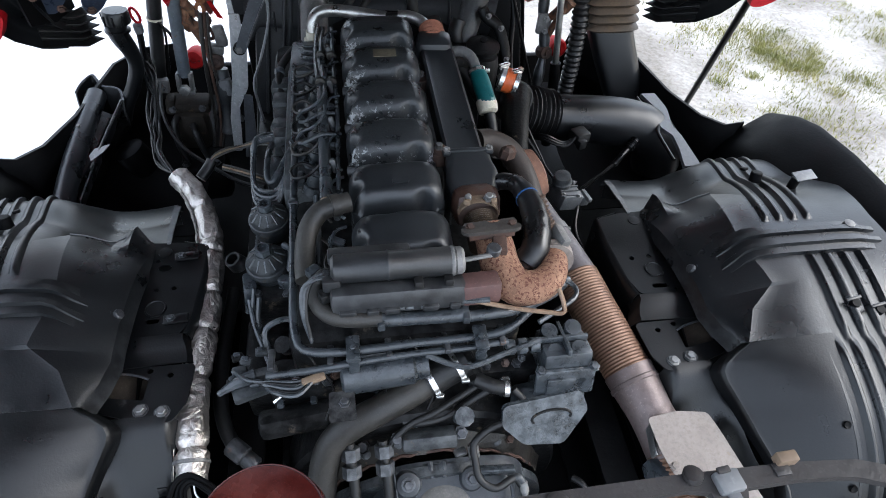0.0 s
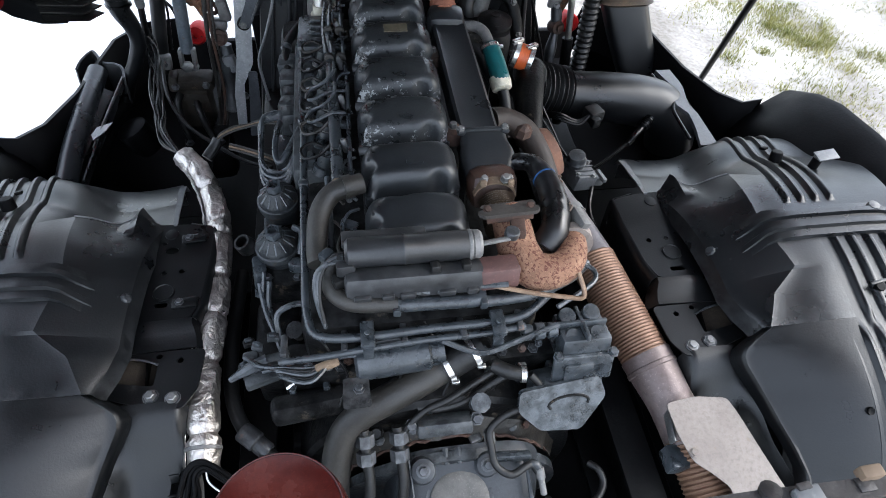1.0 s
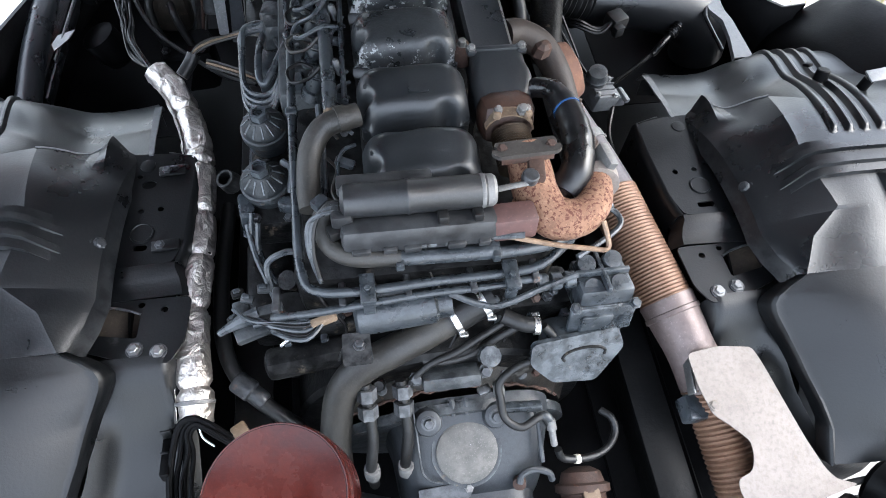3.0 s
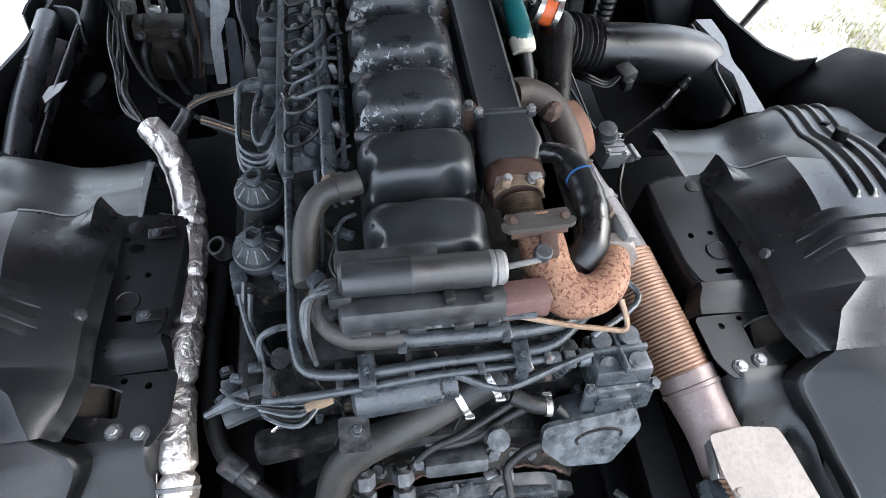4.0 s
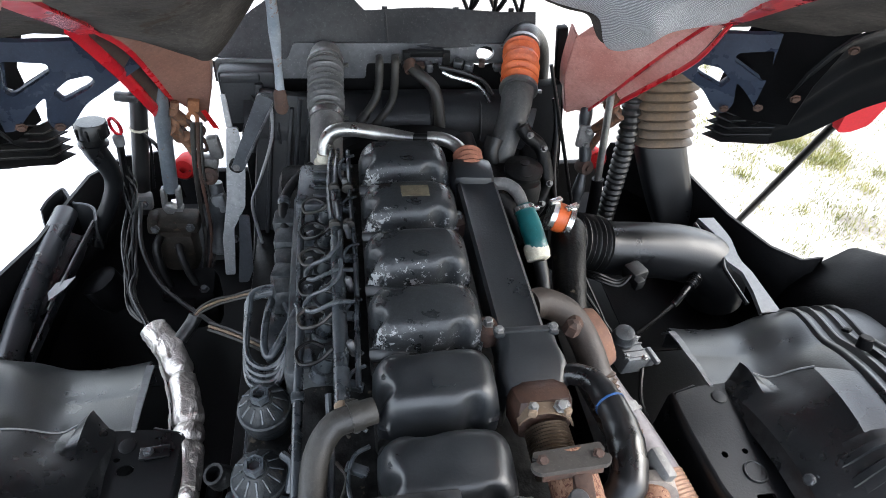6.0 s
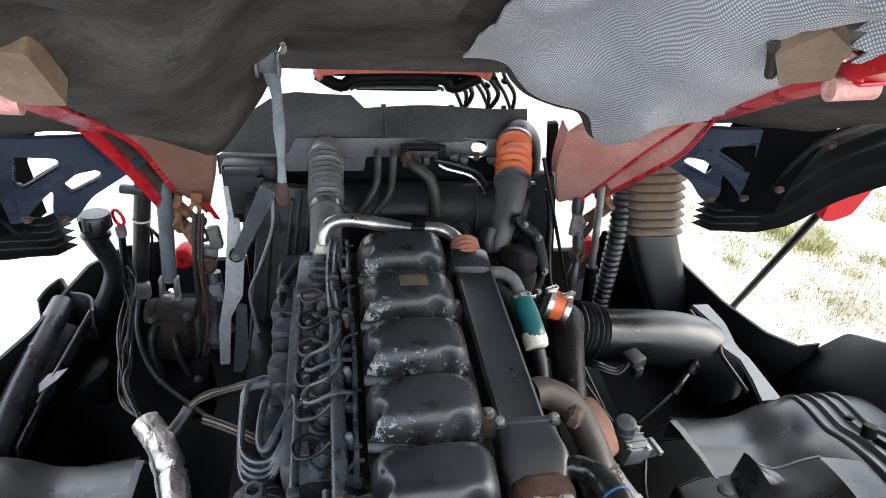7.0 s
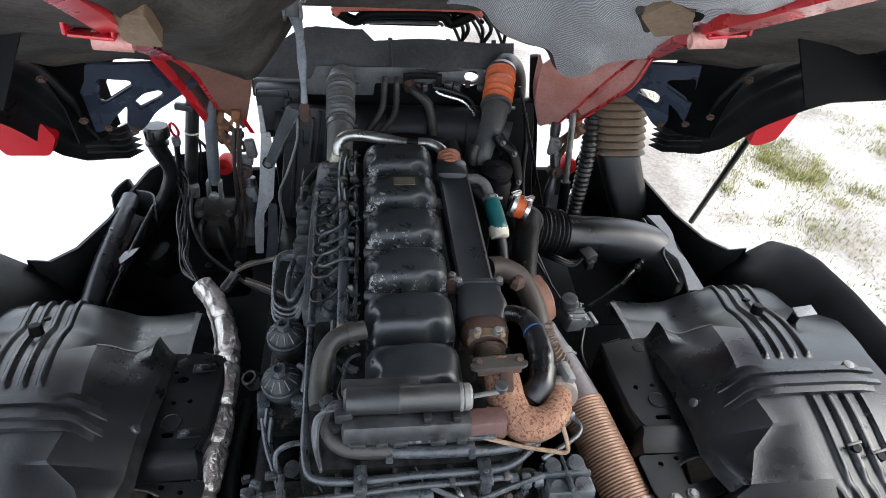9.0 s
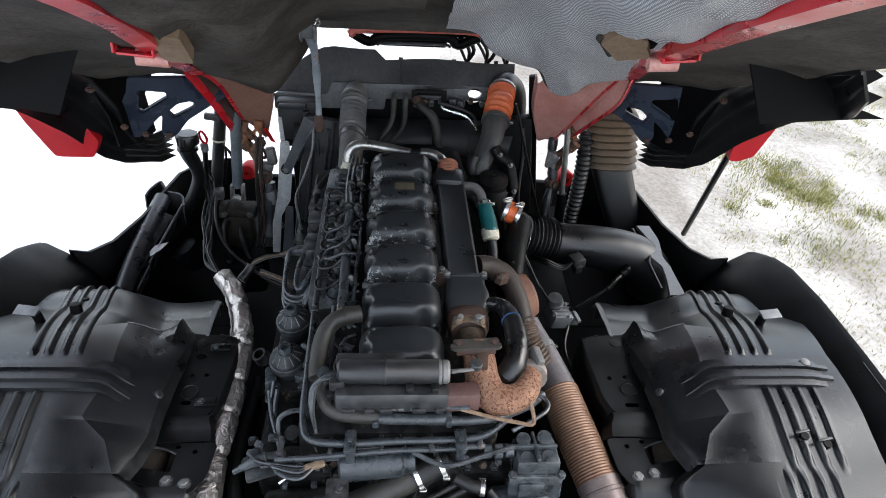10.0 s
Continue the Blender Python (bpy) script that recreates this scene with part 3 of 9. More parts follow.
def make_arch(s):
    t = thing("wheel_arch", "black plastic inner wheel arch with raised ribs and cross strap", "wheel arch", (CX + s * 0.9, YC, 0.8), "wheel arches")

    def at(h, a, r):
        return Vector((CX + s * h, YC + r * math.sin(radians(a)), ZC + r * math.cos(radians(a))))

    def span(a, table):
        return float(np.interp(a, [k for k, v in table], [v for k, v in table]))

    # ribbed outer shell over the wheel
    wide = list(np.arange(0.812, 1.005, 0.0027)) + [1.02, 1.045, 1.07, 1.09]
    angles = list(np.linspace(84, 8.5, 44)) + [8, 7.6, 7.2, 6.8, 6, 3, 0, -3, -4.2, -4.6, -5, -5.4, -6] + list(np.linspace(-7, -61, 44)) + [-61.6, -62]
    rows = [[at(h + arch_skew(a), a, arch_round(a) + arch_rib(h + arch_skew(a), a) - (0.02 if a < -61.5 else 0)) for a in angles] for h in wide]
    part("outer_shell", sheet(rows, 0.004), ARCH_PLASTIC, t)

    # hollow fan in front, dropping towards the engine
    def fan(q, a):
        """Across the fan: q 0 at its inner edge, 1 at the ribs."""
        h0, h1 = 0.580 + 0.0014 * (a - 31), 0.822 + arch_skew(a)
        inner = span(a, ((28, 0.468), (33, 0.476), (45, 0.512), (58, 0.578), (62, 0.55)))
        w = 1 - ease(q, 0.42, 1.0)
        sag = 0.012 * math.sin(math.pi * min(1, q / 0.8))
        return at(h0 + (h1 - h0) * q, a, (arch_round(a) + 0.002) * (1 - w) + (inner - sag) * w)

    rows = []
    for q in np.linspace(0, 1, 34):
        first = span(q, ((0, 31), (0.33, 29.5), (0.52, 26), (0.77, 22), (1, 18)))
        rim = 60 - 3.5 * ease(q, 0.12, 0.6)
        drop = Vector((0, 0, -0.03))
        rows.append([fan(q, rim + 1.5) + drop, fan(q, rim + 0.5)] + [fan(q, a) for a in np.linspace(rim, first, 36)])
    part("front_fan", sheet(rows, 0.004), ARCH_PLASTIC, t)
    strip = [60, 55, 50, 45, 40, 36, 33, 31]
    up = Vector((0, 0, 0.005))
    # light grey strip along the fan's inner edge
    part("fan_flange", sheet([[fan(0.004, a) + up - Vector((s * (0.016 - 0.0015 * k), 0, 0.001)) for k, a in enumerate(strip)], [fan(0.012, a) + up for a in strip]], 0.004), CONNECTOR, t, "pale edge strip")

    # housing: flat top, dark inner side, upright fin at the front, stepped down at the rear
    ridge = ((-24.5, 0.664), (-17, 0.694), (-16.5, 0.698), (-11.5, 0.752), (-11, 0.755), (-4, 0.738), (4, 0.734), (8, 0.742), (25, 0.767), (33, 0.775))
    crest = ((-24.5, 0.522), (-17, 0.520), (-11.7, 0.526), (-11.2, 0.530), (-8, 0.531), (8, 0.529), (25, 0.530), (33, 0.530))
    foot_h = ((-24.5, 0.655), (-20, 0.638), (-14, 0.626), (0, 0.622), (20, 0.618), (30, 0.606), (33, 0.600))
    foot_r = ((-24.5, 0.505), (-20, 0.485), (-14, 0.468), (0, 0.462), (20, 0.462), (33, 0.470))
    front_edge = ((0.60, 31.5), (0.632, 31.8), (0.649, 31.6), (0.668, 30.2), (0.695, 28.4), (0.73, 26.6), (0.766, 24.8), (0.80, 23.2), (0.84, 20.5))

    def house(a, q):
        """Across the housing: q 0 to 1 is the inner side, 1 to 2 the top."""
        hr, rr, hf, rf = span(a, ridge), span(a, crest), span(a, foot_h), span(a, foot_r)
        if q <= 1:
            h, r = hf + (hr - hf) * q, rf + (rr - rf) * q ** 0.85
            r += 0.034 * math.exp(-((h - 0.648) / 0.017) ** 2) * ease(a, 20, 31)
            r -= 0.010 * math.exp(-((h - 0.700) / 0.03) ** 2) * ease(a, 12, 26)
        else:
            h = hr + (0.838 + arch_skew(a) - hr) * (q - 1)
            r = rr + (arch_round(a) + 0.001 - rr) * ease(q, 1.0, 1.9)
        return h, r

    qs = [0, 0.12, 0.25, 0.38, 0.5, 0.62, 0.74, 0.86, 0.95, 0.985, 1.0, 1.03, 1.1] + list(np.linspace(1.2, 2.0, 9))
    lines = [-24.5, -22, -19.5, -17.2, -16.6, -15.5, -14, -12.6, -11.8, -11.4, -11.0, -10.4] + list(np.linspace(-9, 16, 14))
    rows = []
    for q in qs:
        edge = 25.0
        for _ in range(8):
            edge = 0.5 * edge + 0.5 * span(house(edge, q)[0], front_edge)
        row = [at(h, a, r) for a in lines + list(np.linspace(17.5, edge, 14)) for h, r in (house(a, q),)]
        row.append(row[-1] + Vector((0, 0.003, -0.05)))
        rows.append(row)
    low = [p + Vector((-s * 0.012, 0, -0.035)) for p in rows[0]]
    part("housing", sheet([low] + rows, 0.004), ARCH_PLASTIC, t, sharp=14)
    # light grey bead along the fin's top
    part("fin_edge", tube([rows[k][-2] + Vector((0, 0, 0.001)) for k in range(3, 12)], 0.0022, 6, 2), CONNECTOR, t, "pale edge of the fin")

    # rear panel: smooth, tilted towards the engine, with a rolled inner edge
    edge_h = ((-62, 0.676), (-60, 0.680), (-56, 0.688), (-51, 0.672), (-45.8, 0.652), (-38.6, 0.632), (-35, 0.619), (-32.5, 0.611), (-30.5, 0.609), (-28.8, 0.615), (-26.8, 0.634), (-24.8, 0.662), (-21, 0.702), (-18.5, 0.738), (-15, 0.795), (-12.5, 0.835))
    edge_r = ((-62, 0.606), (-56, 0.562), (-51, 0.538), (-45.8, 0.515), (-38.6, 0.488), (-33, 0.481), (-30.5, 0.482), (-28.8, 0.487), (-26.8, 0.496), (-24.8, 0.508), (-21, 0.515), (-18.5, 0.522), (-15, 0.527), (-12.5, 0.532))
    cross = [-0.06, -0.03, 0.0, 0.012, 0.03, 0.06, 0.1, 0.16, 0.24, 0.34, 0.45, 0.56, 0.67, 0.78, 0.88, 0.96, 1.0]
    rows = []
    for q in cross:
        row = []
        for a in list(np.linspace(-12.5, -36, 40)) + list(np.linspace(-37, -61.4, 24)) + [-61.8, -62]:
            h0, r0 = span(a, edge_h), span(a, edge_r)
            h1, r1 = 0.838, arch_round(a) + 0.001
            if q < 0:
                h, r = h0 + 0.07 * q, r0 + 0.55 * q
            else:
                h = h0 + (h1 - h0) * q
                r = r0 + (r1 - r0) * math.sin(0.5 * math.pi * q) ** 0.9 + 0.004 * math.sin(math.pi * min(1, q / 0.06)) * ease(-a, 15, 22)
            row.append(at(h, a, r - (0.02 if a < -61.5 else 0)))
        rows.append(row)
    part("rear_panel", sheet(rows, 0.004), PLASTIC, t)
    for a in (-42.6, -54.5):
        h0, r0 = span(a, edge_h), span(a, edge_r)
        q = (0.80 - h0) / (0.838 - h0)
        r = r0 + (arch_round(a) - r0) * math.sin(0.5 * math.pi * q) ** 0.9
        part("plug_hole", lathe([(0.0085, 0), (0.0075, 0.0025), (0.004, 0.001)], aim(at(0.80, a, r + 0.003), (0, math.sin(radians(a)), math.cos(radians(a)))), 12), PLASTIC_DULL, t)

    # cross strap: a flat band with two ridges, bent down the inner side
    line = ((0.640, 0.474), (0.665, 0.487), (0.70, 0.512), (0.722, 0.531), (0.742, 0.541), (0.80, 0.546), (0.95, 0.546), (1.0, 0.543), (1.06, 0.53))
    band = ((-4.6, -0.014), (-4.4, 0.0), (-2.7, 0.001), (-2.45, 0.010), (-1.3, 0.010), (-1.05, 0.001), (0.7, 0.001), (0.95, 0.010), (2.2, 0.010), (2.45, 0.001), (4.4, 0.0), (4.6, -0.014))
    fade = {0.640: 0.0, 0.665: 0.1, 0.70: 0.7}
    part("strap", sheet([[at(h, a * (1 + 0.35 * ease(0.74 - h, 0, 0.1)) - 2.0 * ease(0.74 - h, 0, 0.1), r + (up * fade.get(h, 1.0) if up > 0.002 else up)) for a, up in band] for h, r in line], 0.004), ARCH_PLASTIC, t)
    part("strap_bolt", lathe([(0.017, -0.004), (0.017, 0.003), (0.012, 0.004), (0.011, 0.010), (0.008, 0.012)], aim(at(0.633, -0.5, 0.462), (-s * 0.8, 0, 0.6)), 8), DARK_STEEL, t, "dull brown strap bolt", smooth=False)
    # pale lips at the foot of the housing
    for a0, a1 in ((16.5, 8.5), (-0.5, -8.0)):
        part("slot_strip", sheet([[at(0.626, a0, 0.462), at(0.634, a1, 0.455)], [at(0.634, a0, 0.470), at(0.644, a1, 0.466)]], 0.003), CONNECTOR, t, "light grey strip")

    # pressed steel shelf: upper plate with holes, step, lower plate with a cut-out
    upper = Matrix(((s, 0, 0, CX), (0, 1, 0, 0), (0, -0.02, 1, 1.176), (0, 0, 0, 1)))
    outline = rounded([(0.515, -0.105), (0.63, -0.11), (0.64, 0.17), (0.55, 0.166), (0.49, 0.152), (0.490, 0.07), (0.500, -0.06)], 0.012)
    holes = [oval(0.532, 0.007, 0.0065, 0.007), oval(0.576, 0.010, 0.0065, 0.006), rounded([(0.551, -0.090), (0.588, -0.090), (0.588, -0.077), (0.551, -0.077)], 0.006)]
    if s < 0:
        holes = [oval(0.577, 0.086, 0.015, 0.011), oval(0.596, 0.108, 0.006, 0.005), oval(0.585, 0.02, 0.006, 0.006), oval(0.548, 0.022, 0.006, 0.006), rounded([(0.566, -0.074), (0.592, -0.074), (0.592, -0.060), (0.566, -0.060)], 0.006)]
    part("shelf", plate(outline, 0.004, upper, holes), PLASTIC, t)
    rows = []
    for x, y, w in ((0.545, 0.168, 0.3), (0.492, 0.154, 0.7), (0.490, 0.07, 1), (0.500, -0.06, 1), (0.512, -0.104, 1)):
        rows.append([(CX + s * (x - 0.012 * w * math.sin(k * 0.31)), y + 0.012 * (1 - w) * math.sin(k * 0.31), 1.180 - 0.02 * y - 0.020 * (1 - math.cos(k * 0.31)) - (0.10 if k == 6 else 0)) for k in range(7)])
    part("shelf_roll", sheet(rows, 0.004), PLASTIC, t)
    part("boss", lathe([(0.0235, 0), (0.0225, 0.0035), (0.0205, 0.0035), (0.019, 0.0018)], aim(upper @ Vector((0.574 if s > 0 else 0.578, -0.034, 0.004)), (0, 0.02, 1)), 28), PLASTIC, t)
    part("boss", lathe([(0.0155, 0), (0.015, 0.0025), (0.013, 0.003)], aim(upper @ Vector((0.583, 0.135, 0.004)), (0, 0.02, 1)), 20), PLASTIC, t)
    rows = [[(CX + s * h, y, z) for h, y, z in ((0.497 + d, -0.10 - k, 1.135), (0.512 + d * 0.6, -0.103 - k, 1.18 - e), (0.55, -0.106 - k, 1.183 - e), (0.60, -0.108 - k, 1.183 - e), (0.66, -0.11 - k, 1.18 - e))] for k, e, d in ((0.0, 0.0, 0.0), (0.012, 0.002, 0.0), (0.028, 0.012, -0.010), (0.045, 0.019, -0.016), (0.060, 0.021, -0.018))]
    part("shelf_step", sheet(rows, 0.004), PLASTIC, t)
    lower = Matrix(((s, 0, 0, CX), (0, 1, 0, 0), (0, 0, 1, 1.155), (0, 0, 0, 1)))
    outline = rounded([(0.482, -0.168), (0.66, -0.168), (0.665, -0.262), (0.60, -0.285), (0.515, -0.300), (0.490, -0.26)], 0.014)
    holes = [oval(0.530, -0.192, 0.0065, 0.0065), oval(0.572, -0.179, 0.0065, 0.006), rounded([(0.572, -0.196), (0.640, -0.176), (0.648, -0.232), (0.575, -0.246)], 0.006)]
    part("lower_shelf", plate(outline, 0.004, lower, holes), PLASTIC, t)
    part("cutout_tray", sheet([[(CX + s * h, y, 1.105 + 0.04 * ease(h, 0.58, 0.65)) for h in (0.55, 0.58, 0.61, 0.64, 0.665)] for y in (-0.165, -0.2, -0.22, -0.255)], 0.004), surf("brown_stained_steel", (0.010, 0.008, 0.006), (0.045, 0.034, 0.024), 0.5, 0, 14, 0.2, 80), t, "brown stained pocket below the shelf")
    part("cutout_lip", tube([lower @ Vector(q) for q in ((0.572, -0.198, 0.004), (0.60, -0.186, 0.006), (0.638, -0.177, 0.004))], 0.0026, 6, 3), DARK_STEEL, t)
    for h, y in ((0.534, -0.276), (0.576, -0.268)):
        w = part("washer", lathe([(0.0155, 0), (0.0155, 0.002), (0.012, 0.003)], aim(lower @ Vector((h, y, 0.004)), (0, 0, 1)), 18), DARK_STEEL, t)
        bolt(w, lower @ Vector((h, y, 0.0065)), r=0.009)
    # rolled rear edge of the shelf and the smooth channel running down behind it
    rows = []
    for i in range(29):
        y = -0.283 - 0.40 * i / 28
        z = span(-y, ((0.28, 1.163), (0.30, 1.160), (0.318, 1.150), (0.345, 1.118), (0.40, 1.072), (0.47, 1.025), (0.56, 0.985), (0.69, 0.93)))
        right = span(-y, ((0.28, 0.650), (0.325, 0.628), (0.383, 0.648), (0.45, 0.668), (0.543, 0.705), (0.69, 0.70)))
        left = span(-y, ((0.28, 0.498), (0.32, 0.506), (0.40, 0.495), (0.55, 0.50), (0.69, 0.52)))
        shade = 0.025 * ease(-y, 0.32, 0.42)
        row = []
        for k in range(17):
            q = k / 16
            row.append((CX + s * (left + (right - left) * q), y, z - 0.05 * (1 - ease(q, 0.0, 0.16)) - shade * math.sin(math.pi * q) + 0.030 * ease(q, 0.75, 1.0) * ease(-y, 0.34, 0.42)))
        rows.append(row)
    part("channel", sheet(rows, 0.004), PLASTIC, t)
    # outer flange, its top edge rising over the wheel
    top = [(0.56, 1.165), (0.52, 1.19), (0.45, 1.23), (0.36, 1.262), (0.2, 1.285), (0.0, 1.295), (-0.2, 1.30), (-0.4, 1.29), (-0.6, 1.20), (-0.72, 1.03)]
    rows = [[(CX + s * h, y, z + dz) for y, z in top] for h, dz in ((0.98, -0.34), (1.04, -0.12), (1.07, -0.075), (1.12, -0.03), (1.175, 0.012), (1.195, 0.014), (1.205, 0.0), (1.21, -0.25))]
    part("flange", sheet(rows, 0.004), PLASTIC_DULL, t)
    part("flange_step", sheet([[(CX + s * 1.165, y, z - 0.11), (CX + s * 1.172, y + 0.004, z + 0.008)] for y, z in ((-0.05, 1.30), (-0.16, 1.302))], 0.004), PLASTIC, t)
    if s < 0:
        for y in (0.113, -0.068):
            clip = part("clip", box((0.052, 0.024, 0.006), (CX - 0.53, y, 1.185), (-2, 0, 4), 0.002), PLASTIC, t, "black metal clip")
            bolt(clip, (CX - 0.54, y, 1.188), (0, 0, 1), 0.007, 0.006, DARK_STEEL)
    # small tabs, push clips and plugs
    part("tab", box((0.06, 0.030, 0.004), (CX + s * 1.012, 0.142, 1.295), (10, 0, s * 8), 0.001), CONNECTOR, t, "grey plastic tab")
    part("tab_foot", tube([(CX + s * 0.985, 0.135, 1.245), (CX + s * 0.99, 0.138, 1.29)], 0.012, 10, 1), PLASTIC_DULL, t)
    p = part("plug", lathe([(0.016, 0), (0.0145, 0.024), (0.012, 0.026)], aim(at(0.917, 29, 0.545), (0, 0.3, 1)), 12), PLASTIC_DULL, t)
    part("plug_clip", box((0.016, 0.018, 0.008), at(0.912, 33.5, 0.57), (-30, 0, 20), 0.003), PLASTIC_DULL, p)
    for h, a in ((0.905, -17.5), (0.955, -19.5)):
        part("push_pin", box((0.040, 0.007, 0.005), at(h, a, RA + 0.018), (12, 0, s * 10), 0.002), PLASTIC, t)
        part("push_pin_foot", lathe([(0.012, 0), (0.010, 0.016)], aim(at(h + 0.006, a - 1.0, RA), (0, -0.3, 1)), 10), PLASTIC_DULL, t)
    part("push_nut", lathe([(0.014, 0), (0.012, 0.010), (0.006, 0.012)], aim(at(1.0, 2.5, RA + 0.010), (0, 0, 1)), 10), ALU_DULL, t, "bare metal push nut")
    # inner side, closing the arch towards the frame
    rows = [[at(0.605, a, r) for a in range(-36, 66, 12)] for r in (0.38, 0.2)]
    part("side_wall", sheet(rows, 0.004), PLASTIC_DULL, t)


make_arch(1)
make_arch(-1)


def make_front_apron(s):
    """The dark front corner panel between wheel arch and bumper."""
    t = thing("front_panel", "black plastic front corner panel beside the wheel arch", "panel", (CX + s * 1.0, 0.75, 0.7), "front corner panels")
    edge = [(1.10, 0.55, 1.155), (1.05, 0.56, 1.14), (1.0, 0.63, 1.13), (0.95, 0.78, 1.125), (0.92, 0.92, 1.13), (0.88, 1.02, 1.15), (0.80, 1.10, 1.16), (0.70, 1.14, 1.15)]
    rows = [[(CX + s * (h + dx), y + dy, z + dz) for h, y, z in edge] for dx, dy, dz in ((-0.03, -0.02, -0.16), (-0.015, -0.01, -0.03), (0, 0, 0), (0.012, 0.01, -0.004), (0.05, 0.03, -0.4))]
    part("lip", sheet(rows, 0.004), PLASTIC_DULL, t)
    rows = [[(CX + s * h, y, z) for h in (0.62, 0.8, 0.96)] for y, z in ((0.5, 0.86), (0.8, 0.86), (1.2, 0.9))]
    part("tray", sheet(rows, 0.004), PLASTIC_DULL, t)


make_front_apron(1)
make_front_apron(-1)

# ---- engine ----
engine = thing("engine", "dark grey six-cylinder truck diesel engine with black rocker covers", "engine", (0.05, 0.25, 0.55))
PITCH = 0.1425


def cover_mesh(k):
    """One rocker cover: a rounded pillow with a skirt, waisted on the fuel side and notched at the rear."""
    bm = bmesh.new()
    rows = []
    nu, nv = 40, 30
    for i in range(nu + 1):
        row = []
        for j in range(nv + 1):
            u, v = -1 + 2 * i / nu, -1 + 2 * j / nv
            x = 0.099 * u * (1 - 0.07 * abs(v) ** 5)
            y = 0.063 * v * (1 - 0.09 * abs(u) ** 6)
            e = min(1.0, (abs(u) ** 6 + abs(v) ** 4.5) ** 0.2)
            d = min(1.0, (1 - e) / 0.46)
            z = 0.052 * math.sqrt(max(0.0, 1 - (1 - d) ** 2)) + 0.007 * (1 - u * u) * (1 - v * v)
            z += 0.002 * noise.noise((u * 2, v * 2, k * 7.0))
            x += 0.012 * math.exp(-((v + 0.35) / 0.32) ** 2) * max(0, -u) ** 3
            y += 0.010 * math.exp(-((u - 0.52) / 0.2) ** 2) * max(0, -v) ** 3 - 0.006 * math.exp(-((u + 0.25) / 0.3) ** 2) * max(0, v) ** 3
            for nx, ny, r, depth in ((0.56, -0.92, 0.24, 0.024), (-0.95, -0.30, 0.26, 0.022), (-0.3, 1.0, 0.35, 0.010)):
                q = math.hypot((u - nx), (v - ny) * 0.8) / r
                if q < 1:
                    z -= depth * (1 - q * q) ** 2
            row.append((x, y, max(z, 0)))
        rows.append(row)
    v = [[bm.verts.new(q) for q in row] for row in rows]
    for a, b in zip(v, v[1:]):
        for j in range(len(a) - 1):
            bm.faces.new((a[j], a[j + 1], b[j + 1], b[j]))
    rim = [e for e in bm.edges if e.is_boundary]
    made = bmesh.ops.extrude_edge_only(bm, edges=rim)
    low = [g for g in made["geom"] if isinstance(g, bmesh.types.BMVert)]
    bmesh.ops.translate(bm, vec=(0, 0, -0.03), verts=low)
    return bm


def make_covers():
    worn = (0, 0, 1, 1, 1, 1)
    for k in range(6):
        y, z = -0.100 + PITCH * k, 1.402 + 0.0062 * k
        c = part("rocker_cover", cover_mesh(k), COVER if worn[k] else COVER_SMOOTH, engine, "black rocker cover with chipped paint" if worn[k] else "black rocker cover", sharp=60)
        c.matrix_basis = pose(0.003, y, z, 2.5, 0, 0)
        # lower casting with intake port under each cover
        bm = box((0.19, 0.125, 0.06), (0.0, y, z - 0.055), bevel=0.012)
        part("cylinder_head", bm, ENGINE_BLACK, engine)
        bm = tube([(-0.095, y - 0.055, z - 0.012), (-0.06, y - 0.062, z - 0.004), (0.0, y - 0.064, z - 0.012)], lambda q: 0.012 - 0.005 * q, 8, 4, flat=0.6)
        if k > 1:
            part("cover_foot", bm, COVER_SMOOTH, c)
        bolt(c, (-0.075, y + 0.005, z + 0.04), (-0.5, 0, 0.8), 0.006, 0.006, COVER_SMOOTH, "cover_bolt")
        if k == 1:
            part("badge", plate(rounded([(-0.017, -0.008), (0.017, -0.008), (0.017, 0.008), (-0.017, 0.008)], 0.005), 0.004, pose(0.010, y - 0.022, z + 0.0575, 6, 0, 0)), COVER_SMOOTH, c)
        if k == 4:
            part("data_plate", plate([(-0.028, -0.016), (0.028, -0.016), (0.028, 0.016), (-0.028, 0.016)], 0.002, pose(0.012, y + 0.0, z + 0.0585, 2, 0, 0)), surf("worn_plate", (0.09, 0.075, 0.05), (0.14, 0.12, 0.08), 0.5, 0.3, 60, 0.2), c, "worn brownish data plate")


make_covers()


def make_block():
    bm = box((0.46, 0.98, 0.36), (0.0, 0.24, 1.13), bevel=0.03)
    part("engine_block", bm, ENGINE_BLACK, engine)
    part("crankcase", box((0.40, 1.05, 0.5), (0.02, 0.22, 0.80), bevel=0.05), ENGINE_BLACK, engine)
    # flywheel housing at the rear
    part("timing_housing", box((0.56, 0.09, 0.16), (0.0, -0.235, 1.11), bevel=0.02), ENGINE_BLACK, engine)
    rnd = random.Random(21)
    for k in range(9):
        x = -0.26 + 0.065 * k
        part("housing_rib", box((0.014, 0.03, 0.10), (x, -0.285, 1.12), (-8, 0, rnd.uniform(-4, 4)), 0.004), ENGINE, engine)
        bolt(engine, (x + 0.03, -0.262, 1.192), (0, -0.2, 1), 0.008, 0.009, DARK_STEEL, "housing_bolt")
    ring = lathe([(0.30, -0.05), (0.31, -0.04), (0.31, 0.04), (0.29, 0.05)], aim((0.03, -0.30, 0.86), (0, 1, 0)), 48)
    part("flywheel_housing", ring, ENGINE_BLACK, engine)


make_block()


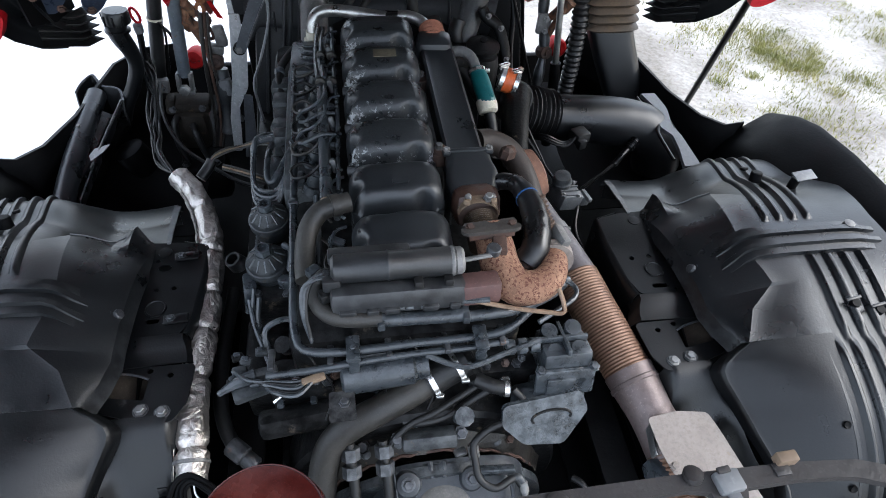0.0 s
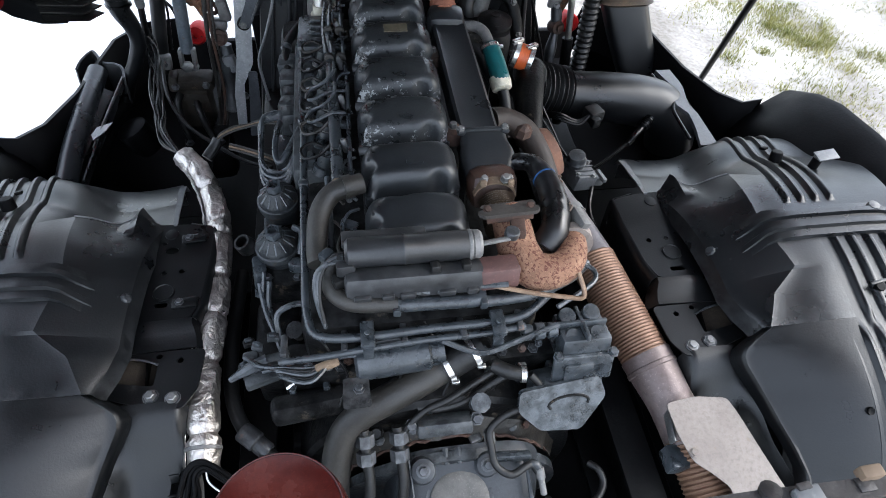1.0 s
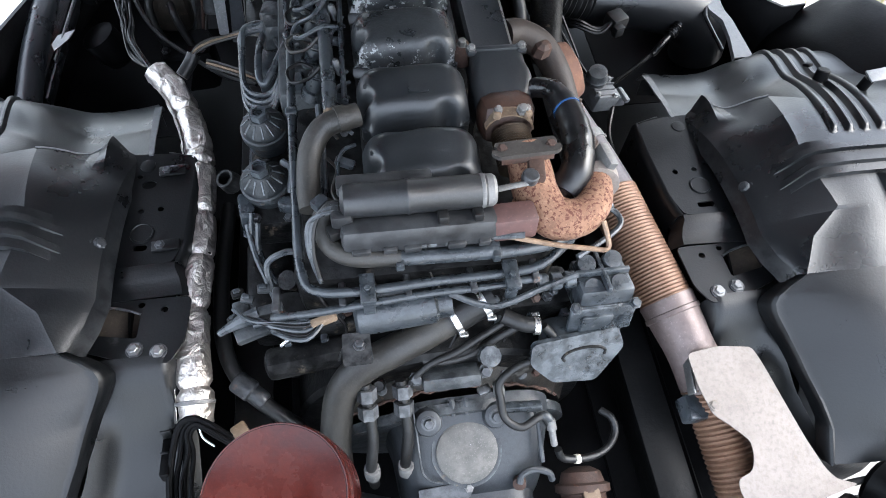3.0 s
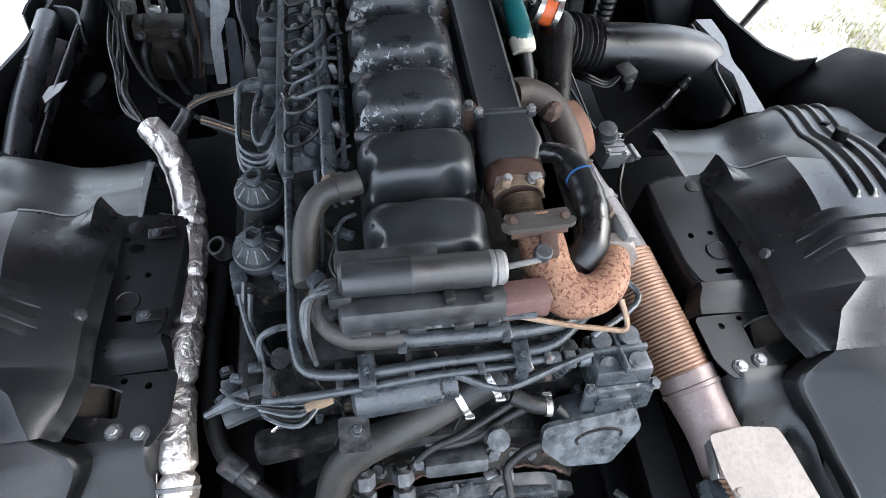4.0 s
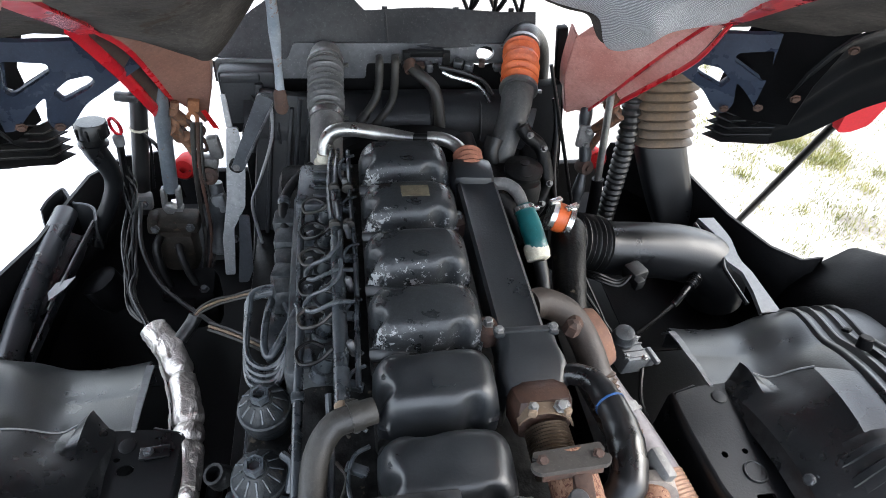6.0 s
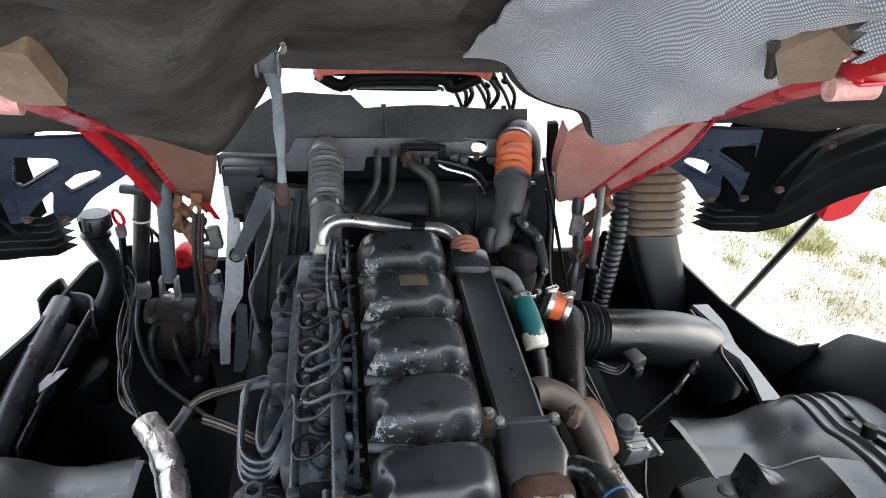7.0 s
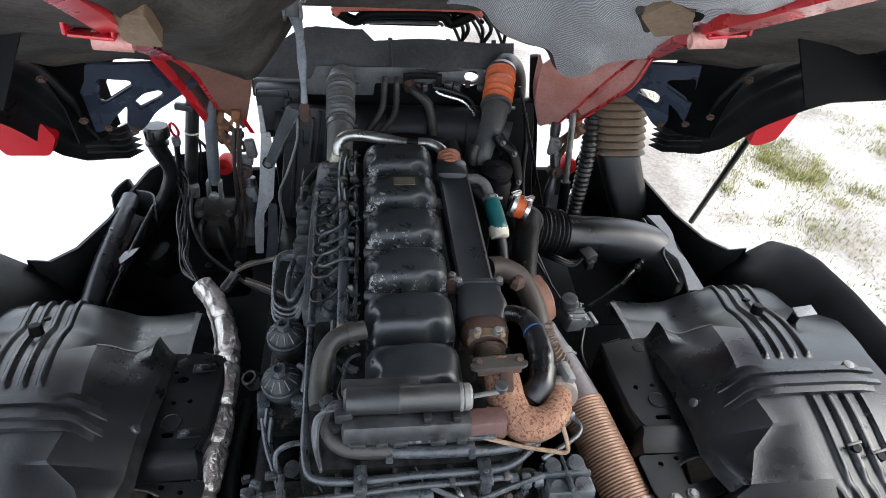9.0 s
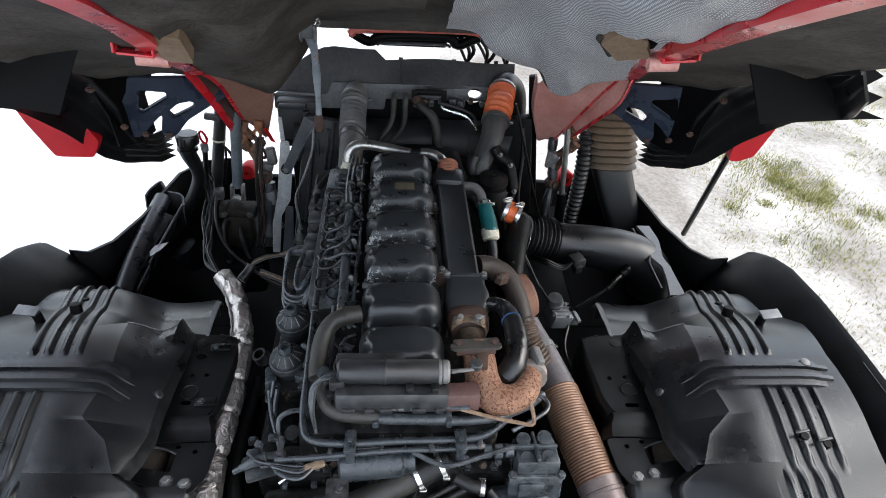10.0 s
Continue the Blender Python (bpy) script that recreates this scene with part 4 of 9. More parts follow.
def make_rear_pipes():
    # EGR cooler: two parallel bodies across the rear
    bm = lathe([(0.020, 0), (0.027, 0.006), (0.027, 0.10), (0.0285, 0.102), (0.0285, 0.105), (0.027, 0.107), (0.027, 0.225), (0.0255, 0.228)], aim((-0.135, -0.186, 1.447), (0.228, -0.004, 0.004)), 24)
    c = part("cylinder", bm, CYLINDER, engine, "dark grey actuator cylinder")
    part("end_cap", lathe([(0.0265, 0), (0.028, 0.002), (0.028, 0.006), (0.026, 0.008), (0.026, 0.020), (0.022, 0.025), (0.01, 0.026)], aim((0.081, -0.190, 1.451), (1, 0, 0)), 24), ALU_DULL, c, "bright metal end cap")
    part("rod", tube([(0.11, -0.19, 1.451), (0.17, -0.182, 1.452)], 0.005, 8, 1), GALVA, c)
    part("rod_end", lathe([(0.012, -0.008), (0.014, -0.006), (0.014, 0.006), (0.012, 0.008)], aim((0.165, -0.175, 1.455), (0.1, 0, 1)), 12), DARK_STEEL, c)
    cb = part("cooler_body", box((0.25, 0.05, 0.055), (-0.015, -0.222, 1.405), (-12, 0, 0), 0.014), CYLINDER, engine)
    for x, w in ((-0.11, 0.03), (-0.065, 0.022), (-0.03, 0.028), (0.04, 0.03), (0.085, 0.02)):
        part("lug", box((w, 0.014, 0.014), (x, -0.248, 1.396), bevel=0.003), CYLINDER, cb)
    part("top_web", box((0.15, 0.03, 0.02), (-0.065, -0.160, 1.452), (-4, 0, 0), 0.004), CYLINDER, cb)
    part("end_block", box((0.034, 0.036, 0.045), (-0.135, -0.20, 1.425), bevel=0.006), CYLINDER, cb)
    part("recess", box((0.04, 0.026, 0.008), (-0.118, -0.196, 1.449), bevel=0.006), RUBBER, cb)
    for x in (0.02, 0.075):
        part("clip", box((0.016, 0.024, 0.018), (x, -0.222, 1.436), (-10, 0, 0), 0.003), RUBBER, cb)
    # cables at the cooler's fuel-side end
    for k in range(3):
        d = 0.008 * k
        part("cable", tube([(-0.125, -0.185 - d, 1.445), (-0.155 - 0.5 * d, -0.185 - d, 1.44), (-0.178 - 0.6 * d, -0.205, 1.42), (-0.185 - 0.4 * d, -0.235, 1.39), (-0.18, -0.262, 1.35 - d)], 0.0042, 8, 5), ENGINE if k else RUBBER, engine)
    part("plug", box((0.03, 0.022, 0.022), (-0.145, -0.215, 1.41), (0, 0, 20), 0.004), RUBBER, engine)
    part("plug", box((0.026, 0.02, 0.02), (-0.168, -0.17, 1.425), (0, 0, 40), 0.004), ENGINE, engine)
    part("flange", box((0.075, 0.045, 0.05), (0.135, -0.222, 1.405), (-8, 0, 2), 0.008), RUST_RED, engine, "reddish rusted flange")
    bolt(engine, (-0.122, -0.197, 1.452), (0, 0, 1), 0.01, 0.008)
    # rusty exhaust elbow
    e = part("exhaust_elbow", tube([(0.178, -0.09, 1.425), (0.182, -0.13, 1.412), (0.186, -0.175, 1.40), (0.207, -0.215, 1.392), (0.25, -0.217, 1.39), (0.282, -0.192, 1.388), (0.295, -0.155, 1.385), (0.300, -0.11, 1.37)], lambda q: 0.034 + 0.004 * math.sin(q * 6), 22, 6), RUST_ELBOW, engine, "pale flaking rusty exhaust elbow")
    part("elbow_flange", plate(rounded([(-0.035, -0.03), (0.04, -0.045), (0.075, 0.0), (0.03, 0.03), (-0.03, 0.03)], 0.012), 0.012, pose(0.175, -0.20, 1.388, 0, 0, 8)), RUST_ELBOW, e)
    bolt(e, (0.172, -0.20, 1.402), (0, 0, 1), 0.009, 0.012, RUST)
    clamp(e, (0.302, -0.142, 1.381), (0.2, 1, -0.2), 0.037, SHIELD, 0.02, "pale rusty clamp")
    part("lug", box((0.02, 0.05, 0.03), (0.315, -0.12, 1.415), (0, 20, 10), 0.005), ALU_DULL, e)
    # flat shield plate over the turbo
    guard = rounded([(-0.058, -0.012), (-0.05, -0.020), (0.048, -0.022), (0.058, -0.014), (0.058, -0.004), (0.050, 0.0), (0.056, 0.006), (0.054, 0.020), (-0.046, 0.020), (-0.052, 0.010), (-0.044, 0.004), (-0.058, 0.0)], 0.003, 3)
    p = part("turbo_guard", plate(guard, 0.007, pose(0.170, -0.117, 1.452, -16, 0, 4)), surf("dull_brown_steel", (0.022, 0.019, 0.017), (0.042, 0.037, 0.033), 0.8, 0.1, 20, 0.3), engine, "brown-grey steel guard plate with notched ends")
    part("fold", box((0.09, 0.004, 0.012), (0.170, -0.136, 1.452), (-16, 0, 4), 0.0015), RUST, p)
    for x in (0.130, 0.212):
        bolt(p, (x, -0.116 + 0.03 * (x - 0.17), 1.459), (0, -0.28, 0.96), 0.0065, 0.006, RUST)
    part("link", box((0.028, 0.05, 0.02), (0.182, -0.15, 1.442), (0, 0, -8), 0.004), RUST, engine)
    # manifold joint, bellows and strap
    BROWN_CAST = surf("dark_brown_casting", (0.026, 0.014, 0.0105), (0.058, 0.029, 0.019), 0.42, 0, 20, 0.2, 120, (0.12, 0.05, 0.03), 0.66, 30, spec=0.5)
    m = part("manifold_end", box((0.102, 0.075, 0.085), (0.168, 0.010, 1.394), (-20, 0, 3), 0.026), BROWN_CAST, engine, "rust-brown rounded manifold end")
    strap = [(0.167 + 0.044 * math.cos(radians(a)), -0.022 - 0.004 * math.cos(radians(a)), 1.398 + 0.044 * math.sin(radians(a))) for a in range(10, 171, 10)]
    part("manifold_strap", sheet([[(x, y - 0.010, z) for x, y, z in strap], [(x, y + 0.010, z) for x, y, z in strap]], 0.003), TAN, m, "tan rusted strap")
    for x, z in ((0.142, 1.442), (0.192, 1.440)):
        part("strap_lug", box((0.014, 0.026, 0.014), (x, -0.024, z), (-8, 0, 20 if x > 0.16 else -20), 0.004), TAN, m)
        bolt(m, (x, -0.024, z + 0.006), (0, -0.2, 1), 0.006, 0.008, ALU_DULL)
    bolt(engine, (0.185, -0.024, 1.444), (0, -0.3, 1), 0.008, 0.012, GALVA)
    part("bellows", corrugated([(0.17, -0.03, 1.392), (0.172, -0.10, 1.385)], 0.036, 0.0052, 0.0034, 24, 6), surf("tinted_bellows", (0.04, 0.029, 0.02), (0.09, 0.065, 0.044), 0.4, 0.6, 20, 0.1), engine, "brown corrugated joint")
    # black hose with a blue band
    h = part("vent_hose", tube([(0.205, 0.055, 1.405), (0.232, 0.048, 1.422), (0.256, 0.024, 1.432), (0.268, -0.03, 1.437), (0.272, -0.085, 1.428), (0.262, -0.135, 1.412), (0.238, -0.160, 1.39)], lambda q: 0.018 + 0.010 * min(1, max(0, q * 2 - 0.3)) + 0.0006 * math.sin(q * 60), 18, 8), surf("glossy_black_hose", (0.004, 0.004, 0.0045), (0.008, 0.008, 0.009), 0.33, 0, 14, 0.1, 90), engine, "thick black rubber hose")
    part("band", lathe([(0.0200, -0.002), (0.0252, -0.0018), (0.0252, 0.0018), (0.0200, 0.002)], aim((0.2665, -0.022, 1.4365), (0.2, -1, 0.08)), 20), surf("dark_blue_band", (0.012, 0.05, 0.15), (0.02, 0.075, 0.2), 0.5, 0, 20, 0.0), h, "blue band")
    part("hose_tube", tube([(0.215, -0.17, 1.36), (0.25, -0.15, 1.39)], 0.02, 10, 1), RUST, engine)
    # pipes along the rear edge
    part("coolant_pipe", tube([(-0.150, -0.165, 1.42), (-0.168, -0.185, 1.40), (-0.160, -0.222, 1.385), (-0.125, -0.246, 1.38), (-0.05, -0.25, 1.375)], 0.0165, 14, 6), DUSTY_HOSE, engine)
    part("coolant_pipe", tube([(-0.05, -0.252, 1.372), (0.05, -0.254, 1.37), (0.11, -0.254, 1.37)], 0.0135, 12, 3), ENGINE, engine)
    part("coolant_pipe", tube([(0.10, -0.256, 1.365), (0.165, -0.25, 1.36), (0.22, -0.235, 1.35), (0.29, -0.20, 1.34), (0.335, -0.16, 1.33)], 0.011, 10, 5), ENGINE, engine)
    for x in (-0.052, 0.105):
        part("pipe_bracket", box((0.014, 0.04, 0.02), (x, -0.252, 1.372), bevel=0.003), ENGINE, engine)
    for x in (-0.083, -0.071):
        clamp(engine, (x, -0.240, 1.398), (1, 0.1, 0), 0.006, GALVA, 0.007)
    part("thin_line", tube([(-0.165, -0.15, 1.40), (-0.10, -0.226, 1.40), (-0.02, -0.242, 1.395), (0.06, -0.24, 1.395), (0.15, -0.247, 1.40)], 0.006, 8, 5), ENGINE, engine)
    for x in (-0.01, 0.0, 0.03):
        part("fitting", lathe([(0.009, -0.008), (0.009, 0.008)], aim((x, -0.242, 1.396), (1, 0, 0)), 6), ENGINE, engine, smooth=False)
    part("sense_line", tube([(0.12, -0.243, 1.395), (0.20, -0.262, 1.385), (0.255, -0.272, 1.38), (0.285, -0.276, 1.378), (0.290, -0.262, 1.385), (0.285, -0.235, 1.40)], 0.0045, 8, 4), surf("pale_copper", (0.16, 0.105, 0.07), (0.26, 0.18, 0.12), 0.45, 0.4, 30, 0.1), engine, "thin copper-coloured sensing line")
    part("sense_line", tube([(0.300, -0.175, 1.36), (0.335, -0.19, 1.35), (0.33, -0.22, 1.345), (0.25, -0.262, 1.335)], 0.005, 8, 4), ENGINE, engine)
    # long fuel pipes: down the side and across the rear
    part("fuel_pipe", tube([(-0.222, 0.28, 1.375), (-0.216, 0.25, 1.372), (-0.217, 0.10, 1.36), (-0.216, -0.12, 1.342), (-0.214, -0.225, 1.322), (-0.192, -0.265, 1.312), (-0.11, -0.273, 1.31), (0.0, -0.268, 1.31), (0.12, -0.266, 1.31), (0.19, -0.260, 1.318), (0.25, -0.222, 1.33)], 0.0085, 12, 5), ENGINE, engine)
    part("fuel_pipe", tube([(-0.27, -0.285, 1.27), (-0.20, -0.292, 1.285), (-0.11, -0.290, 1.295), (0.0, -0.283, 1.297), (0.10, -0.282, 1.298), (0.19, -0.275, 1.30)], 0.007, 10, 4), ENGINE, engine)
    part("fuel_pipe", tube([(0.03, -0.285, 1.293), (0.08, -0.305, 1.28), (0.12, -0.308, 1.275), (0.2, -0.285, 1.28), (0.26, -0.27, 1.285)], 0.006, 8, 5), ENGINE, engine)
    for x in (-0.107, 0.135):
        bm = box((0.026, 0.055, 0.012), (x, -0.275, 1.320), bevel=0.003)
        block(bm, (0.02, 0.012, 0.06), (x, -0.293, 1.29), (0, 0, 0), 0.003)
        p = part("pipe_clip", bm, ENGINE, engine)
        bolt(p, (x, -0.278, 1.326), (0, 0, 1), 0.006, 0.006, ENGINE)
    part("collar", box((0.022, 0.018, 0.018), (-0.217, 0.085, 1.36), bevel=0.004), ENGINE, engine)
    part("hook_pipe", tube([(-0.275, -0.215, 1.24), (-0.278, -0.185, 1.27), (-0.26, -0.175, 1.285), (-0.23, -0.172, 1.29), (-0.215, -0.185, 1.28)], 0.006, 8, 5), ENGINE, engine)
    # breather hose from the second cover
    b = part("breather_hose", tube([(-0.095, 0.005, 1.43), (-0.125, -0.004, 1.43), (-0.158, -0.012, 1.42), (-0.182, -0.045, 1.40), (-0.190, -0.10, 1.375), (-0.188, -0.14, 1.365)], 0.0205, 18, 6), DUSTY_HOSE, engine, "dusty grey-brown rubber breather hose")
    clamp(b, (-0.124, -0.003, 1.43), (1, 0.3, 0), 0.0212, DUSTY_HOSE, 0.018, "dull clamp")


make_rear_pipes()


def make_cover_side():
    """Fuel lines, studs and clips along the fuel side of the rocker covers."""
    rnd = random.Random(31)
    for k in range(6):
        y, z = -0.100 + PITCH * k, 1.395 + 0.0062 * k
        part("stud", lathe([(0.007, 0), (0.007, 0.03), (0.004, 0.034)], aim((-0.122, y - 0.045, z - 0.01), (-0.2, 0, 1)), 8), DARK_STEEL, engine)
        part("injector_clamp", box((0.035, 0.016, 0.014), (-0.125, y + 0.03, z), (0, 12, rnd.uniform(-20, 20)), 0.004), ENGINE, engine)
        part("return_line", tube([(-0.105, y + 0.06, z + 0.01), (-0.128, y + 0.045, z + 0.012), (-0.138, y + 0.01, z + 0.004), (-0.130, y - 0.03, z + 0.002), (-0.108, y - 0.055, z)], 0.0034, 7, 5), ENGINE, engine)
        if k < 2:
            part("wire", tube([(-0.155, y + 0.05, z - 0.01), (-0.14, y + 0.02, z - 0.004), (-0.15, y - 0.02, z - 0.01), (-0.135, y - 0.06, z - 0.004)], 0.003, 6, 5), DUSTY_HOSE, engine)
    part("rail_pipe", tube([(-0.165, 0.06, 1.40), (-0.163, -0.02, 1.375), (-0.165, -0.1, 1.36), (-0.168, -0.16, 1.35)], 0.006, 8, 4), ENGINE, engine)
    # bracket lines under the filters
    for x, y0 in ((-0.312, -0.05), (-0.30, -0.075)):
        part("filter_line", tube([(x, y0, 1.245), (x - 0.006, y0 - 0.03, 1.20), (x + 0.004, y0 - 0.05, 1.14), (x + 0.03, y0 - 0.08, 1.09)], 0.0055, 8, 4), ENGINE, engine)
    part("filter_bracket", box((0.03, 0.05, 0.07), (-0.325, -0.03, 1.215), (0, 6, 8), 0.008), ENGINE, engine)
    part("filter_bracket", box((0.05, 0.025, 0.03), (-0.235, -0.045, 1.25), (0, 0, -15), 0.006), ENGINE, engine)
    part("drain_valve", lathe([(0.012, 0), (0.016, 0.008), (0.012, 0.03), (0.018, 0.034)], aim((-0.235, -0.205, 1.235), (-0.3, -0.3, 1)), 10), ENGINE_BLACK, engine)


make_cover_side()


def make_manifold():
    # long boxed heat cover over the exhaust manifold
    bm = bmesh.new()
    rows = []
    for k in range(9):
        y = 0.125 + 0.41 * k / 8
        x, z = 0.166 - 0.01 * k / 8, 1.432 + 0.022 * k / 8
        rows.append([(x - 0.046, y, z - 0.06), (x - 0.045, y, z - 0.006), (x - 0.039, y, z), (x - 0.030, y, z - 0.003), (x + 0.022, y, z - 0.003), (x + 0.034, y, z), (x + 0.041, y, z - 0.007), (x + 0.043, y, z - 0.06)])
    part("manifold_cover", sheet(rows, 0.003), COVER_SMOOTH, engine, "long black sheet-metal manifold cover")
    rows = []
    for k in range(11):
        q = k / 10
        y = 0.030 + 0.092 * q
        w = 0.050 + 0.008 * math.sin(math.pi * min(1, q * 1.3))
        z = 1.446 - 0.020 * (1 - q) ** 2
        rows.append([(0.168 - w, y, z - 0.075)] + [(0.168 - w + 0.018 - 0.018 * math.sin(a), y, z - 0.018 + 0.018 * math.cos(a)) for a in np.linspace(math.pi / 2, 0, 5)] + [(0.168 + w - 0.018 + 0.018 * math.sin(a), y, z - 0.018 + 0.018 * math.cos(a)) for a in np.linspace(0, math.pi / 2, 5)] + [(0.168 + w, y, z - 0.075)])
    rows = [[(x, y - 0.004, z - 0.03) for x, y, z in rows[0]]] + rows
    hood = part("manifold_hood", sheet(rows, 0.004), COVER_SMOOTH, engine, "rounded black hood")
    for x in (0.120, 0.214):
        part("hood_lug", box((0.018, 0.022, 0.012), (x, 0.128, 1.444), (0, 0, 0), 0.004), COVER_SMOOTH, hood)
        bolt(hood, (x, 0.128, 1.449), (0, 0, 1), 0.0065, 0.007, ALU_DULL)
    part("manifold_rib", box((0.09, 0.012, 0.012), (0.165, 0.128, 1.445), bevel=0.004), COVER_SMOOTH, engine)
    part("neck", box((0.095, 0.085, 0.07), (0.150, 0.575, 1.435), (0, 0, -4), 0.022), COVER_SMOOTH, engine)
    part("coupling", corrugated([(0.150, 0.592, 1.442), (0.150, 0.645, 1.455)], 0.034, 0.0135, 0.006, 22, 4), surf("rusty_orange_joint", (0.16, 0.05, 0.026), (0.24, 0.095, 0.055), 0.8, 0, 30, 0.3), engine, "rusty orange coupling")
    for y, x in ((0.155, 0.108), (0.445, 0.100)):
        bm = lathe([(0.024, 0), (0.022, 0.03), (0.012, 0.034)], aim((x, y, 1.40), (0, 0, 1)), 14)
        part("stud", bm, RUST, engine, "rusty manifold stud")
        bolt(engine, (x, y + 0.002, 1.432), (0, 0, 1), 0.008, 0.012)
    # turbo and brown pipes beneath
    part("turbo_pipe", tube([(0.215, 0.25, 1.37), (0.25, 0.262, 1.36), (0.30, 0.25, 1.335), (0.33, 0.20, 1.30), (0.345, 0.13, 1.26)], 0.030, 18, 6), surf("brown_black_pipe", (0.009, 0.006, 0.0045), (0.024, 0.0145, 0.0105), 0.6, 0.1, 14, 0.2), engine, "dark brown metal pipe")
    part("turbo_housing", lathe([(0.03, 0), (0.06, 0.01), (0.07, 0.03), (0.06, 0.055), (0.03, 0.065)], aim((0.335, 0.24, 1.25), (1, 0.2, 0.3)), 24), surf("pale_rust", (0.09, 0.04, 0.025), (0.15, 0.075, 0.048), 0.85, 0, 24, 0.4, 60, (0.12, 0.06, 0.04), 0.62, 30), engine, "pale rusty turbine housing")
    part("turbo_bellows", corrugated([(0.345, 0.15, 1.27), (0.36, 0.10, 1.23), (0.40, 0.06, 1.18)], 0.034, 0.012, 0.006, 18, 8), surf("brown_bellows", (0.05, 0.034, 0.026), (0.1, 0.065, 0.045), 0.6, 0.3, 20, 0.2), engine, "brown metal bellows")
    for p in ((0.262, 0.155, 1.40), (0.275, 0.175, 1.385)):
        part("nut", lathe([(0.016, 0), (0.015, 0.02), (0.006, 0.028)], aim(p, (0.2, 0, 1)), 6), RUST, engine, "rusty nut", smooth=False)
    # sensor box with its plug
    s = part("actuator_box", box((0.065, 0.075, 0.05), (0.500, 0.300, 1.125), (0, 12, 12), 0.006), surf("grey_cast", (0.05, 0.053, 0.057), (0.1, 0.105, 0.11), 0.6, 0.2, 24, 0.3), engine, "grey cast actuator box")
    part("canister", lathe([(0.018, 0), (0.026, 0.004), (0.028, 0.02), (0.024, 0.024), (0.022, 0.04), (0.010, 0.044)], aim((0.488, 0.318, 1.148), (-0.1, -0.1, 1)), 18), ENGINE_DIRTY, s, "dark round canister")
    for dx, dy in ((-0.022, -0.028), (0.022, -0.028), (0.022, 0.028)):
        bolt(s, (0.503 + dx, 0.298 + dy, 1.151 - 0.2 * dx), (0.2, 0, 1), 0.005, 0.006)
    for k in range(4):
        part("rib", box((0.06, 0.003, 0.006), (0.500 + 0.003 * k, 0.270 + 0.018 * k, 1.152), (0, 12, 12), 0.001), DARK_STEEL, s)
    bm = box((0.03, 0.035, 0.03), (0.550, 0.295, 1.115), (0, 12, 12), 0.004)
    block(bm, (0.012, 0.045, 0.012), (0.555, 0.285, 1.132), (0, 12, 12), 0.002)
    part("plug", bm, CONNECTOR, s, "light grey connector")
    part("rod", tube([(0.475, 0.33, 1.15), (0.43, 0.42, 1.19), (0.38, 0.5, 1.25)], 0.004, 8, 4), WIRE, engine)
    part("cable", tube([(0.53, 0.27, 1.11), (0.51, 0.2, 1.08), (0.53, 0.1, 1.03), (0.5, -0.1, 0.95)], 0.005, 8, 5), WIRE, engine)


make_manifold()


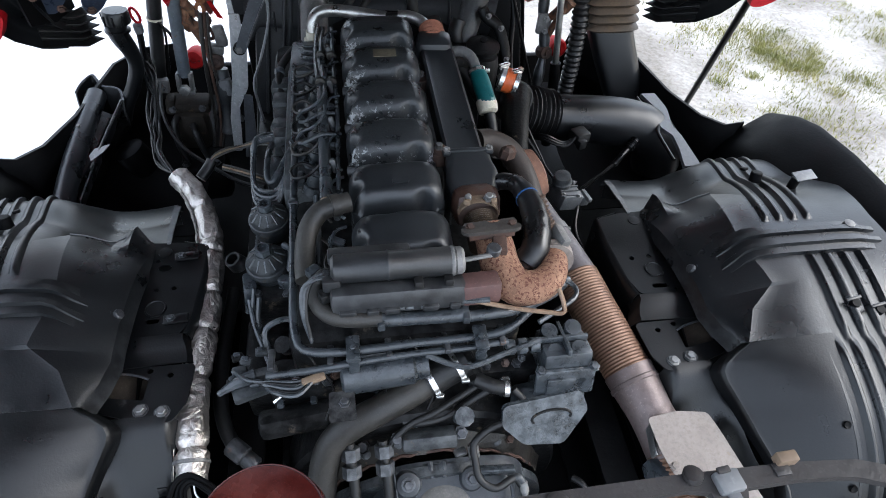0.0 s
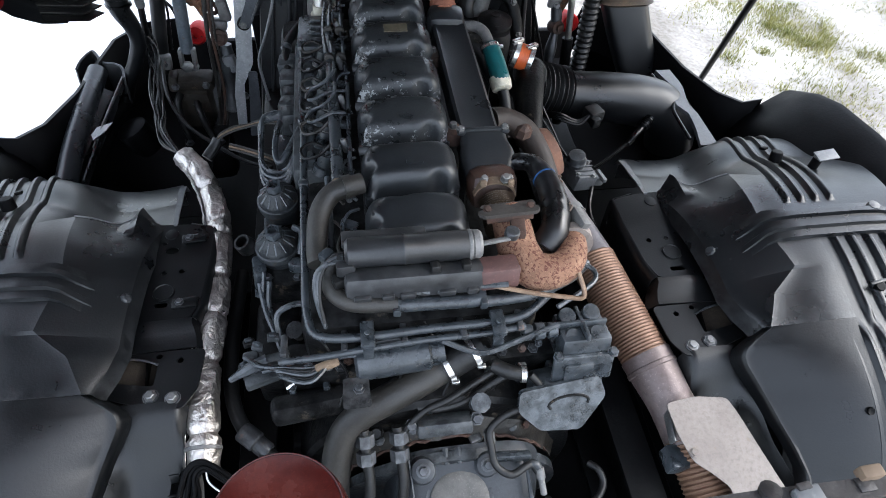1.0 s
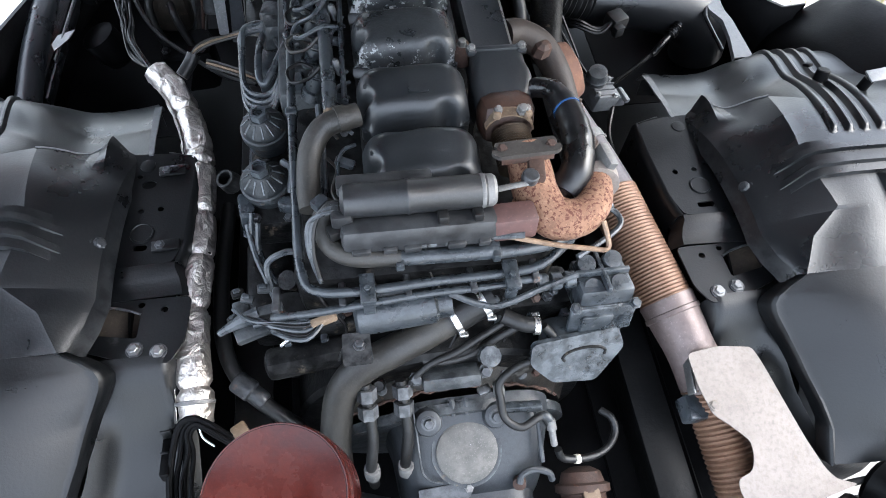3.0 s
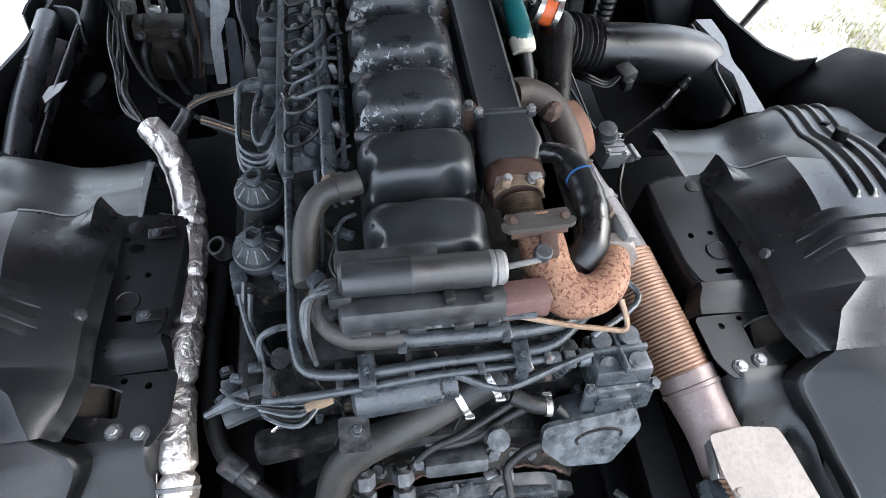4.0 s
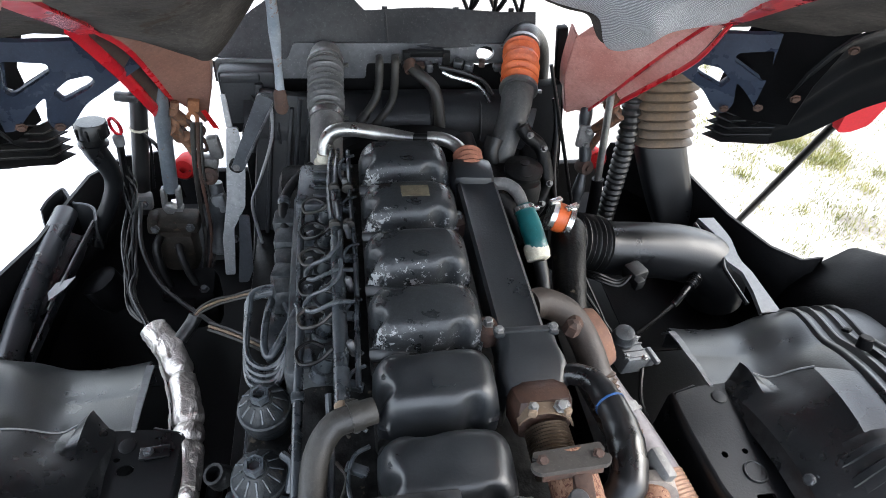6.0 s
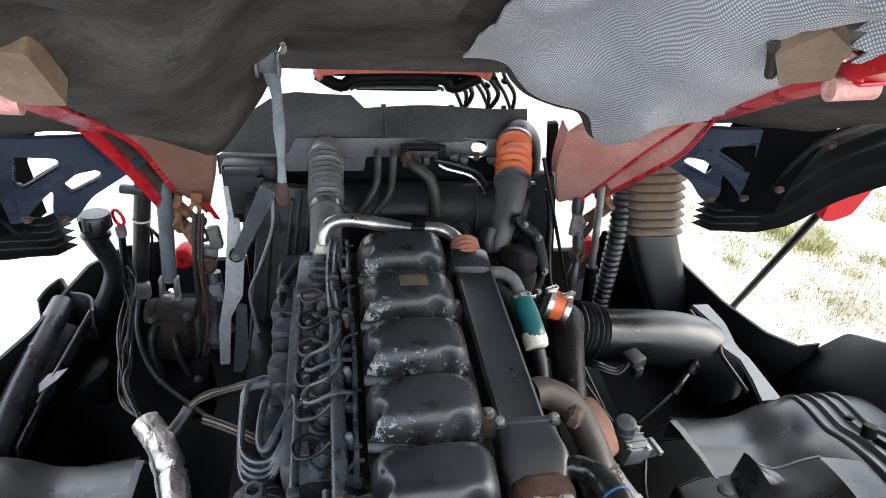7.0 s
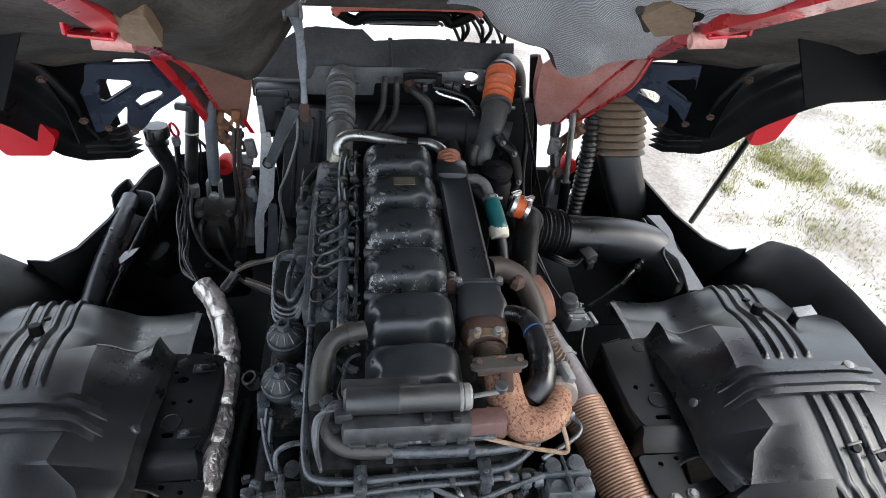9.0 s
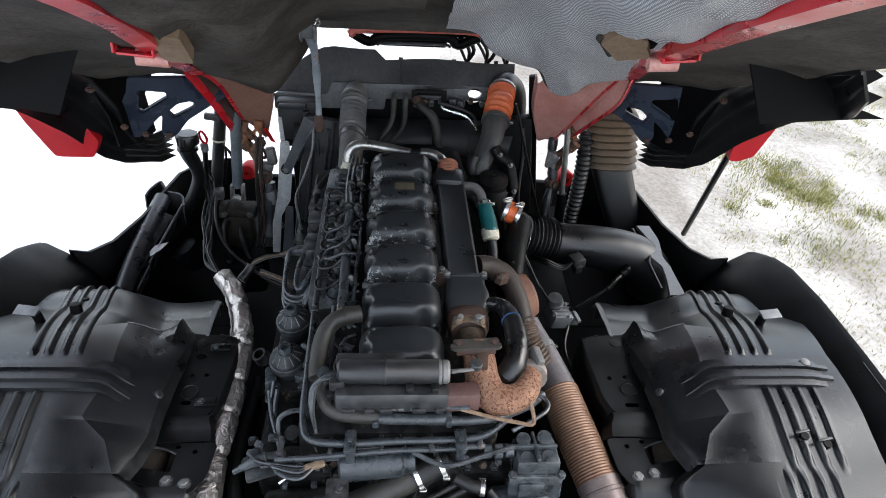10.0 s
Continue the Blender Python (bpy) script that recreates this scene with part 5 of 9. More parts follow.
def make_front_of_engine():
    # bright pipe across the front cover
    p = part("bright_pipe", tube([(-0.170, 0.735, 1.395), (-0.168, 0.745, 1.425), (-0.150, 0.755, 1.447), (-0.105, 0.757, 1.452), (-0.03, 0.735, 1.452), (0.035, 0.71, 1.455)], lambda q: 0.017 - 0.004 * max(0, q - 0.7) / 0.3, 16, 6), BARE, engine, "bright steel pipe")
    part("sleeve", tube([(0.03, 0.712, 1.455), (0.07, 0.705, 1.458)], 0.011, 12, 1), RUBBER, p)
    part("bright_pipe", tube([(0.066, 0.705, 1.458), (0.10, 0.70, 1.458), (0.130, 0.685, 1.45), (0.150, 0.65, 1.44)], 0.016, 14, 6), BARE, engine, "bright steel pipe")
    part("pipe_foot", lathe([(0.026, 0), (0.026, 0.015), (0.020, 0.02), (0.018, 0.04)], aim((-0.172, 0.735, 1.365), (0, 0, 1)), 18), TAPE, engine)
    # teal hose and pipe
    part("elbow_pipe", tube([(0.20, 0.56, 1.43), (0.225, 0.55, 1.435), (0.245, 0.525, 1.43), (0.2535, 0.49, 1.415)], 0.014, 12, 5), ALU_DULL, engine, "bare metal elbow")
    h = part("teal_hose", tube([(0.2535, 0.497, 1.412), (0.259, 0.475, 1.402), (0.270, 0.425, 1.375), (0.273, 0.41, 1.36)], lambda q: 0.021 + 0.003 * min(1, q * 3), 16, 5), TEAL, engine, "teal silicone hose")
    clamp(h, (0.2545, 0.490, 1.410), (0.15, -0.8, -0.45), 0.0225, STEEL, 0.009)
    part("wrap", lathe([(0.022, 0), (0.0265, 0.002), (0.0275, 0.018), (0.025, 0.034), (0.022, 0.036)], aim((0.270, 0.425, 1.368), (0.12, -0.8, -0.5)), 18), TAPE, h, "cream tape wrapping")
    part("hose_tail", tube([(0.275, 0.39, 1.35), (0.28, 0.36, 1.32), (0.275, 0.3, 1.27)], 0.015, 12, 4), RUBBER, engine)
    # dark pipe of the compressor with its orange joint
    part("compressor_pipe", tube([(0.385, 0.52, 1.31), (0.36, 0.44, 1.32), (0.345, 0.37, 1.30), (0.33, 0.28, 1.27)], lambda q: 0.040 - 0.006 * q, 20, 6), ENGINE_BLACK, engine, "dark grey cast pipe")
    o = part("orange_joint", lathe([(0.030, -0.016), (0.034, -0.012), (0.034, 0.012), (0.030, 0.016)], aim((0.350, 0.512, 1.365), (0.75, -0.25, -0.2)), 20), ORANGE, engine, "orange silicone joint")
    for d in (-0.022, 0.022):
        q = Vector((0.350, 0.512, 1.365)) + Vector((0.75, -0.25, -0.2)).normalized() * d * 0.9
        clamp(o, q, (0.75, -0.25, -0.2), 0.035, STEEL, 0.012)
        part("clamp_screw", box((0.034, 0.012, 0.010), q + Vector((0.002, 0.0, 0.04)), (0, 0, 25), 0.002), STEEL, o, "bright clamp screw")
    # thermostat and front case
    part("front_case", box((0.62, 0.12, 0.45), (0.02, 0.76, 1.10), bevel=0.03), ENGINE_BLACK, engine)
    part("fan_shroud", lathe([(0.36, 0), (0.37, 0.01), (0.37, 0.05), (0.34, 0.06)], aim((0.05, 0.86, 1.0), (0, 1, 0)), 40), PLASTIC_DULL, engine)
    part("oil_filter", lathe([(0.045, 0), (0.045, 0.10), (0.04, 0.12), (0.018, 0.125), (0.016, 0.14)], aim((0.325, 0.72, 1.20), (0, 0, 1)), 24), RUBBER, engine, "black round filter housing")
    # radiator hose behind the orange bellows
    part("radiator_hose", tube([(0.185, 0.86, 1.36), (0.20, 0.80, 1.33), (0.235, 0.74, 1.29), (0.29, 0.68, 1.25), (0.33, 0.62, 1.2)], 0.026, 16, 6), RUBBER, engine, "black rubber radiator hose")
    part("rod", tube([(0.39, 0.87, 1.56), (0.455, 0.85, 1.354), (0.528, 0.84, 1.127)], 0.005, 8, 3), WIRE, engine)
    for p in ((0.345, 0.80, 1.40), (0.385, 0.79, 1.365), (0.40, 0.74, 1.29), (0.375, 0.70, 1.255)):
        bolt(engine, p, (0.2, -0.7, 0.6), 0.0065, 0.012, ALU_DULL, "bright_bolt", "bright bolt head")
    part("bolt_bracket", tube([(0.33, 0.83, 1.41), (0.345, 0.818, 1.388), (0.385, 0.808, 1.353), (0.402, 0.758, 1.278), (0.377, 0.718, 1.243), (0.35, 0.71, 1.20)], 0.021, 12, 5, flat=0.8), ENGINE_BLACK, engine, "dark cast bracket")
    part("lid", lathe([(0.04, 0), (0.05, 0.004), (0.05, 0.014), (0.03, 0.02), (0.012, 0.03), (0.012, 0.034)], aim((0.325, 0.745, 1.325), (0, -0.1, 1)), 24), RUBBER, engine)
    part("cable", tube([(0.43, 0.90, 1.45), (0.44, 0.87, 1.38), (0.425, 0.80, 1.30), (0.41, 0.70, 1.26), (0.42, 0.62, 1.23)], 0.009, 10, 5), WIRE, engine)
    part("wire", tube([(0.40, 0.56, 1.33), (0.37, 0.5, 1.36), (0.37, 0.4, 1.33), (0.43, 0.33, 1.22)], 0.003, 6, 5), WIRE, engine)


make_front_of_engine()


def make_fuel_side():
    # fuel rail hoses
    part("fuel_rail", tube([(-0.149, 0.56, 1.42), (-0.148, 0.5, 1.42), (-0.145, 0.25, 1.415), (-0.143, 0.03, 1.41)], 0.0135, 12, 4), ENGINE, engine, "dark grey fuel rail")
    part("thin_line", tube([(-0.118, 0.70, 1.43), (-0.117, 0.5, 1.425), (-0.112, 0.35, 1.42), (-0.116, 0.15, 1.415), (-0.117, 0.06, 1.41)], 0.005, 8, 4), ENGINE, engine)
    for x in (-0.160, -0.146):
        part("thin_line", tube([(x + 0.006, 0.72, 1.42), (x, 0.64, 1.428), (x - 0.002, 0.55, 1.425), (x + 0.004, 0.45, 1.435)], 0.0055, 8, 4), ENGINE, engine)
    part("rail_end", lathe([(0.012, 0), (0.014, 0.004), (0.012, 0.02)], aim((-0.143, 0.035, 1.41), (0, -1, 0)), 10), TAN, engine, "tan rail end")
    for y in (0.56, 0.44):
        for x in (-0.150, -0.122):
            part("rail_clip", lathe([(0.010, -0.006), (0.012, -0.005), (0.012, 0.005), (0.010, 0.006)], aim((x, y, 1.430), (0, 1, 0)), 12), DUSTY_HOSE, engine)
    part("pump_rail", box((0.10, 0.52, 0.10), (-0.195, 0.40, 1.30), bevel=0.015), ENGINE_DIRTY, engine)
    # ribbed cover plate at the front of the pump row
    f = part("front_block", box((0.085, 0.155, 0.09), (-0.190, 0.635, 1.345), (0, 0, -2), 0.01), ENGINE, engine)
    for k in range(4):
        part("fin", box((0.05, 0.008, 0.008), (-0.172, 0.585 + 0.03 * k, 1.392), (0, 0, -2), 0.002), ENGINE, f)
    part("strut", tube([(-0.222, 0.60, 1.375), (-0.222, 0.40, 1.37), (-0.218, 0.28, 1.365)], 0.007, 8, 2), ENGINE, engine)
    rnd = random.Random(11)
    for k in range(6):
        y = 0.145 + 0.079 * k
        u = part("unit_pump", lathe([(0.022, 0), (0.022, 0.02), (0.016, 0.022), (0.016, 0.05), (0.011, 0.052), (0.011, 0.064)], aim((-0.182, y, 1.335), (0.35, 0.15, 1)), 12), ENGINE, engine)
        part("nut", lathe([(0.0135, 0), (0.0135, 0.012)], aim((-0.169, y + 0.005, 1.374), (0.35, 0.15, 1)), 6), ALU_DULL if k in (1, 2) else ENGINE, u, smooth=False)
        part("solenoid", box((0.03, 0.03, 0.035), (-0.205, y + 0.022, 1.352), (0, -12, rnd.uniform(-12, 12)), 0.006), ENGINE, engine)
        w = rnd.uniform(0.8, 1.2)
        part("loop_wire", tube([(-0.172, y + 0.018, 1.392), (-0.195, y + 0.022, 1.402), (-0.212 - 0.006 * w, y + 0.008, 1.398), (-0.213, y - 0.014 * w, 1.393), (-0.196, y - 0.022 * w, 1.398), (-0.176, y - 0.016, 1.402), (-0.156, y - 0.008, 1.418)], 0.0034, 7, 5), DUSTY_HOSE if k % 2 else WIRE, engine)
    for k, y in enumerate((0.255, 0.335)):
        part("injector_line", tube([(-0.140, y + 0.075, 1.438), (-0.142, y + 0.04, 1.436), (-0.165, y + 0.015, 1.425), (-0.195, y + 0.012, 1.41), (-0.207, y - 0.005, 1.40), (-0.192, y - 0.022, 1.405), (-0.150, y - 0.024, 1.428), (-0.118, y - 0.02, 1.424)], 0.0042, 8, 5), ENGINE, engine)
    # rough casting and hose outside the pumps
    for k in range(5):
        bm = box((0.04 + 0.012 * rnd.random(), 0.055, 0.06 + 0.03 * rnd.random()), (-0.262, 0.37 + 0.055 * k, 1.285 + 0.012 * rnd.random()), (rnd.uniform(-8, 8), rnd.uniform(-8, 8), rnd.uniform(-10, 10)), 0.012)
        part("pump_casting", bm, ENGINE_DIRTY, engine, "rough oily casting")
    h = part("side_hose", tube([(-0.205, 0.745, 1.36), (-0.235, 0.71, 1.355), (-0.262, 0.655, 1.345), (-0.268, 0.60, 1.335), (-0.262, 0.555, 1.32), (-0.255, 0.52, 1.31)], 0.0115, 12, 5), RUBBER, engine, "black rubber hose")
    part("ferrule", lathe([(0.013, -0.01), (0.0145, -0.008), (0.0145, 0.008), (0.013, 0.01)], aim((-0.267, 0.63, 1.341), (0.1, -1, -0.2)), 12), ENGINE, h)
    # nest of bent pipes above the filters
    for k in range(4):
        d = 0.011 * k
        part("bent_pipe", tube([(-0.235 - d * 0.3, 0.36 - d, 1.30), (-0.27, 0.375 - d * 0.3, 1.325 - d * 0.3), (-0.315 - d * 0.2, 0.365 - d * 0.2, 1.325 - d * 0.4), (-0.322 - d * 0.2, 0.33, 1.31 - d * 0.5), (-0.322, 0.245 - d, 1.29 - d * 0.6), (-0.30, 0.212 - d, 1.285 - d * 0.6), (-0.265, 0.21 - d, 1.29 - d * 0.5), (-0.240, 0.235 - d * 0.4, 1.32 - d * 0.2), (-0.222, 0.29, 1.345)][: 9 - 0], 0.0062, 8, 5), ENGINE, engine)
    part("bent_pipe", tube([(-0.28, 0.36, 1.31), (-0.285, 0.30, 1.325), (-0.287, 0.235, 1.315), (-0.275, 0.215, 1.31), (-0.25, 0.25, 1.33), (-0.228, 0.29, 1.345)], 0.0075, 10, 5), ENGINE, engine)
    part("manifold_bracket", box((0.06, 0.10, 0.05), (-0.265, 0.30, 1.26), bevel=0.01), ENGINE, engine)
    for k, (x, y, z, r) in enumerate(((-0.283, 0.125, 1.285, 0.043), (-0.283, 0.0, 1.275, 0.043))):
        f = part("fuel_filter", lathe([(r * 0.92, -0.13), (r * 0.95, -0.02), (r * 1.08, -0.018), (r * 1.08, -0.002), (r, 0), (r * 0.9, 0.012), (r * 0.45, 0.028), (r * 0.42, 0.03)], aim((x, y, z), (-0.05, -0.1, 1)), 28), ENGINE_DIRTY, engine, "dark grey fuel filter housing")
        part("cap_nut", lathe([(0.017, 0.028), (0.017, 0.047), (0.011, 0.048), (0.009, 0.04)], aim((x, y, z), (-0.05, -0.1, 1)), 6), ENGINE, f, smooth=False)
        bm = bmesh.new()
        m = aim((x, y, z), (-0.05, -0.1, 1))
        for j in range(12):
            a = 2 * math.pi * j / 12
            sweep(bm, [m @ Vector((r * 0.5 * math.cos(a), r * 0.5 * math.sin(a), 0.027)), m @ Vector((r * 0.93 * math.cos(a), r * 0.93 * math.sin(a), 0.010))], 0.002, 5)
        part("cap_rib", bm, ENGINE, f)
    head = part("filter_head", box((0.10, 0.22, 0.08), (-0.270, 0.04, 1.19), bevel=0.012), ENGINE_BLACK, engine)
    for x, y in ((-0.305, -0.055), (-0.245, -0.06), (-0.312, 0.06), (-0.235, 0.07)):
        bolt(head, (x, y, 1.229), (0, 0, 1), 0.007, 0.008, DARK_STEEL)
    part("drain_tap", tube([(-0.318, -0.02, 1.19), (-0.335, -0.03, 1.175), (-0.34, -0.04, 1.15)], 0.008, 8, 4), ENGINE, head)
    part("head_rib", box((0.004, 0.19, 0.05), (-0.322, 0.04, 1.19), (0, 0, 0), 0.001), ENGINE, head)
    part("filter_ear", lathe([(0.02, 0), (0.022, 0.004), (0.018, 0.03), (0.013, 0.03), (0.012, 0.008), (0.002, 0.008)], aim((-0.345, 0.015, 1.25), (-0.4, -0.2, 1)), 12), ENGINE_BLACK, engine)
    part("filter_line", tube([(-0.325, -0.06, 1.22), (-0.315, -0.11, 1.19), (-0.30, -0.15, 1.17), (-0.285, -0.19, 1.15)], 0.006, 8, 4), ENGINE, engine)
    part("filter_line", tube([(-0.235, -0.03, 1.27), (-0.228, 0.0, 1.30), (-0.245, 0.02, 1.30)], 0.007, 8, 4), ENGINE, engine)
    # side of the block below
    part("fuel_pump", box((0.10, 0.2, 0.14), (-0.30, -0.12, 1.05), bevel=0.02), ENGINE_BLACK, engine)
    # hoses that lead to the filters
    for k in range(3):
        d = 0.009 * (k - 1)
        part("beige_line", tube([(-0.455, 0.36 + d, 1.235), (-0.435, 0.382 + d, 1.258), (-0.405, 0.402 + d, 1.262), (-0.37, 0.413 + d, 1.262 - 0.3 * d), (-0.325, 0.412 + d, 1.275), (-0.29, 0.395 + d, 1.285)], 0.003, 7, 5), TAN if k == 1 else DUSTY_HOSE, engine, "thin beige line")
        part("beige_line", tube([(-0.41, 0.345 + d, 1.255), (-0.374, 0.325 + d, 1.258), (-0.335, 0.30 + d, 1.262), (-0.30, 0.275 + d, 1.265)], 0.003, 7, 4), TAN if k % 2 else DUSTY_HOSE, engine, "thin beige line")
    part("line_end", tube([(-0.47, 0.34, 1.225), (-0.45, 0.365, 1.24), (-0.44, 0.378, 1.252)], 0.014, 10, 3), RUBBER, engine)


make_fuel_side()


def make_rear_housing():
    """The lumpy casting, brackets and lines between engine and gearbox."""
    # solenoid and bracket group on the fuel side
    part("rear_cover_plate", box((0.25, 0.05, 0.05), (-0.18, -0.305, 1.14), (-20, 0, 6), 0.014), ENGINE_BLACK, engine)
    # connectors and wires on the fuel side of the rear
    for k, (x, y, z, a) in enumerate(((-0.335, -0.215, 1.235, 20), (-0.315, -0.235, 1.25, -15), (-0.345, -0.255, 1.215, 40), (-0.285, -0.225, 1.262, 5))):
        c = part("connector", box((0.022, 0.015, 0.014), (x, y, z), (8, 10, a), 0.003), ENGINE_DIRTY if k % 2 else RUBBER, engine)
        part("lock_tab", box((0.012, 0.008, 0.006), (x, y, z + 0.011), (8, 10, a), 0.0015), ENGINE, c)
    for k in range(5):
        d = 0.009 * k
        part("wire", tube([(-0.345 + d, -0.24 - d, 1.225), (-0.31 + d, -0.275, 1.245 - 0.4 * d), (-0.27, -0.285 - 0.5 * d, 1.25), (-0.215, -0.292 - d, 1.252 + 0.3 * d), (-0.17, -0.285, 1.262), (-0.11, -0.275 - 0.3 * d, 1.285 - 0.4 * d), (-0.04, -0.27, 1.29 - 0.5 * d)], 0.0035 + 0.0006 * (k % 3), 7, 5), RUBBER if k % 2 else ENGINE, engine)
    part("lever", tube([(-0.372, -0.275, 1.205), (-0.335, -0.265, 1.222), (-0.30, -0.255, 1.225)], lambda q: 0.006 + 0.010 * q, 8, 3), ENGINE, engine)
    part("solenoid_case", lathe([(0.026, 0), (0.034, 0.006), (0.036, 0.03), (0.036, 0.14), (0.030, 0.146), (0.030, 0.17), (0.02, 0.172)], aim((-0.135, -0.285, 1.24), (1, 0.06, 0.04)), 24), ENGINE, engine, "dark grey solenoid case")
    bm = box((0.075, 0.035, 0.02), (-0.31, -0.27, 1.20), (0, 0, 18), 0.005)
    block(bm, (0.03, 0.06, 0.02), (-0.335, -0.24, 1.19), (0, 0, 10), 0.004)
    block(bm, (0.045, 0.02, 0.02), (-0.28, -0.25, 1.225), (0, 0, 10), 0.004)
    part("bracket", bm, ENGINE_DIRTY, engine)
    part("tan_connector", box((0.045, 0.016, 0.014), (-0.185, -0.296, 1.262), (0, -8, 14), 0.004), TAN, engine, "tan connector")
    part("bright_line", tube([(-0.205, -0.302, 1.258), (-0.24, -0.315, 1.25), (-0.26, -0.325, 1.24)], 0.003, 6, 4), STEEL, engine)
    p = part("bracket", plate(rounded([(-0.026, -0.03), (0.026, -0.03), (0.024, 0.026), (-0.024, 0.026)], 0.006), 0.006, pose(-0.135, -0.335, 1.222, 28, 0, 0)), ENGINE_BLACK, engine)
    bolt(p, (-0.13, -0.335, 1.231), (0, 0, 1), 0.008, 0.008, DARK_STEEL)
    # valve block on the exhaust side
    v = part("valve_block", box((0.10, 0.085, 0.075), (0.315, -0.270, 1.225), (-14, 0, 0), 0.008), ENGINE, engine, "dark grey valve block with round caps")
    for x, y in ((0.285, -0.242), (0.335, -0.238), (0.290, -0.285), (0.340, -0.282)):
        part("cap", lathe([(0.0175, 0), (0.0175, 0.017), (0.0165, 0.0185), (0.002, 0.0187)], aim((x, y, 1.256 + 0.25 * (y + 0.26)), (0, -0.24, 1)), 16), ENGINE, v)
    bm = bmesh.new()
    block(bm, (0.008, 0.09, 0.014), (0.312, -0.262, 1.27), (-14, 0, 0), 0.002)
    block(bm, (0.10, 0.008, 0.014), (0.312, -0.262, 1.27), (-14, 0, 0), 0.002)
    part("web", bm, ENGINE, v)
    bm = box((0.125, 0.012, 0.07), (0.31, -0.322, 1.205), (-14, 0, 0), 0.006)
    block(bm, (0.06, 0.014, 0.045), (0.30, -0.328, 1.20), (-14, 0, 0), 0.004)
    part("front_plate", bm, ENGINE, v)
    for x in (0.255, 0.365):
        bolt(v, (x, -0.318, 1.245), (0, -0.24, 1), 0.008, 0.008, ENGINE)
    for x in (0.20, 0.225, 0.25):
        part("connector", lathe([(0.014, -0.01), (0.016, -0.008), (0.016, 0.008), (0.014, 0.01)], aim((x, -0.268, 1.265), (1, 0, 0)), 10), ENGINE, engine)
    b = box((0.15, 0.06, 0.09), (0.285, -0.325, 1.13), (-18, 0, 6), 0.014)
    part("side_case", b, ENGINE, engine)
    side = aim((0.275, -0.362, 1.14), (0.05, -0.8, 0.5))
    sp = part("side_plate", plate(rounded([(-0.095, 0.045), (0.07, 0.055), (0.085, 0.008), (0.03, -0.062), (-0.055, -0.05), (-0.1, 0.0)], 0.012), 0.012, side), ENGINE, engine)
    part("groove", tube([side @ Vector((0.005 + 0.042 * math.cos(radians(a)), 0.004 + 0.017 * math.sin(radians(a)), 0.012)) for a in range(-20, 230, 25)], 0.0032, 6, 2), ENGINE_BLACK, sp)
    # big coolant hose with two clamps
    h = part("big_hose", tube([(0.115, -0.262, 1.225), (0.07, -0.276, 1.21), (0.0, -0.304, 1.19), (-0.07, -0.327, 1.17), (-0.135, -0.345, 1.14), (-0.175, -0.375, 1.10), (-0.195, -0.43, 1.02), (-0.20, -0.47, 0.93)], 0.030, 20, 6), DUSTY_HOSE, engine, "thick dusty rubber coolant hose")
    part("sleeve", tube([(0.115, -0.262, 1.226), (0.07, -0.276, 1.211), (0.032, -0.291, 1.199)], 0.0335, 20, 3), RUBBER, h)
    for q in (0.095, 0.042):
        c = Vector((q, -0.262 - 0.36 * (0.115 - q), 1.225 - 0.32 * (0.115 - q)))
        clamp(h, c, (-1, -0.35, -0.3), 0.034, STEEL, 0.011)
        part("clamp_screw", box((0.014, 0.016, 0.012), c + Vector((-0.012, 0.03, 0.022)), (30, 0, 20), 0.003), STEEL, h, "bright clamp screw")
    # small hoses round the gearbox flange
    part("small_hose", tube([(0.16, -0.315, 1.19), (0.12, -0.325, 1.17), (0.07, -0.345, 1.155), (0.02, -0.352, 1.15), (-0.02, -0.345, 1.15)], 0.008, 10, 5), RUBBER, engine)
    part("small_hose", tube([(0.15, -0.30, 1.20), (0.10, -0.32, 1.185), (0.04, -0.345, 1.17), (-0.01, -0.355, 1.15), (-0.05, -0.38, 1.12), (-0.062, -0.41, 1.07)], 0.007, 10, 5), RUBBER, engine)
    part("small_hose", tube([(0.13, -0.30, 1.21), (0.165, -0.318, 1.205), (0.195, -0.322, 1.20)], 0.015, 12, 4), RUBBER, engine)
    clamp(engine, (0.19, -0.322, 1.20), (1, -0.1, 0), 0.0155, STEEL, 0.01)
    part("small_hose", tube([(0.205, -0.322, 1.195), (0.225, -0.34, 1.17), (0.20, -0.362, 1.15), (0.15, -0.375, 1.135), (0.118, -0.395, 1.12), (0.118, -0.42, 1.10), (0.125, -0.45, 1.075), (0.155, -0.468, 1.065), (0.195, -0.452, 1.065), (0.212, -0.465, 1.05)], 0.0078, 12, 5), RUBBER, engine)
    for x in (-0.128, -0.062):
        l = part("line", tube([(x - 0.002, -0.37, 1.13), (x, -0.40, 1.10), (x + 0.004, -0.45, 1.05), (x - 0.006, -0.49, 0.98), (x - 0.004, -0.50, 0.88)], 0.011, 10, 5), RUBBER, engine)
        for dy, z in ((-0.385, 1.115), (-0.41, 1.09)):
            part("nut", lathe([(0.019, -0.012), (0.019, 0.012)], aim((x, dy, z), (0, -0.7, -0.7)), 6), DARK_STEEL, l, smooth=False)
        part("ferrule", lathe([(0.015, -0.02), (0.016, -0.015), (0.016, 0.015), (0.013, 0.02)], aim((x - 0.005, -0.493, 0.965), (0, -0.2, -1)), 12), ALU_DULL, l)
    part("mount_plate", box((0.11, 0.06, 0.03), (0.03, -0.365, 1.115), (-32, 0, 0), 0.006), ENGINE_DIRTY, engine)
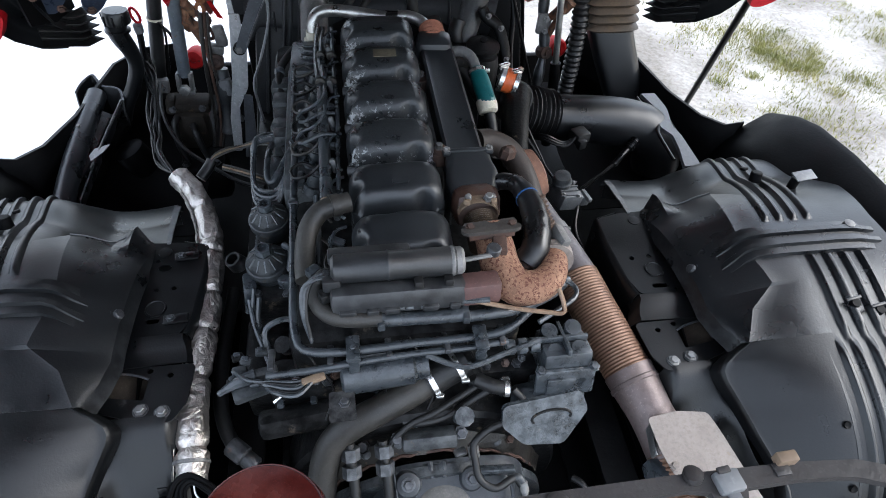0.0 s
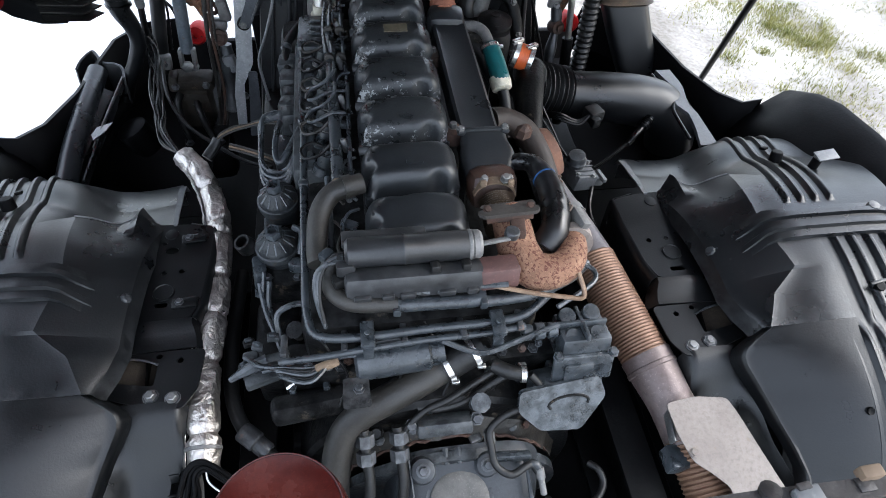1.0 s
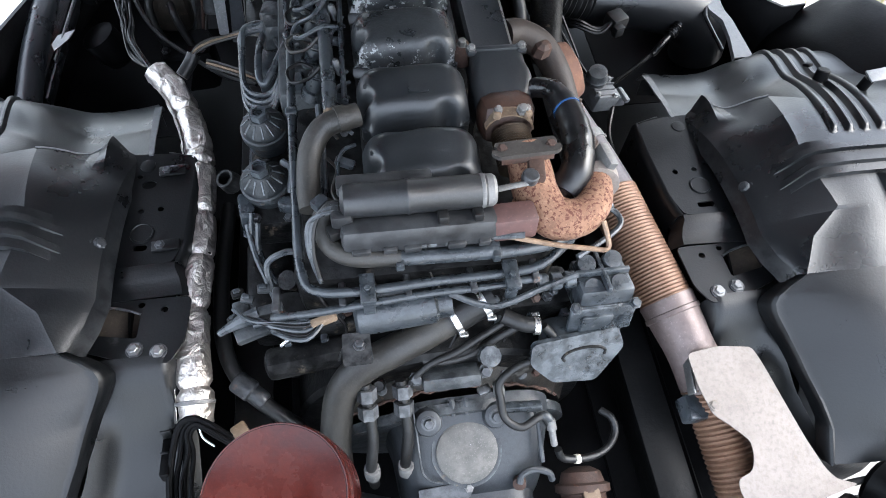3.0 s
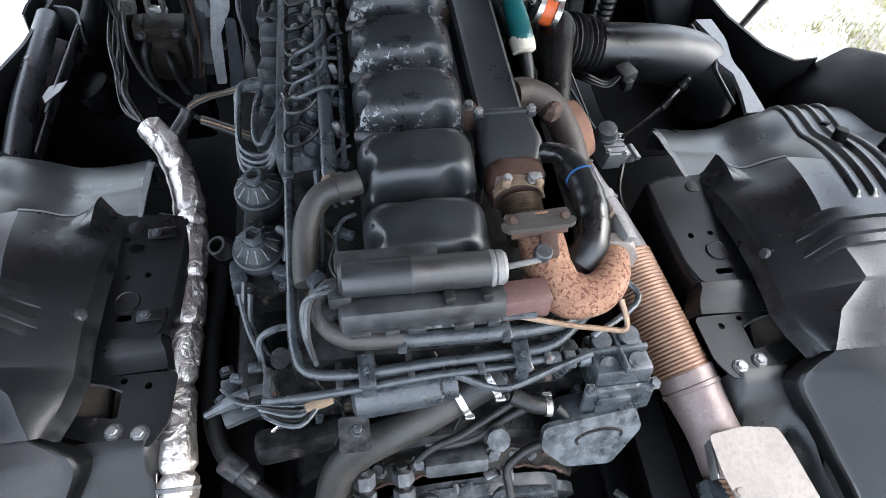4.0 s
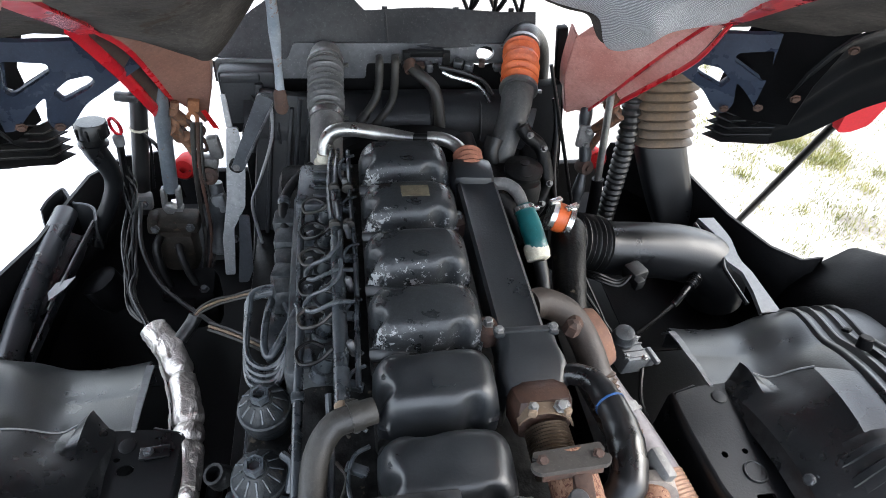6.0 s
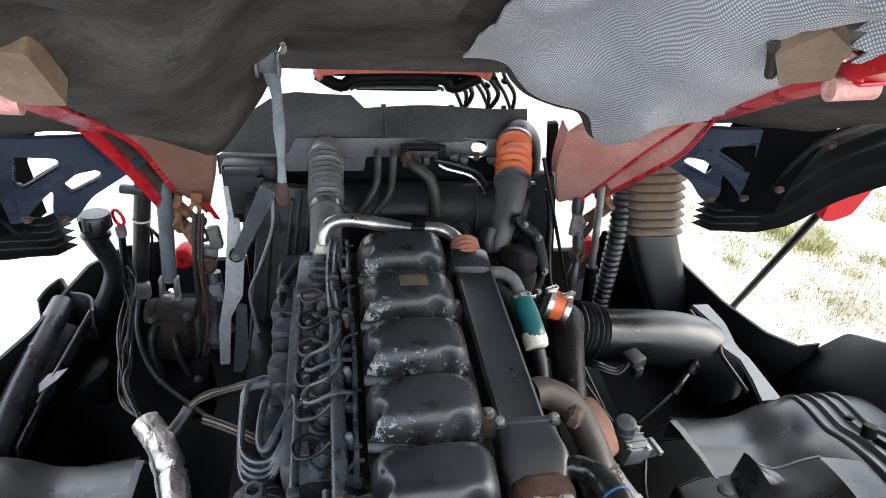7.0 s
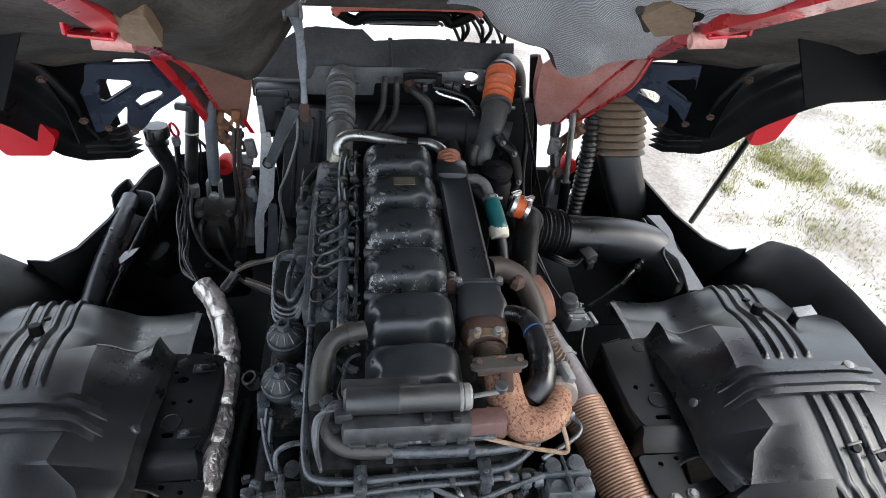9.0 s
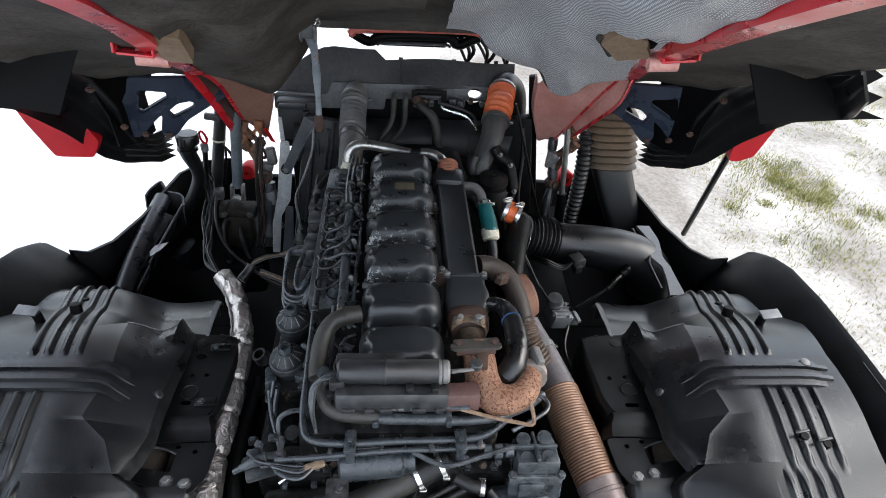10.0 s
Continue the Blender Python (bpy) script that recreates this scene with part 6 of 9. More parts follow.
    for x in (-0.035, 0.095):
        bolt(engine, (x, -0.37, 1.125), (0, -0.5, 0.8), 0.010, 0.012, DARK_STEEL)
    rnd = random.Random(21)
    for k in range(16):
        x = -0.30 + 0.038 * k
        y, z = -0.250 - 0.03 * rnd.random(), 1.205 + 0.02 * rnd.random()
        bolt(engine, (x, y, z), (rnd.uniform(-0.2, 0.2), -0.5, 0.9), rnd.uniform(0.0055, 0.008), 0.009, (DARK_STEEL, RUST, ENGINE)[k % 3], "casting_bolt")
    for k in range(5):
        x = -0.26 + 0.11 * k
        part("pipe_clip", box((0.012, 0.05, 0.012), (x, -0.263 - 0.004 * (k % 2), 1.288 + 0.004 * k), (-10, 0, rnd.uniform(-8, 8)), 0.003), DARK_STEEL, engine, "small pipe clip")
    for k in range(4):
        x = -0.20 + 0.10 * k
        part("thin_wire", tube([(x, -0.245, 1.30), (x + 0.02, -0.275, 1.275), (x + 0.05, -0.30, 1.225 - 0.01 * k), (x + 0.03, -0.335, 1.17)], 0.0028, 6, 5), WIRE, engine)
    part("breather", lathe([(0.022, 0), (0.018, 0.015), (0.014, 0.03), (0.02, 0.036)], aim((0.10, -0.345, 1.15), (0, -0.5, 0.8)), 10), ENGINE_DIRTY, engine)


make_rear_housing()

# ---- gearbox ----


def make_gearbox():
    g = thing("gearbox", "grey cast gearbox with round end cap, oily at its flange", "gearbox", (0.05, -0.6, 0.55))
    rows = []
    for y, x0, x1, top, d in ((-0.39, -0.105, 0.25, 1.052, 0.42), (-0.408, -0.10, 0.245, 1.05, 0.38), (-0.43, -0.092, 0.238, 1.04, 0.32), (-0.475, -0.086, 0.226, 1.01, 0.3), (-0.525, -0.08, 0.214, 0.978, 0.3), (-0.545, -0.07, 0.205, 0.962, 0.32), (-0.555, -0.01, 0.2, 0.94, 0.4), (-0.60, 0.02, 0.195, 0.928, 0.4), (-0.80, 0.02, 0.195, 0.90, 0.4), (-1.3, 0.02, 0.195, 0.88, 0.4)):
        row = []
        for k in range(25):
            a = math.pi * k / 24
            c, s = math.cos(a), math.sin(a)
            row.append(((x0 + x1) / 2 - (x1 - x0) / 2 * math.copysign(abs(c) ** (d + 0.1), c), y, top - 0.30 + 0.30 * abs(s) ** d))
        rows.append(row)
    part("housing", sheet(rows, 0.006), GEAR, g)
    # oily bell between engine and flange
    rows = [[(0.045 + r * math.cos(radians(a)), y + 0.004 * math.sin(a * 0.31), z + r * math.sin(radians(a))) for a in range(20, 161, 5)] for y, z, r in ((-0.31, 0.86, 0.285), (-0.34, 0.835, 0.272), (-0.372, 0.81, 0.258), (-0.376, 0.805, 0.256))]
    part("bell", sheet(rows, 0.006), surf("oil_soaked_casting", (0.008, 0.0075, 0.007), (0.03, 0.026, 0.021), 0.4, 0, 18, 0.35, 90, (0.07, 0.045, 0.028), 0.6, 22, spec=0.4, wear=0.5), g, "brown oil-soaked bell casting")
    part("flange", lathe([(0.238, -0.012), (0.256, -0.01), (0.256, 0.01), (0.240, 0.012)], aim((0.045, -0.388, 0.805), (0, 1, 0.1)), 48), ENGINE_DIRTY, g)
    rim = [(0.045 + 0.257 * math.cos(radians(a)), -0.374 - 0.003 * math.sin(a * 0.7), 0.805 + (0.257 + 0.0015 * math.sin(a * 0.23)) * math.sin(radians(a))) for a in range(30, 152, 4)]
    part("flange_rim", sweep(bmesh.new(), rim, 0.004, 7), RUST, g, "rusty oily flange rim")
    for k in range(7):
        a = radians(40 + 100 * k / 6)
        bolt(g, (0.045 + 0.246 * math.cos(a), -0.40, 0.805 + 0.246 * math.sin(a)), (0, -1, 0), 0.008, 0.008, DARK_STEEL, "flange_bolt")
    # seam on the face and the cast pads
    face = lambda x, y: (x, y, 1.0 + 0.655 * (y + 0.4905) + 0.007)
    part("seam", tube([face(x, y) for x, y in ((-0.045, -0.412), (-0.042, -0.45), (-0.04, -0.49), (-0.036, -0.515), (-0.02, -0.528), (0.0, -0.533))], 0.0024, 6, 4), ENGINE_DIRTY, g, "dark casting seam")
    cap_m = aim((0.052, -0.486, 1.004), (0, -0.46, 0.89))
    part("end_cap", lathe([(0.062, -0.01), (0.060, 0.004), (0.056, 0.0055), (0.03, 0.0065), (0.0, 0.0065)], cap_m, 40), surf("weathered_cap", (0.04, 0.038, 0.034), (0.095, 0.09, 0.082), 0.55, 0, 24, 0.15, 120, (0.4, 0.4, 0.39), 0.64, 16), g, "round weathered aluminium cap")
    part("cap_ring", lathe([(0.070, -0.02), (0.069, 0.0005), (0.063, 0.0005)], cap_m, 40), ENGINE_DIRTY, g)
    for x, y, r in ((-0.018, -0.432, 0.024), (0.113, -0.434, 0.022)):
        m = aim(face(x, y), (0, -0.46, 0.89))
        part("bolt_pad", lathe([(r + 0.006, -0.012), (r, 0.006), (r - 0.004, 0.008)], m, 18), GEAR, g)
        part("washer", lathe([(0.0145, 0.007), (0.0145, 0.010), (0.006, 0.0105)], m, 16), DARK_STEEL, g)
        bolt(g, m @ Vector((0, 0, 0.009)), (0, -0.46, 0.89), 0.0095, 0.012, DARK_STEEL)
    for x in (0.03, 0.056):
        part("rib", tube([(x, -0.398, 1.056), (x + 0.001, -0.412, 1.054), (x + 0.002, -0.424, 1.044)], lambda q: 0.0075 - 0.002 * q, 8, 3), GEAR, g, "cast nub")
    part("side_rib", tube([face(0.19, -0.42), face(0.196, -0.46), face(0.198, -0.52)], 0.005, 8, 3), GEAR, g)
    part("face_bar", box((0.075, 0.022, 0.016), face(0.168, -0.425), (-32, 0, -4), 0.006), ENGINE, g)
    for k in range(6):
        x = -0.17 + 0.07 * k
        part("boss", lathe([(0.012, -0.012), (0.011, 0.004), (0.008, 0.006)], aim((x, -0.352 - 0.006 * (k % 2), 1.085 - 0.3 * abs(x - 0.03)), (0, -0.4, 0.9)), 10), ENGINE_DIRTY, g)
        bolt(g, (x + 0.03, -0.356, 1.092 - 0.3 * abs(x)), (0, -0.4, 0.9), 0.007, 0.010, RUST if k % 2 else DARK_STEEL)
    part("sensor", lathe([(0.011, -0.012), (0.011, 0.008), (0.008, 0.011), (0.008, 0.02)], aim((-0.022, -0.338, 1.115), (0.7, -0.3, 0.6)), 6), DARK_STEEL, g, smooth=False)
    part("sensor_plug", lathe([(0.012, 0), (0.012, 0.022), (0.009, 0.026), (0.008, 0.045)], aim((-0.03, -0.335, 1.118), (0.9, -0.2, 0.3)), 12), ENGINE, g)
    part("valve", lathe([(0.014, -0.014), (0.015, 0.004), (0.011, 0.008), (0.010, 0.02)], aim((-0.105, -0.358, 1.085), (0, -0.5, 0.85)), 8), ENGINE_BLACK, g, smooth=False)
    part("clip", box((0.026, 0.018, 0.012), (0.092, -0.395, 1.088), (0, 0, 15), 0.004), GALVA, g, "bare metal clip")
    part("hose_nut", lathe([(0.0115, -0.014), (0.0115, 0.014)], aim((0.118, -0.401, 1.10), (0.1, -0.6, -0.8)), 6), GALVA, g, "bare metal hose nut", smooth=False)
    # hose fitting and the loop that leaves it
    part("fitting", lathe([(0.008, -0.006), (0.010, -0.004), (0.010, 0.016), (0.007, 0.018), (0.007, 0.05), (0.005, 0.052)], aim((0.214, -0.462, 1.055), (0.12, -0.72, -0.68)), 10), ALU_DULL, g, "bare alloy hose fitting")
    part("fitting_neck", tube([(0.188, -0.452, 1.062), (0.206, -0.452, 1.064), (0.216, -0.466, 1.052)], 0.0088, 10, 4), ENGINE_DIRTY, g)
    part("hose", tube([(0.228, -0.505, 1.01), (0.238, -0.518, 0.99), (0.268, -0.522, 0.978), (0.31, -0.518, 0.965), (0.345, -0.503, 0.96), (0.366, -0.476, 0.965), (0.362, -0.45, 0.975), (0.345, -0.43, 0.97)], 0.0078, 10, 5), RUBBER, g)
    part("tape", lathe([(0.0075, -0.006), (0.0095, -0.005), (0.0095, 0.005), (0.0075, 0.006)], aim((0.27, -0.522, 0.978), (1, 0.05, -0.3)), 12), TAPE, g, "pale tape wrap")
    e = part("stub", lathe([(0.011, -0.01), (0.013, -0.004), (0.013, 0.006), (0.006, 0.007)], aim((0.149, -0.55, 0.968), (-0.3, -0.6, 0.7)), 14), RUST, g)
    part("hose", tube([(0.148, -0.552, 0.975), (0.155, -0.538, 0.985), (0.18, -0.532, 0.985), (0.208, -0.54, 0.978), (0.215, -0.552, 0.965)], 0.0068, 8, 4), GEAR, e, "pale grey hose")
    # folded bracket and the cross tube under it
    b = part("bracket", plate([(0, 0), (0.108, 0.006), (0.101, -0.018), (0.0, -0.088)], 0.005, pose(-0.048, -0.538, 0.964, 19, 0, 0)), GEAR, g, "folded grey steel bracket")
    part("fold", tube([(0.053, -0.556, 0.957), (0.0, -0.59, 0.945), (-0.048, -0.621, 0.935)], 0.003, 6, 1), GEAR, b)
    bolt(b, (0.05, -0.545, 0.966), (0, -0.35, 0.93), 0.007, 0.008, ALU_DULL)
    part("cross_tube", tube([(-0.36, -0.47, 0.86), (-0.18, -0.535, 0.855), (0.02, -0.60, 0.85)], 0.032, 18, 3), SATIN, g, "black cross tube")
    # clutch servo beside it
    s = part("servo", lathe([(0.03, -0.15), (0.046, -0.14), (0.046, -0.012), (0.056, -0.008), (0.056, 0.006), (0.046, 0.010), (0.04, 0.03), (0.02, 0.04)], aim((0.288, -0.565, 0.905), (0.06, 1, 0.22)), 28), RUST, g, "brown rusty clutch servo")
    part("servo_tag", box((0.034, 0.024, 0.010), (0.290, -0.590, 0.951), (12, 0, 3), 0.003), TAN, s, "tan moulded tag")
    part("servo_strap", lathe([(0.046, -0.012), (0.049, -0.010), (0.049, 0.010), (0.046, 0.012)], aim((0.281, -0.665, 0.883), (0.06, 1, 0.22)), 28), GEAR, s)
    j = part("joint", tube([(0.10, -0.645, 0.935), (0.16, -0.640, 0.94), (0.225, -0.640, 0.935)], 0.026, 14, 4), RUST, g, "brown rusty clevis joint")
    part("clevis", box((0.03, 0.06, 0.045), (0.228, -0.645, 0.935), (0, 0, -12), 0.01), RUST_RED, j)
    part("joint_nut", lathe([(0.016, 0), (0.016, 0.016), (0.008, 0.018), (0.008, 0.028)], aim((0.10, -0.645, 0.938), (-1, -0.1, 0.2)), 6), ALU_DULL, j, "bare metal nut", smooth=False)
    part("collar", lathe([(0.045, -0.02), (0.048, -0.014), (0.048, 0.014), (0.03, 0.02)], aim((0.08, -0.66, 0.905), (0.3, -0.5, 0.8)), 24), GEAR, g)


make_gearbox()


def make_lines():
    """Hoses and couplings between gearbox and the fuel-side rail."""
    t = thing("brake_hose", "black hose with grey threaded couplings beside the gearbox", "hose", (-0.36, -0.3, 1.0))
    part("hose", tube([(-0.40, 0.10, 1.06), (-0.41, -0.1, 1.06), (-0.40, -0.24, 1.05), (-0.36, -0.32, 1.03), (-0.30, -0.37, 1.0), (-0.27, -0.39, 0.98)], 0.016, 12, 5), RUBBER, t)
    part("coupling", lathe([(0.018, -0.04), (0.022, -0.035), (0.022, 0.0), (0.018, 0.004), (0.018, 0.03), (0.015, 0.035)], aim((-0.352, -0.325, 1.03), (0.6, -0.5, -0.2)), 12), DARK_STEEL, t)
    u = thing("air_coupling", "black hose coupling with a tan fitting", "hose", (-0.36, -0.42, 0.98))
    part("body", tube([(-0.385, -0.40, 1.0), (-0.35, -0.43, 0.99), (-0.31, -0.46, 0.97)], 0.02, 12, 3), RUBBER, u)
    part("fitting", box((0.03, 0.025, 0.02), (-0.375, -0.395, 1.018), (0, 0, 30), 0.004), TAN, u, "tan plastic fitting")


make_lines()


def make_drum():
    t = thing("red_drum", "dark red glossy plastic drum with a flat round lid", "drum", (-0.262, -0.578, 1.0))
    m = aim((-0.262, -0.578, 1.300), (-0.05, -0.12, 1))
    body = lathe([(0.06, -0.15), (0.104, -0.145), (0.108, -0.135), (0.108, -0.035), (0.106, -0.012), (0.103, -0.006)], m, 56)
    part("wall", body, DRUM_EDGE, t, "red plastic side wall, brightened for light through it")
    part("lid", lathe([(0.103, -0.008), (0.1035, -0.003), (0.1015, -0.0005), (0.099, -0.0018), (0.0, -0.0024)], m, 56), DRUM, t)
    part("lid_edge", lathe([(0.1015, -0.0008), (0.1035, 0.0002), (0.1045, -0.0015), (0.1035, -0.004)], m, 56), DRUM_EDGE, t, "lid edge, brightened for light through it")
    nub = m @ Vector((0.003, 0.008, -0.0022))
    part("nub", lathe([(0.0095, 0), (0.0095, 0.0012), (0.0075, 0.0012), (0.0065, 0.0002), (0.002, 0.0002)], aim(nub, (-0.05, -0.12, 1)), 20), DRUM, t)
    part("sticker", sheet([[m @ Vector((r * math.cos(radians(a)), r * math.sin(radians(a)), z)) for a in range(-38, 15, 6)] for r, z in ((0.1085, -0.045), (0.1085, -0.012))], 0.0008), surf("pale_label", (0.6, 0.63, 0.68), (0.75, 0.77, 0.8), 0.4, 0, 20, 0.0), t, "blue and white sticker")
    part("sticker_band", sheet([[m @ Vector((0.1094 * math.cos(radians(a)), 0.1094 * math.sin(radians(a)), z)) for a in range(-40, 13, 6)] for z in (-0.036, -0.018)], 0.0008), BLUE, t, "blue band")
    part("stand", tube([(-0.27, -0.585, 1.16), (-0.29, -0.60, 1.08), (-0.355, -0.62, 0.99)], 0.03, 12, 4), FRAME_STEEL, t)


make_drum()

# ---- exhaust ----


def make_exhaust():
    t = thing("exhaust_pipe", "heat-tinted steel exhaust pipe with a rusty flexible section", "exhaust pipe", (0.5, -0.2, 0.9))
    part("front_pipe", tube([(0.372, 0.20, 1.19), (0.392, 0.15, 1.172), (0.414, 0.08, 1.160), (0.430, 0.02, 1.150), (0.438, -0.02, 1.146)], lambda q: 0.040 + 0.012 * q, 24, 6), PIPE_GREY, t)
    part("flexible_section", corrugated([(0.436, -0.012, 1.147), (0.466, -0.14, 1.124), (0.498, -0.262, 1.10)], 0.055, 0.0076, 0.0016, 28, 6), FLEX, t, "rusty orange ribbed flexible section")
    part("rear_pipe", tube([(0.497, -0.256, 1.101), (0.512, -0.31, 1.088), (0.532, -0.37, 1.066), (0.548, -0.43, 1.04)], lambda q: 0.057 - 0.007 * min(1, q * 2), 24, 4), PIPE_TINT, t)
    part("band", lathe([(0.055, -0.006), (0.0575, -0.004), (0.0575, 0.004), (0.055, 0.006)], aim((0.505, -0.285, 1.094), (0.25, -0.94, -0.22)), 28), PIPE_TINT, t, "pressed pipe band")
    part("flexible_section", corrugated([(0.546, -0.425, 1.042), (0.565, -0.56, 1.005), (0.585, -0.72, 0.965)], 0.050, 0.010, 0.004, 24, 6), FLEX, t, "rusty ribbed flexible section")
    clamp(t, (0.404, 0.115, 1.166), (0.35, -0.9, -0.18), 0.045, ALU_DULL, 0.020, "dull metal clamp")
    h = thing("heat_shield", "beige bent sheet-metal heat shield over the exhaust pipe", "heat shield", (0.65, -0.5, 1.0))
    outline = [(0.487, -0.385), (0.553, -0.378), (0.620, -0.386), (0.634, -0.42), (0.658, -0.493), (0.682, -0.565), (0.702, -0.612), (0.72, -0.634), (0.765, -0.648), (0.66, -0.668), (0.57, -0.696), (0.548, -0.682), (0.532, -0.63), (0.533, -0.612), (0.562, -0.602), (0.571, -0.58), (0.572, -0.553), (0.540, -0.52), (0.512, -0.497), (0.497, -0.45)]
    rim = rounded(outline, 0.010, 3)
    bm = plate(rim, 0.0025, Matrix())
    bmesh.ops.subdivide_edges(bm, edges=bm.edges, cuts=2, use_grid_fill=True)
    for v in bm.verts:
        v.co.z += 1.128 + 0.255 * (v.co.y + 0.39) - 0.6 * (v.co.x - 0.56 + 0.35 * (v.co.y + 0.4)) ** 2 + 0.002 * noise.noise(v.co * 14)
    part("panel", bm, SHIELD, h)
    bolt(h, (0.519, -0.482, 1.104), (0, 0, 1), 0.0085, 0.004, SHIELD, "rivet")
    part("bracket", box((0.045, 0.05, 0.04), (0.503, -0.47, 1.045), (0, 10, 0), 0.006), ENGINE, h)
    part("edge_strip", box((0.006, 0.07, 0.02), (0.494, -0.42, 1.095), (0, 20, -10), 0.002), GALVA, h, "bright folded edge")


make_exhaust()

# ---- foil-wrapped hose and wiring ----


def make_foil_hose():
    t = thing("foil_hose", "hose wrapped in crumpled silver foil with black ties", "hose", (-0.45, 0.0, 1.0))
    path = smooth_path([(-0.552, 0.425, 1.162), (-0.513, 0.375, 1.155), (-0.478, 0.30, 1.15), (-0.451, 0.215, 1.15), (-0.440, 0.13, 1.145), (-0.436, 0.05, 1.14), (-0.437, -0.05, 1.13), (-0.443, -0.16, 1.12), (-0.447, -0.25, 1.11), (-0.441, -0.335, 1.095), (-0.440, -0.39, 1.075)], 16)
    ties = (0.17, 0.315, 0.36, 0.50, 0.615, 0.745, 0.925)
    bm = bmesh.new()
    fine = []
    for a, b in zip(path, path[1:]):
        fine += [a, a.lerp(b, 0.5)]
    fine.append(path[-1])

    def r(q):
        d = min(abs(q - k) for k in ties)
        return 0.0285 - 0.0075 * max(0, 1 - d / 0.016) ** 1.5 + 0.0015 * math.sin(23 * q) + (0.003 if q > 0.76 else 0)

    sweep(bm, fine, r, 28)
    for v in bm.verts:
        p = v.co
        n = noise.noise((p.x * 60, p.y * 16, p.z * 60)) * 0.004 + (1 - 2 * abs(noise.noise((p.x * 90 + p.y * 25, p.y * 30, p.z * 90)))) * 0.0022
        v.co += Vector((n, 0.2 * n, n))
    part("wrap", bm, FOIL, t)
    seam = [(q + Vector((-0.024 - r(k / len(fine)) * 0.2, 0, 0.017)), q + Vector((-0.036 + 0.004 * noise.noise(q * 40), 0.004, 0.006 + 0.004 * noise.noise(q * 55)))) for k, q in enumerate(fine) if k > 14]
    part("seam", sheet([[a for a, b in seam], [b for a, b in seam]], 0.0015), FOIL, t, "folded foil seam")
    for q in ties[:-1]:
        k = int(q * (len(fine) - 1))
        part("tie", lathe([(0.020, -0.002), (0.0255, -0.0018), (0.0255, 0.0018), (0.020, 0.002)], aim(fine[k], fine[k + 1] - fine[k]), 20), WIRE, t, "black cable tie")
        part("tie_end", box((0.009, 0.003, 0.002), fine[k] + Vector((0.025, 0, 0.004)), (0, 20, 40), 0.0004), WIRE, t)
    part("band", lathe([(0.033, -0.004), (0.036, -0.003), (0.036, 0.003), (0.033, 0.004)], aim(path[-12], (0, -1, -0.3)), 20), ALU_DULL, t, "metal band")
    w = thing("wiring_harness", "bundle of thin black cables feeding the foil-wrapped hose", "cables", (-0.62, 0.7, 1.0))
    rnd = random.Random(2)
    for k in range(9):
        o = lambda e=0.017: rnd.uniform(-e, e)
        part("cable", tube([(-0.72 + o(), 0.95 + o(), 1.22), (-0.70 + o(), 0.92 + o(), 1.17), (-0.672 + o(), 0.76 + o(), 1.16 + o()), (-0.645 + o(), 0.62 + o(), 1.15 + o()), (-0.615 + o(), 0.52 + o(), 1.155 + o()), (-0.558 + o(0.008), 0.43, 1.162 + o(0.008))], rnd.uniform(0.0028, 0.004), 7, 5), WIRE, w)
    part("long_cable", tube([(-0.66, 0.85, 1.18), (-0.63, 0.70, 1.17), (-0.57, 0.58, 1.15), (-0.48, 0.50, 1.13), (-0.40, 0.44, 1.12), (-0.33, 0.40, 1.13)], 0.0055, 8, 6), WIRE, w)
    c = thing("cable_loop", "loop of black cables below the foil-wrapped hose", "cables", (-0.45, -0.5, 0.95))
    for k, (r, dx) in enumerate(((0.0062, 0.0), (0.005, 0.012), (0.0055, 0.02), (0.004, 0.027), (0.0045, 0.034))):
        z = 1.108 - 0.006 * (k % 3)
        part("cable", tube([(-0.375 + 0.2 * dx, -0.425 - 0.004 * k, z - 0.02), (-0.41 + 0.3 * dx, -0.402 - 0.005 * k, z), (-0.438 + 0.3 * dx, -0.390 - 0.4 * dx, z + 0.004), (-0.461 + 0.5 * dx, -0.399 - 0.5 * dx, z - 0.004), (-0.474 + dx, -0.435 - 0.3 * dx, z - 0.02), (-0.478 + dx * (1 - 0.3 * (k % 2)), -0.50, z - 0.03), (-0.468 + 0.8 * dx, -0.57, z - 0.045), (-0.447 + 0.7 * dx, -0.66, z - 0.07)], r, 8, 5), PLASTIC_DULL, c)
    p = part("holder", box((0.016, 0.085, 0.022), (-0.488, -0.44, 1.072), (-16, 0, 4), 0.003), PLASTIC_DULL, c, "black cable holder")
    for y in (-0.405, -0.44, -0.475):
        part("holder_tab", box((0.018, 0.004, 0.024), (-0.488, y, 1.074 + 0.29 * (y + 0.44)), (-16, 0, 4), 0.001), PLASTIC, p)
    part("pale_wire", tube([(-0.432, -0.395, 1.09), (-0.428, -0.415, 1.075), (-0.41, -0.43, 1.06)], 0.0022, 6, 4), STEEL, c, "thin bare wire")


make_foil_hose()

# ---- intake side ----


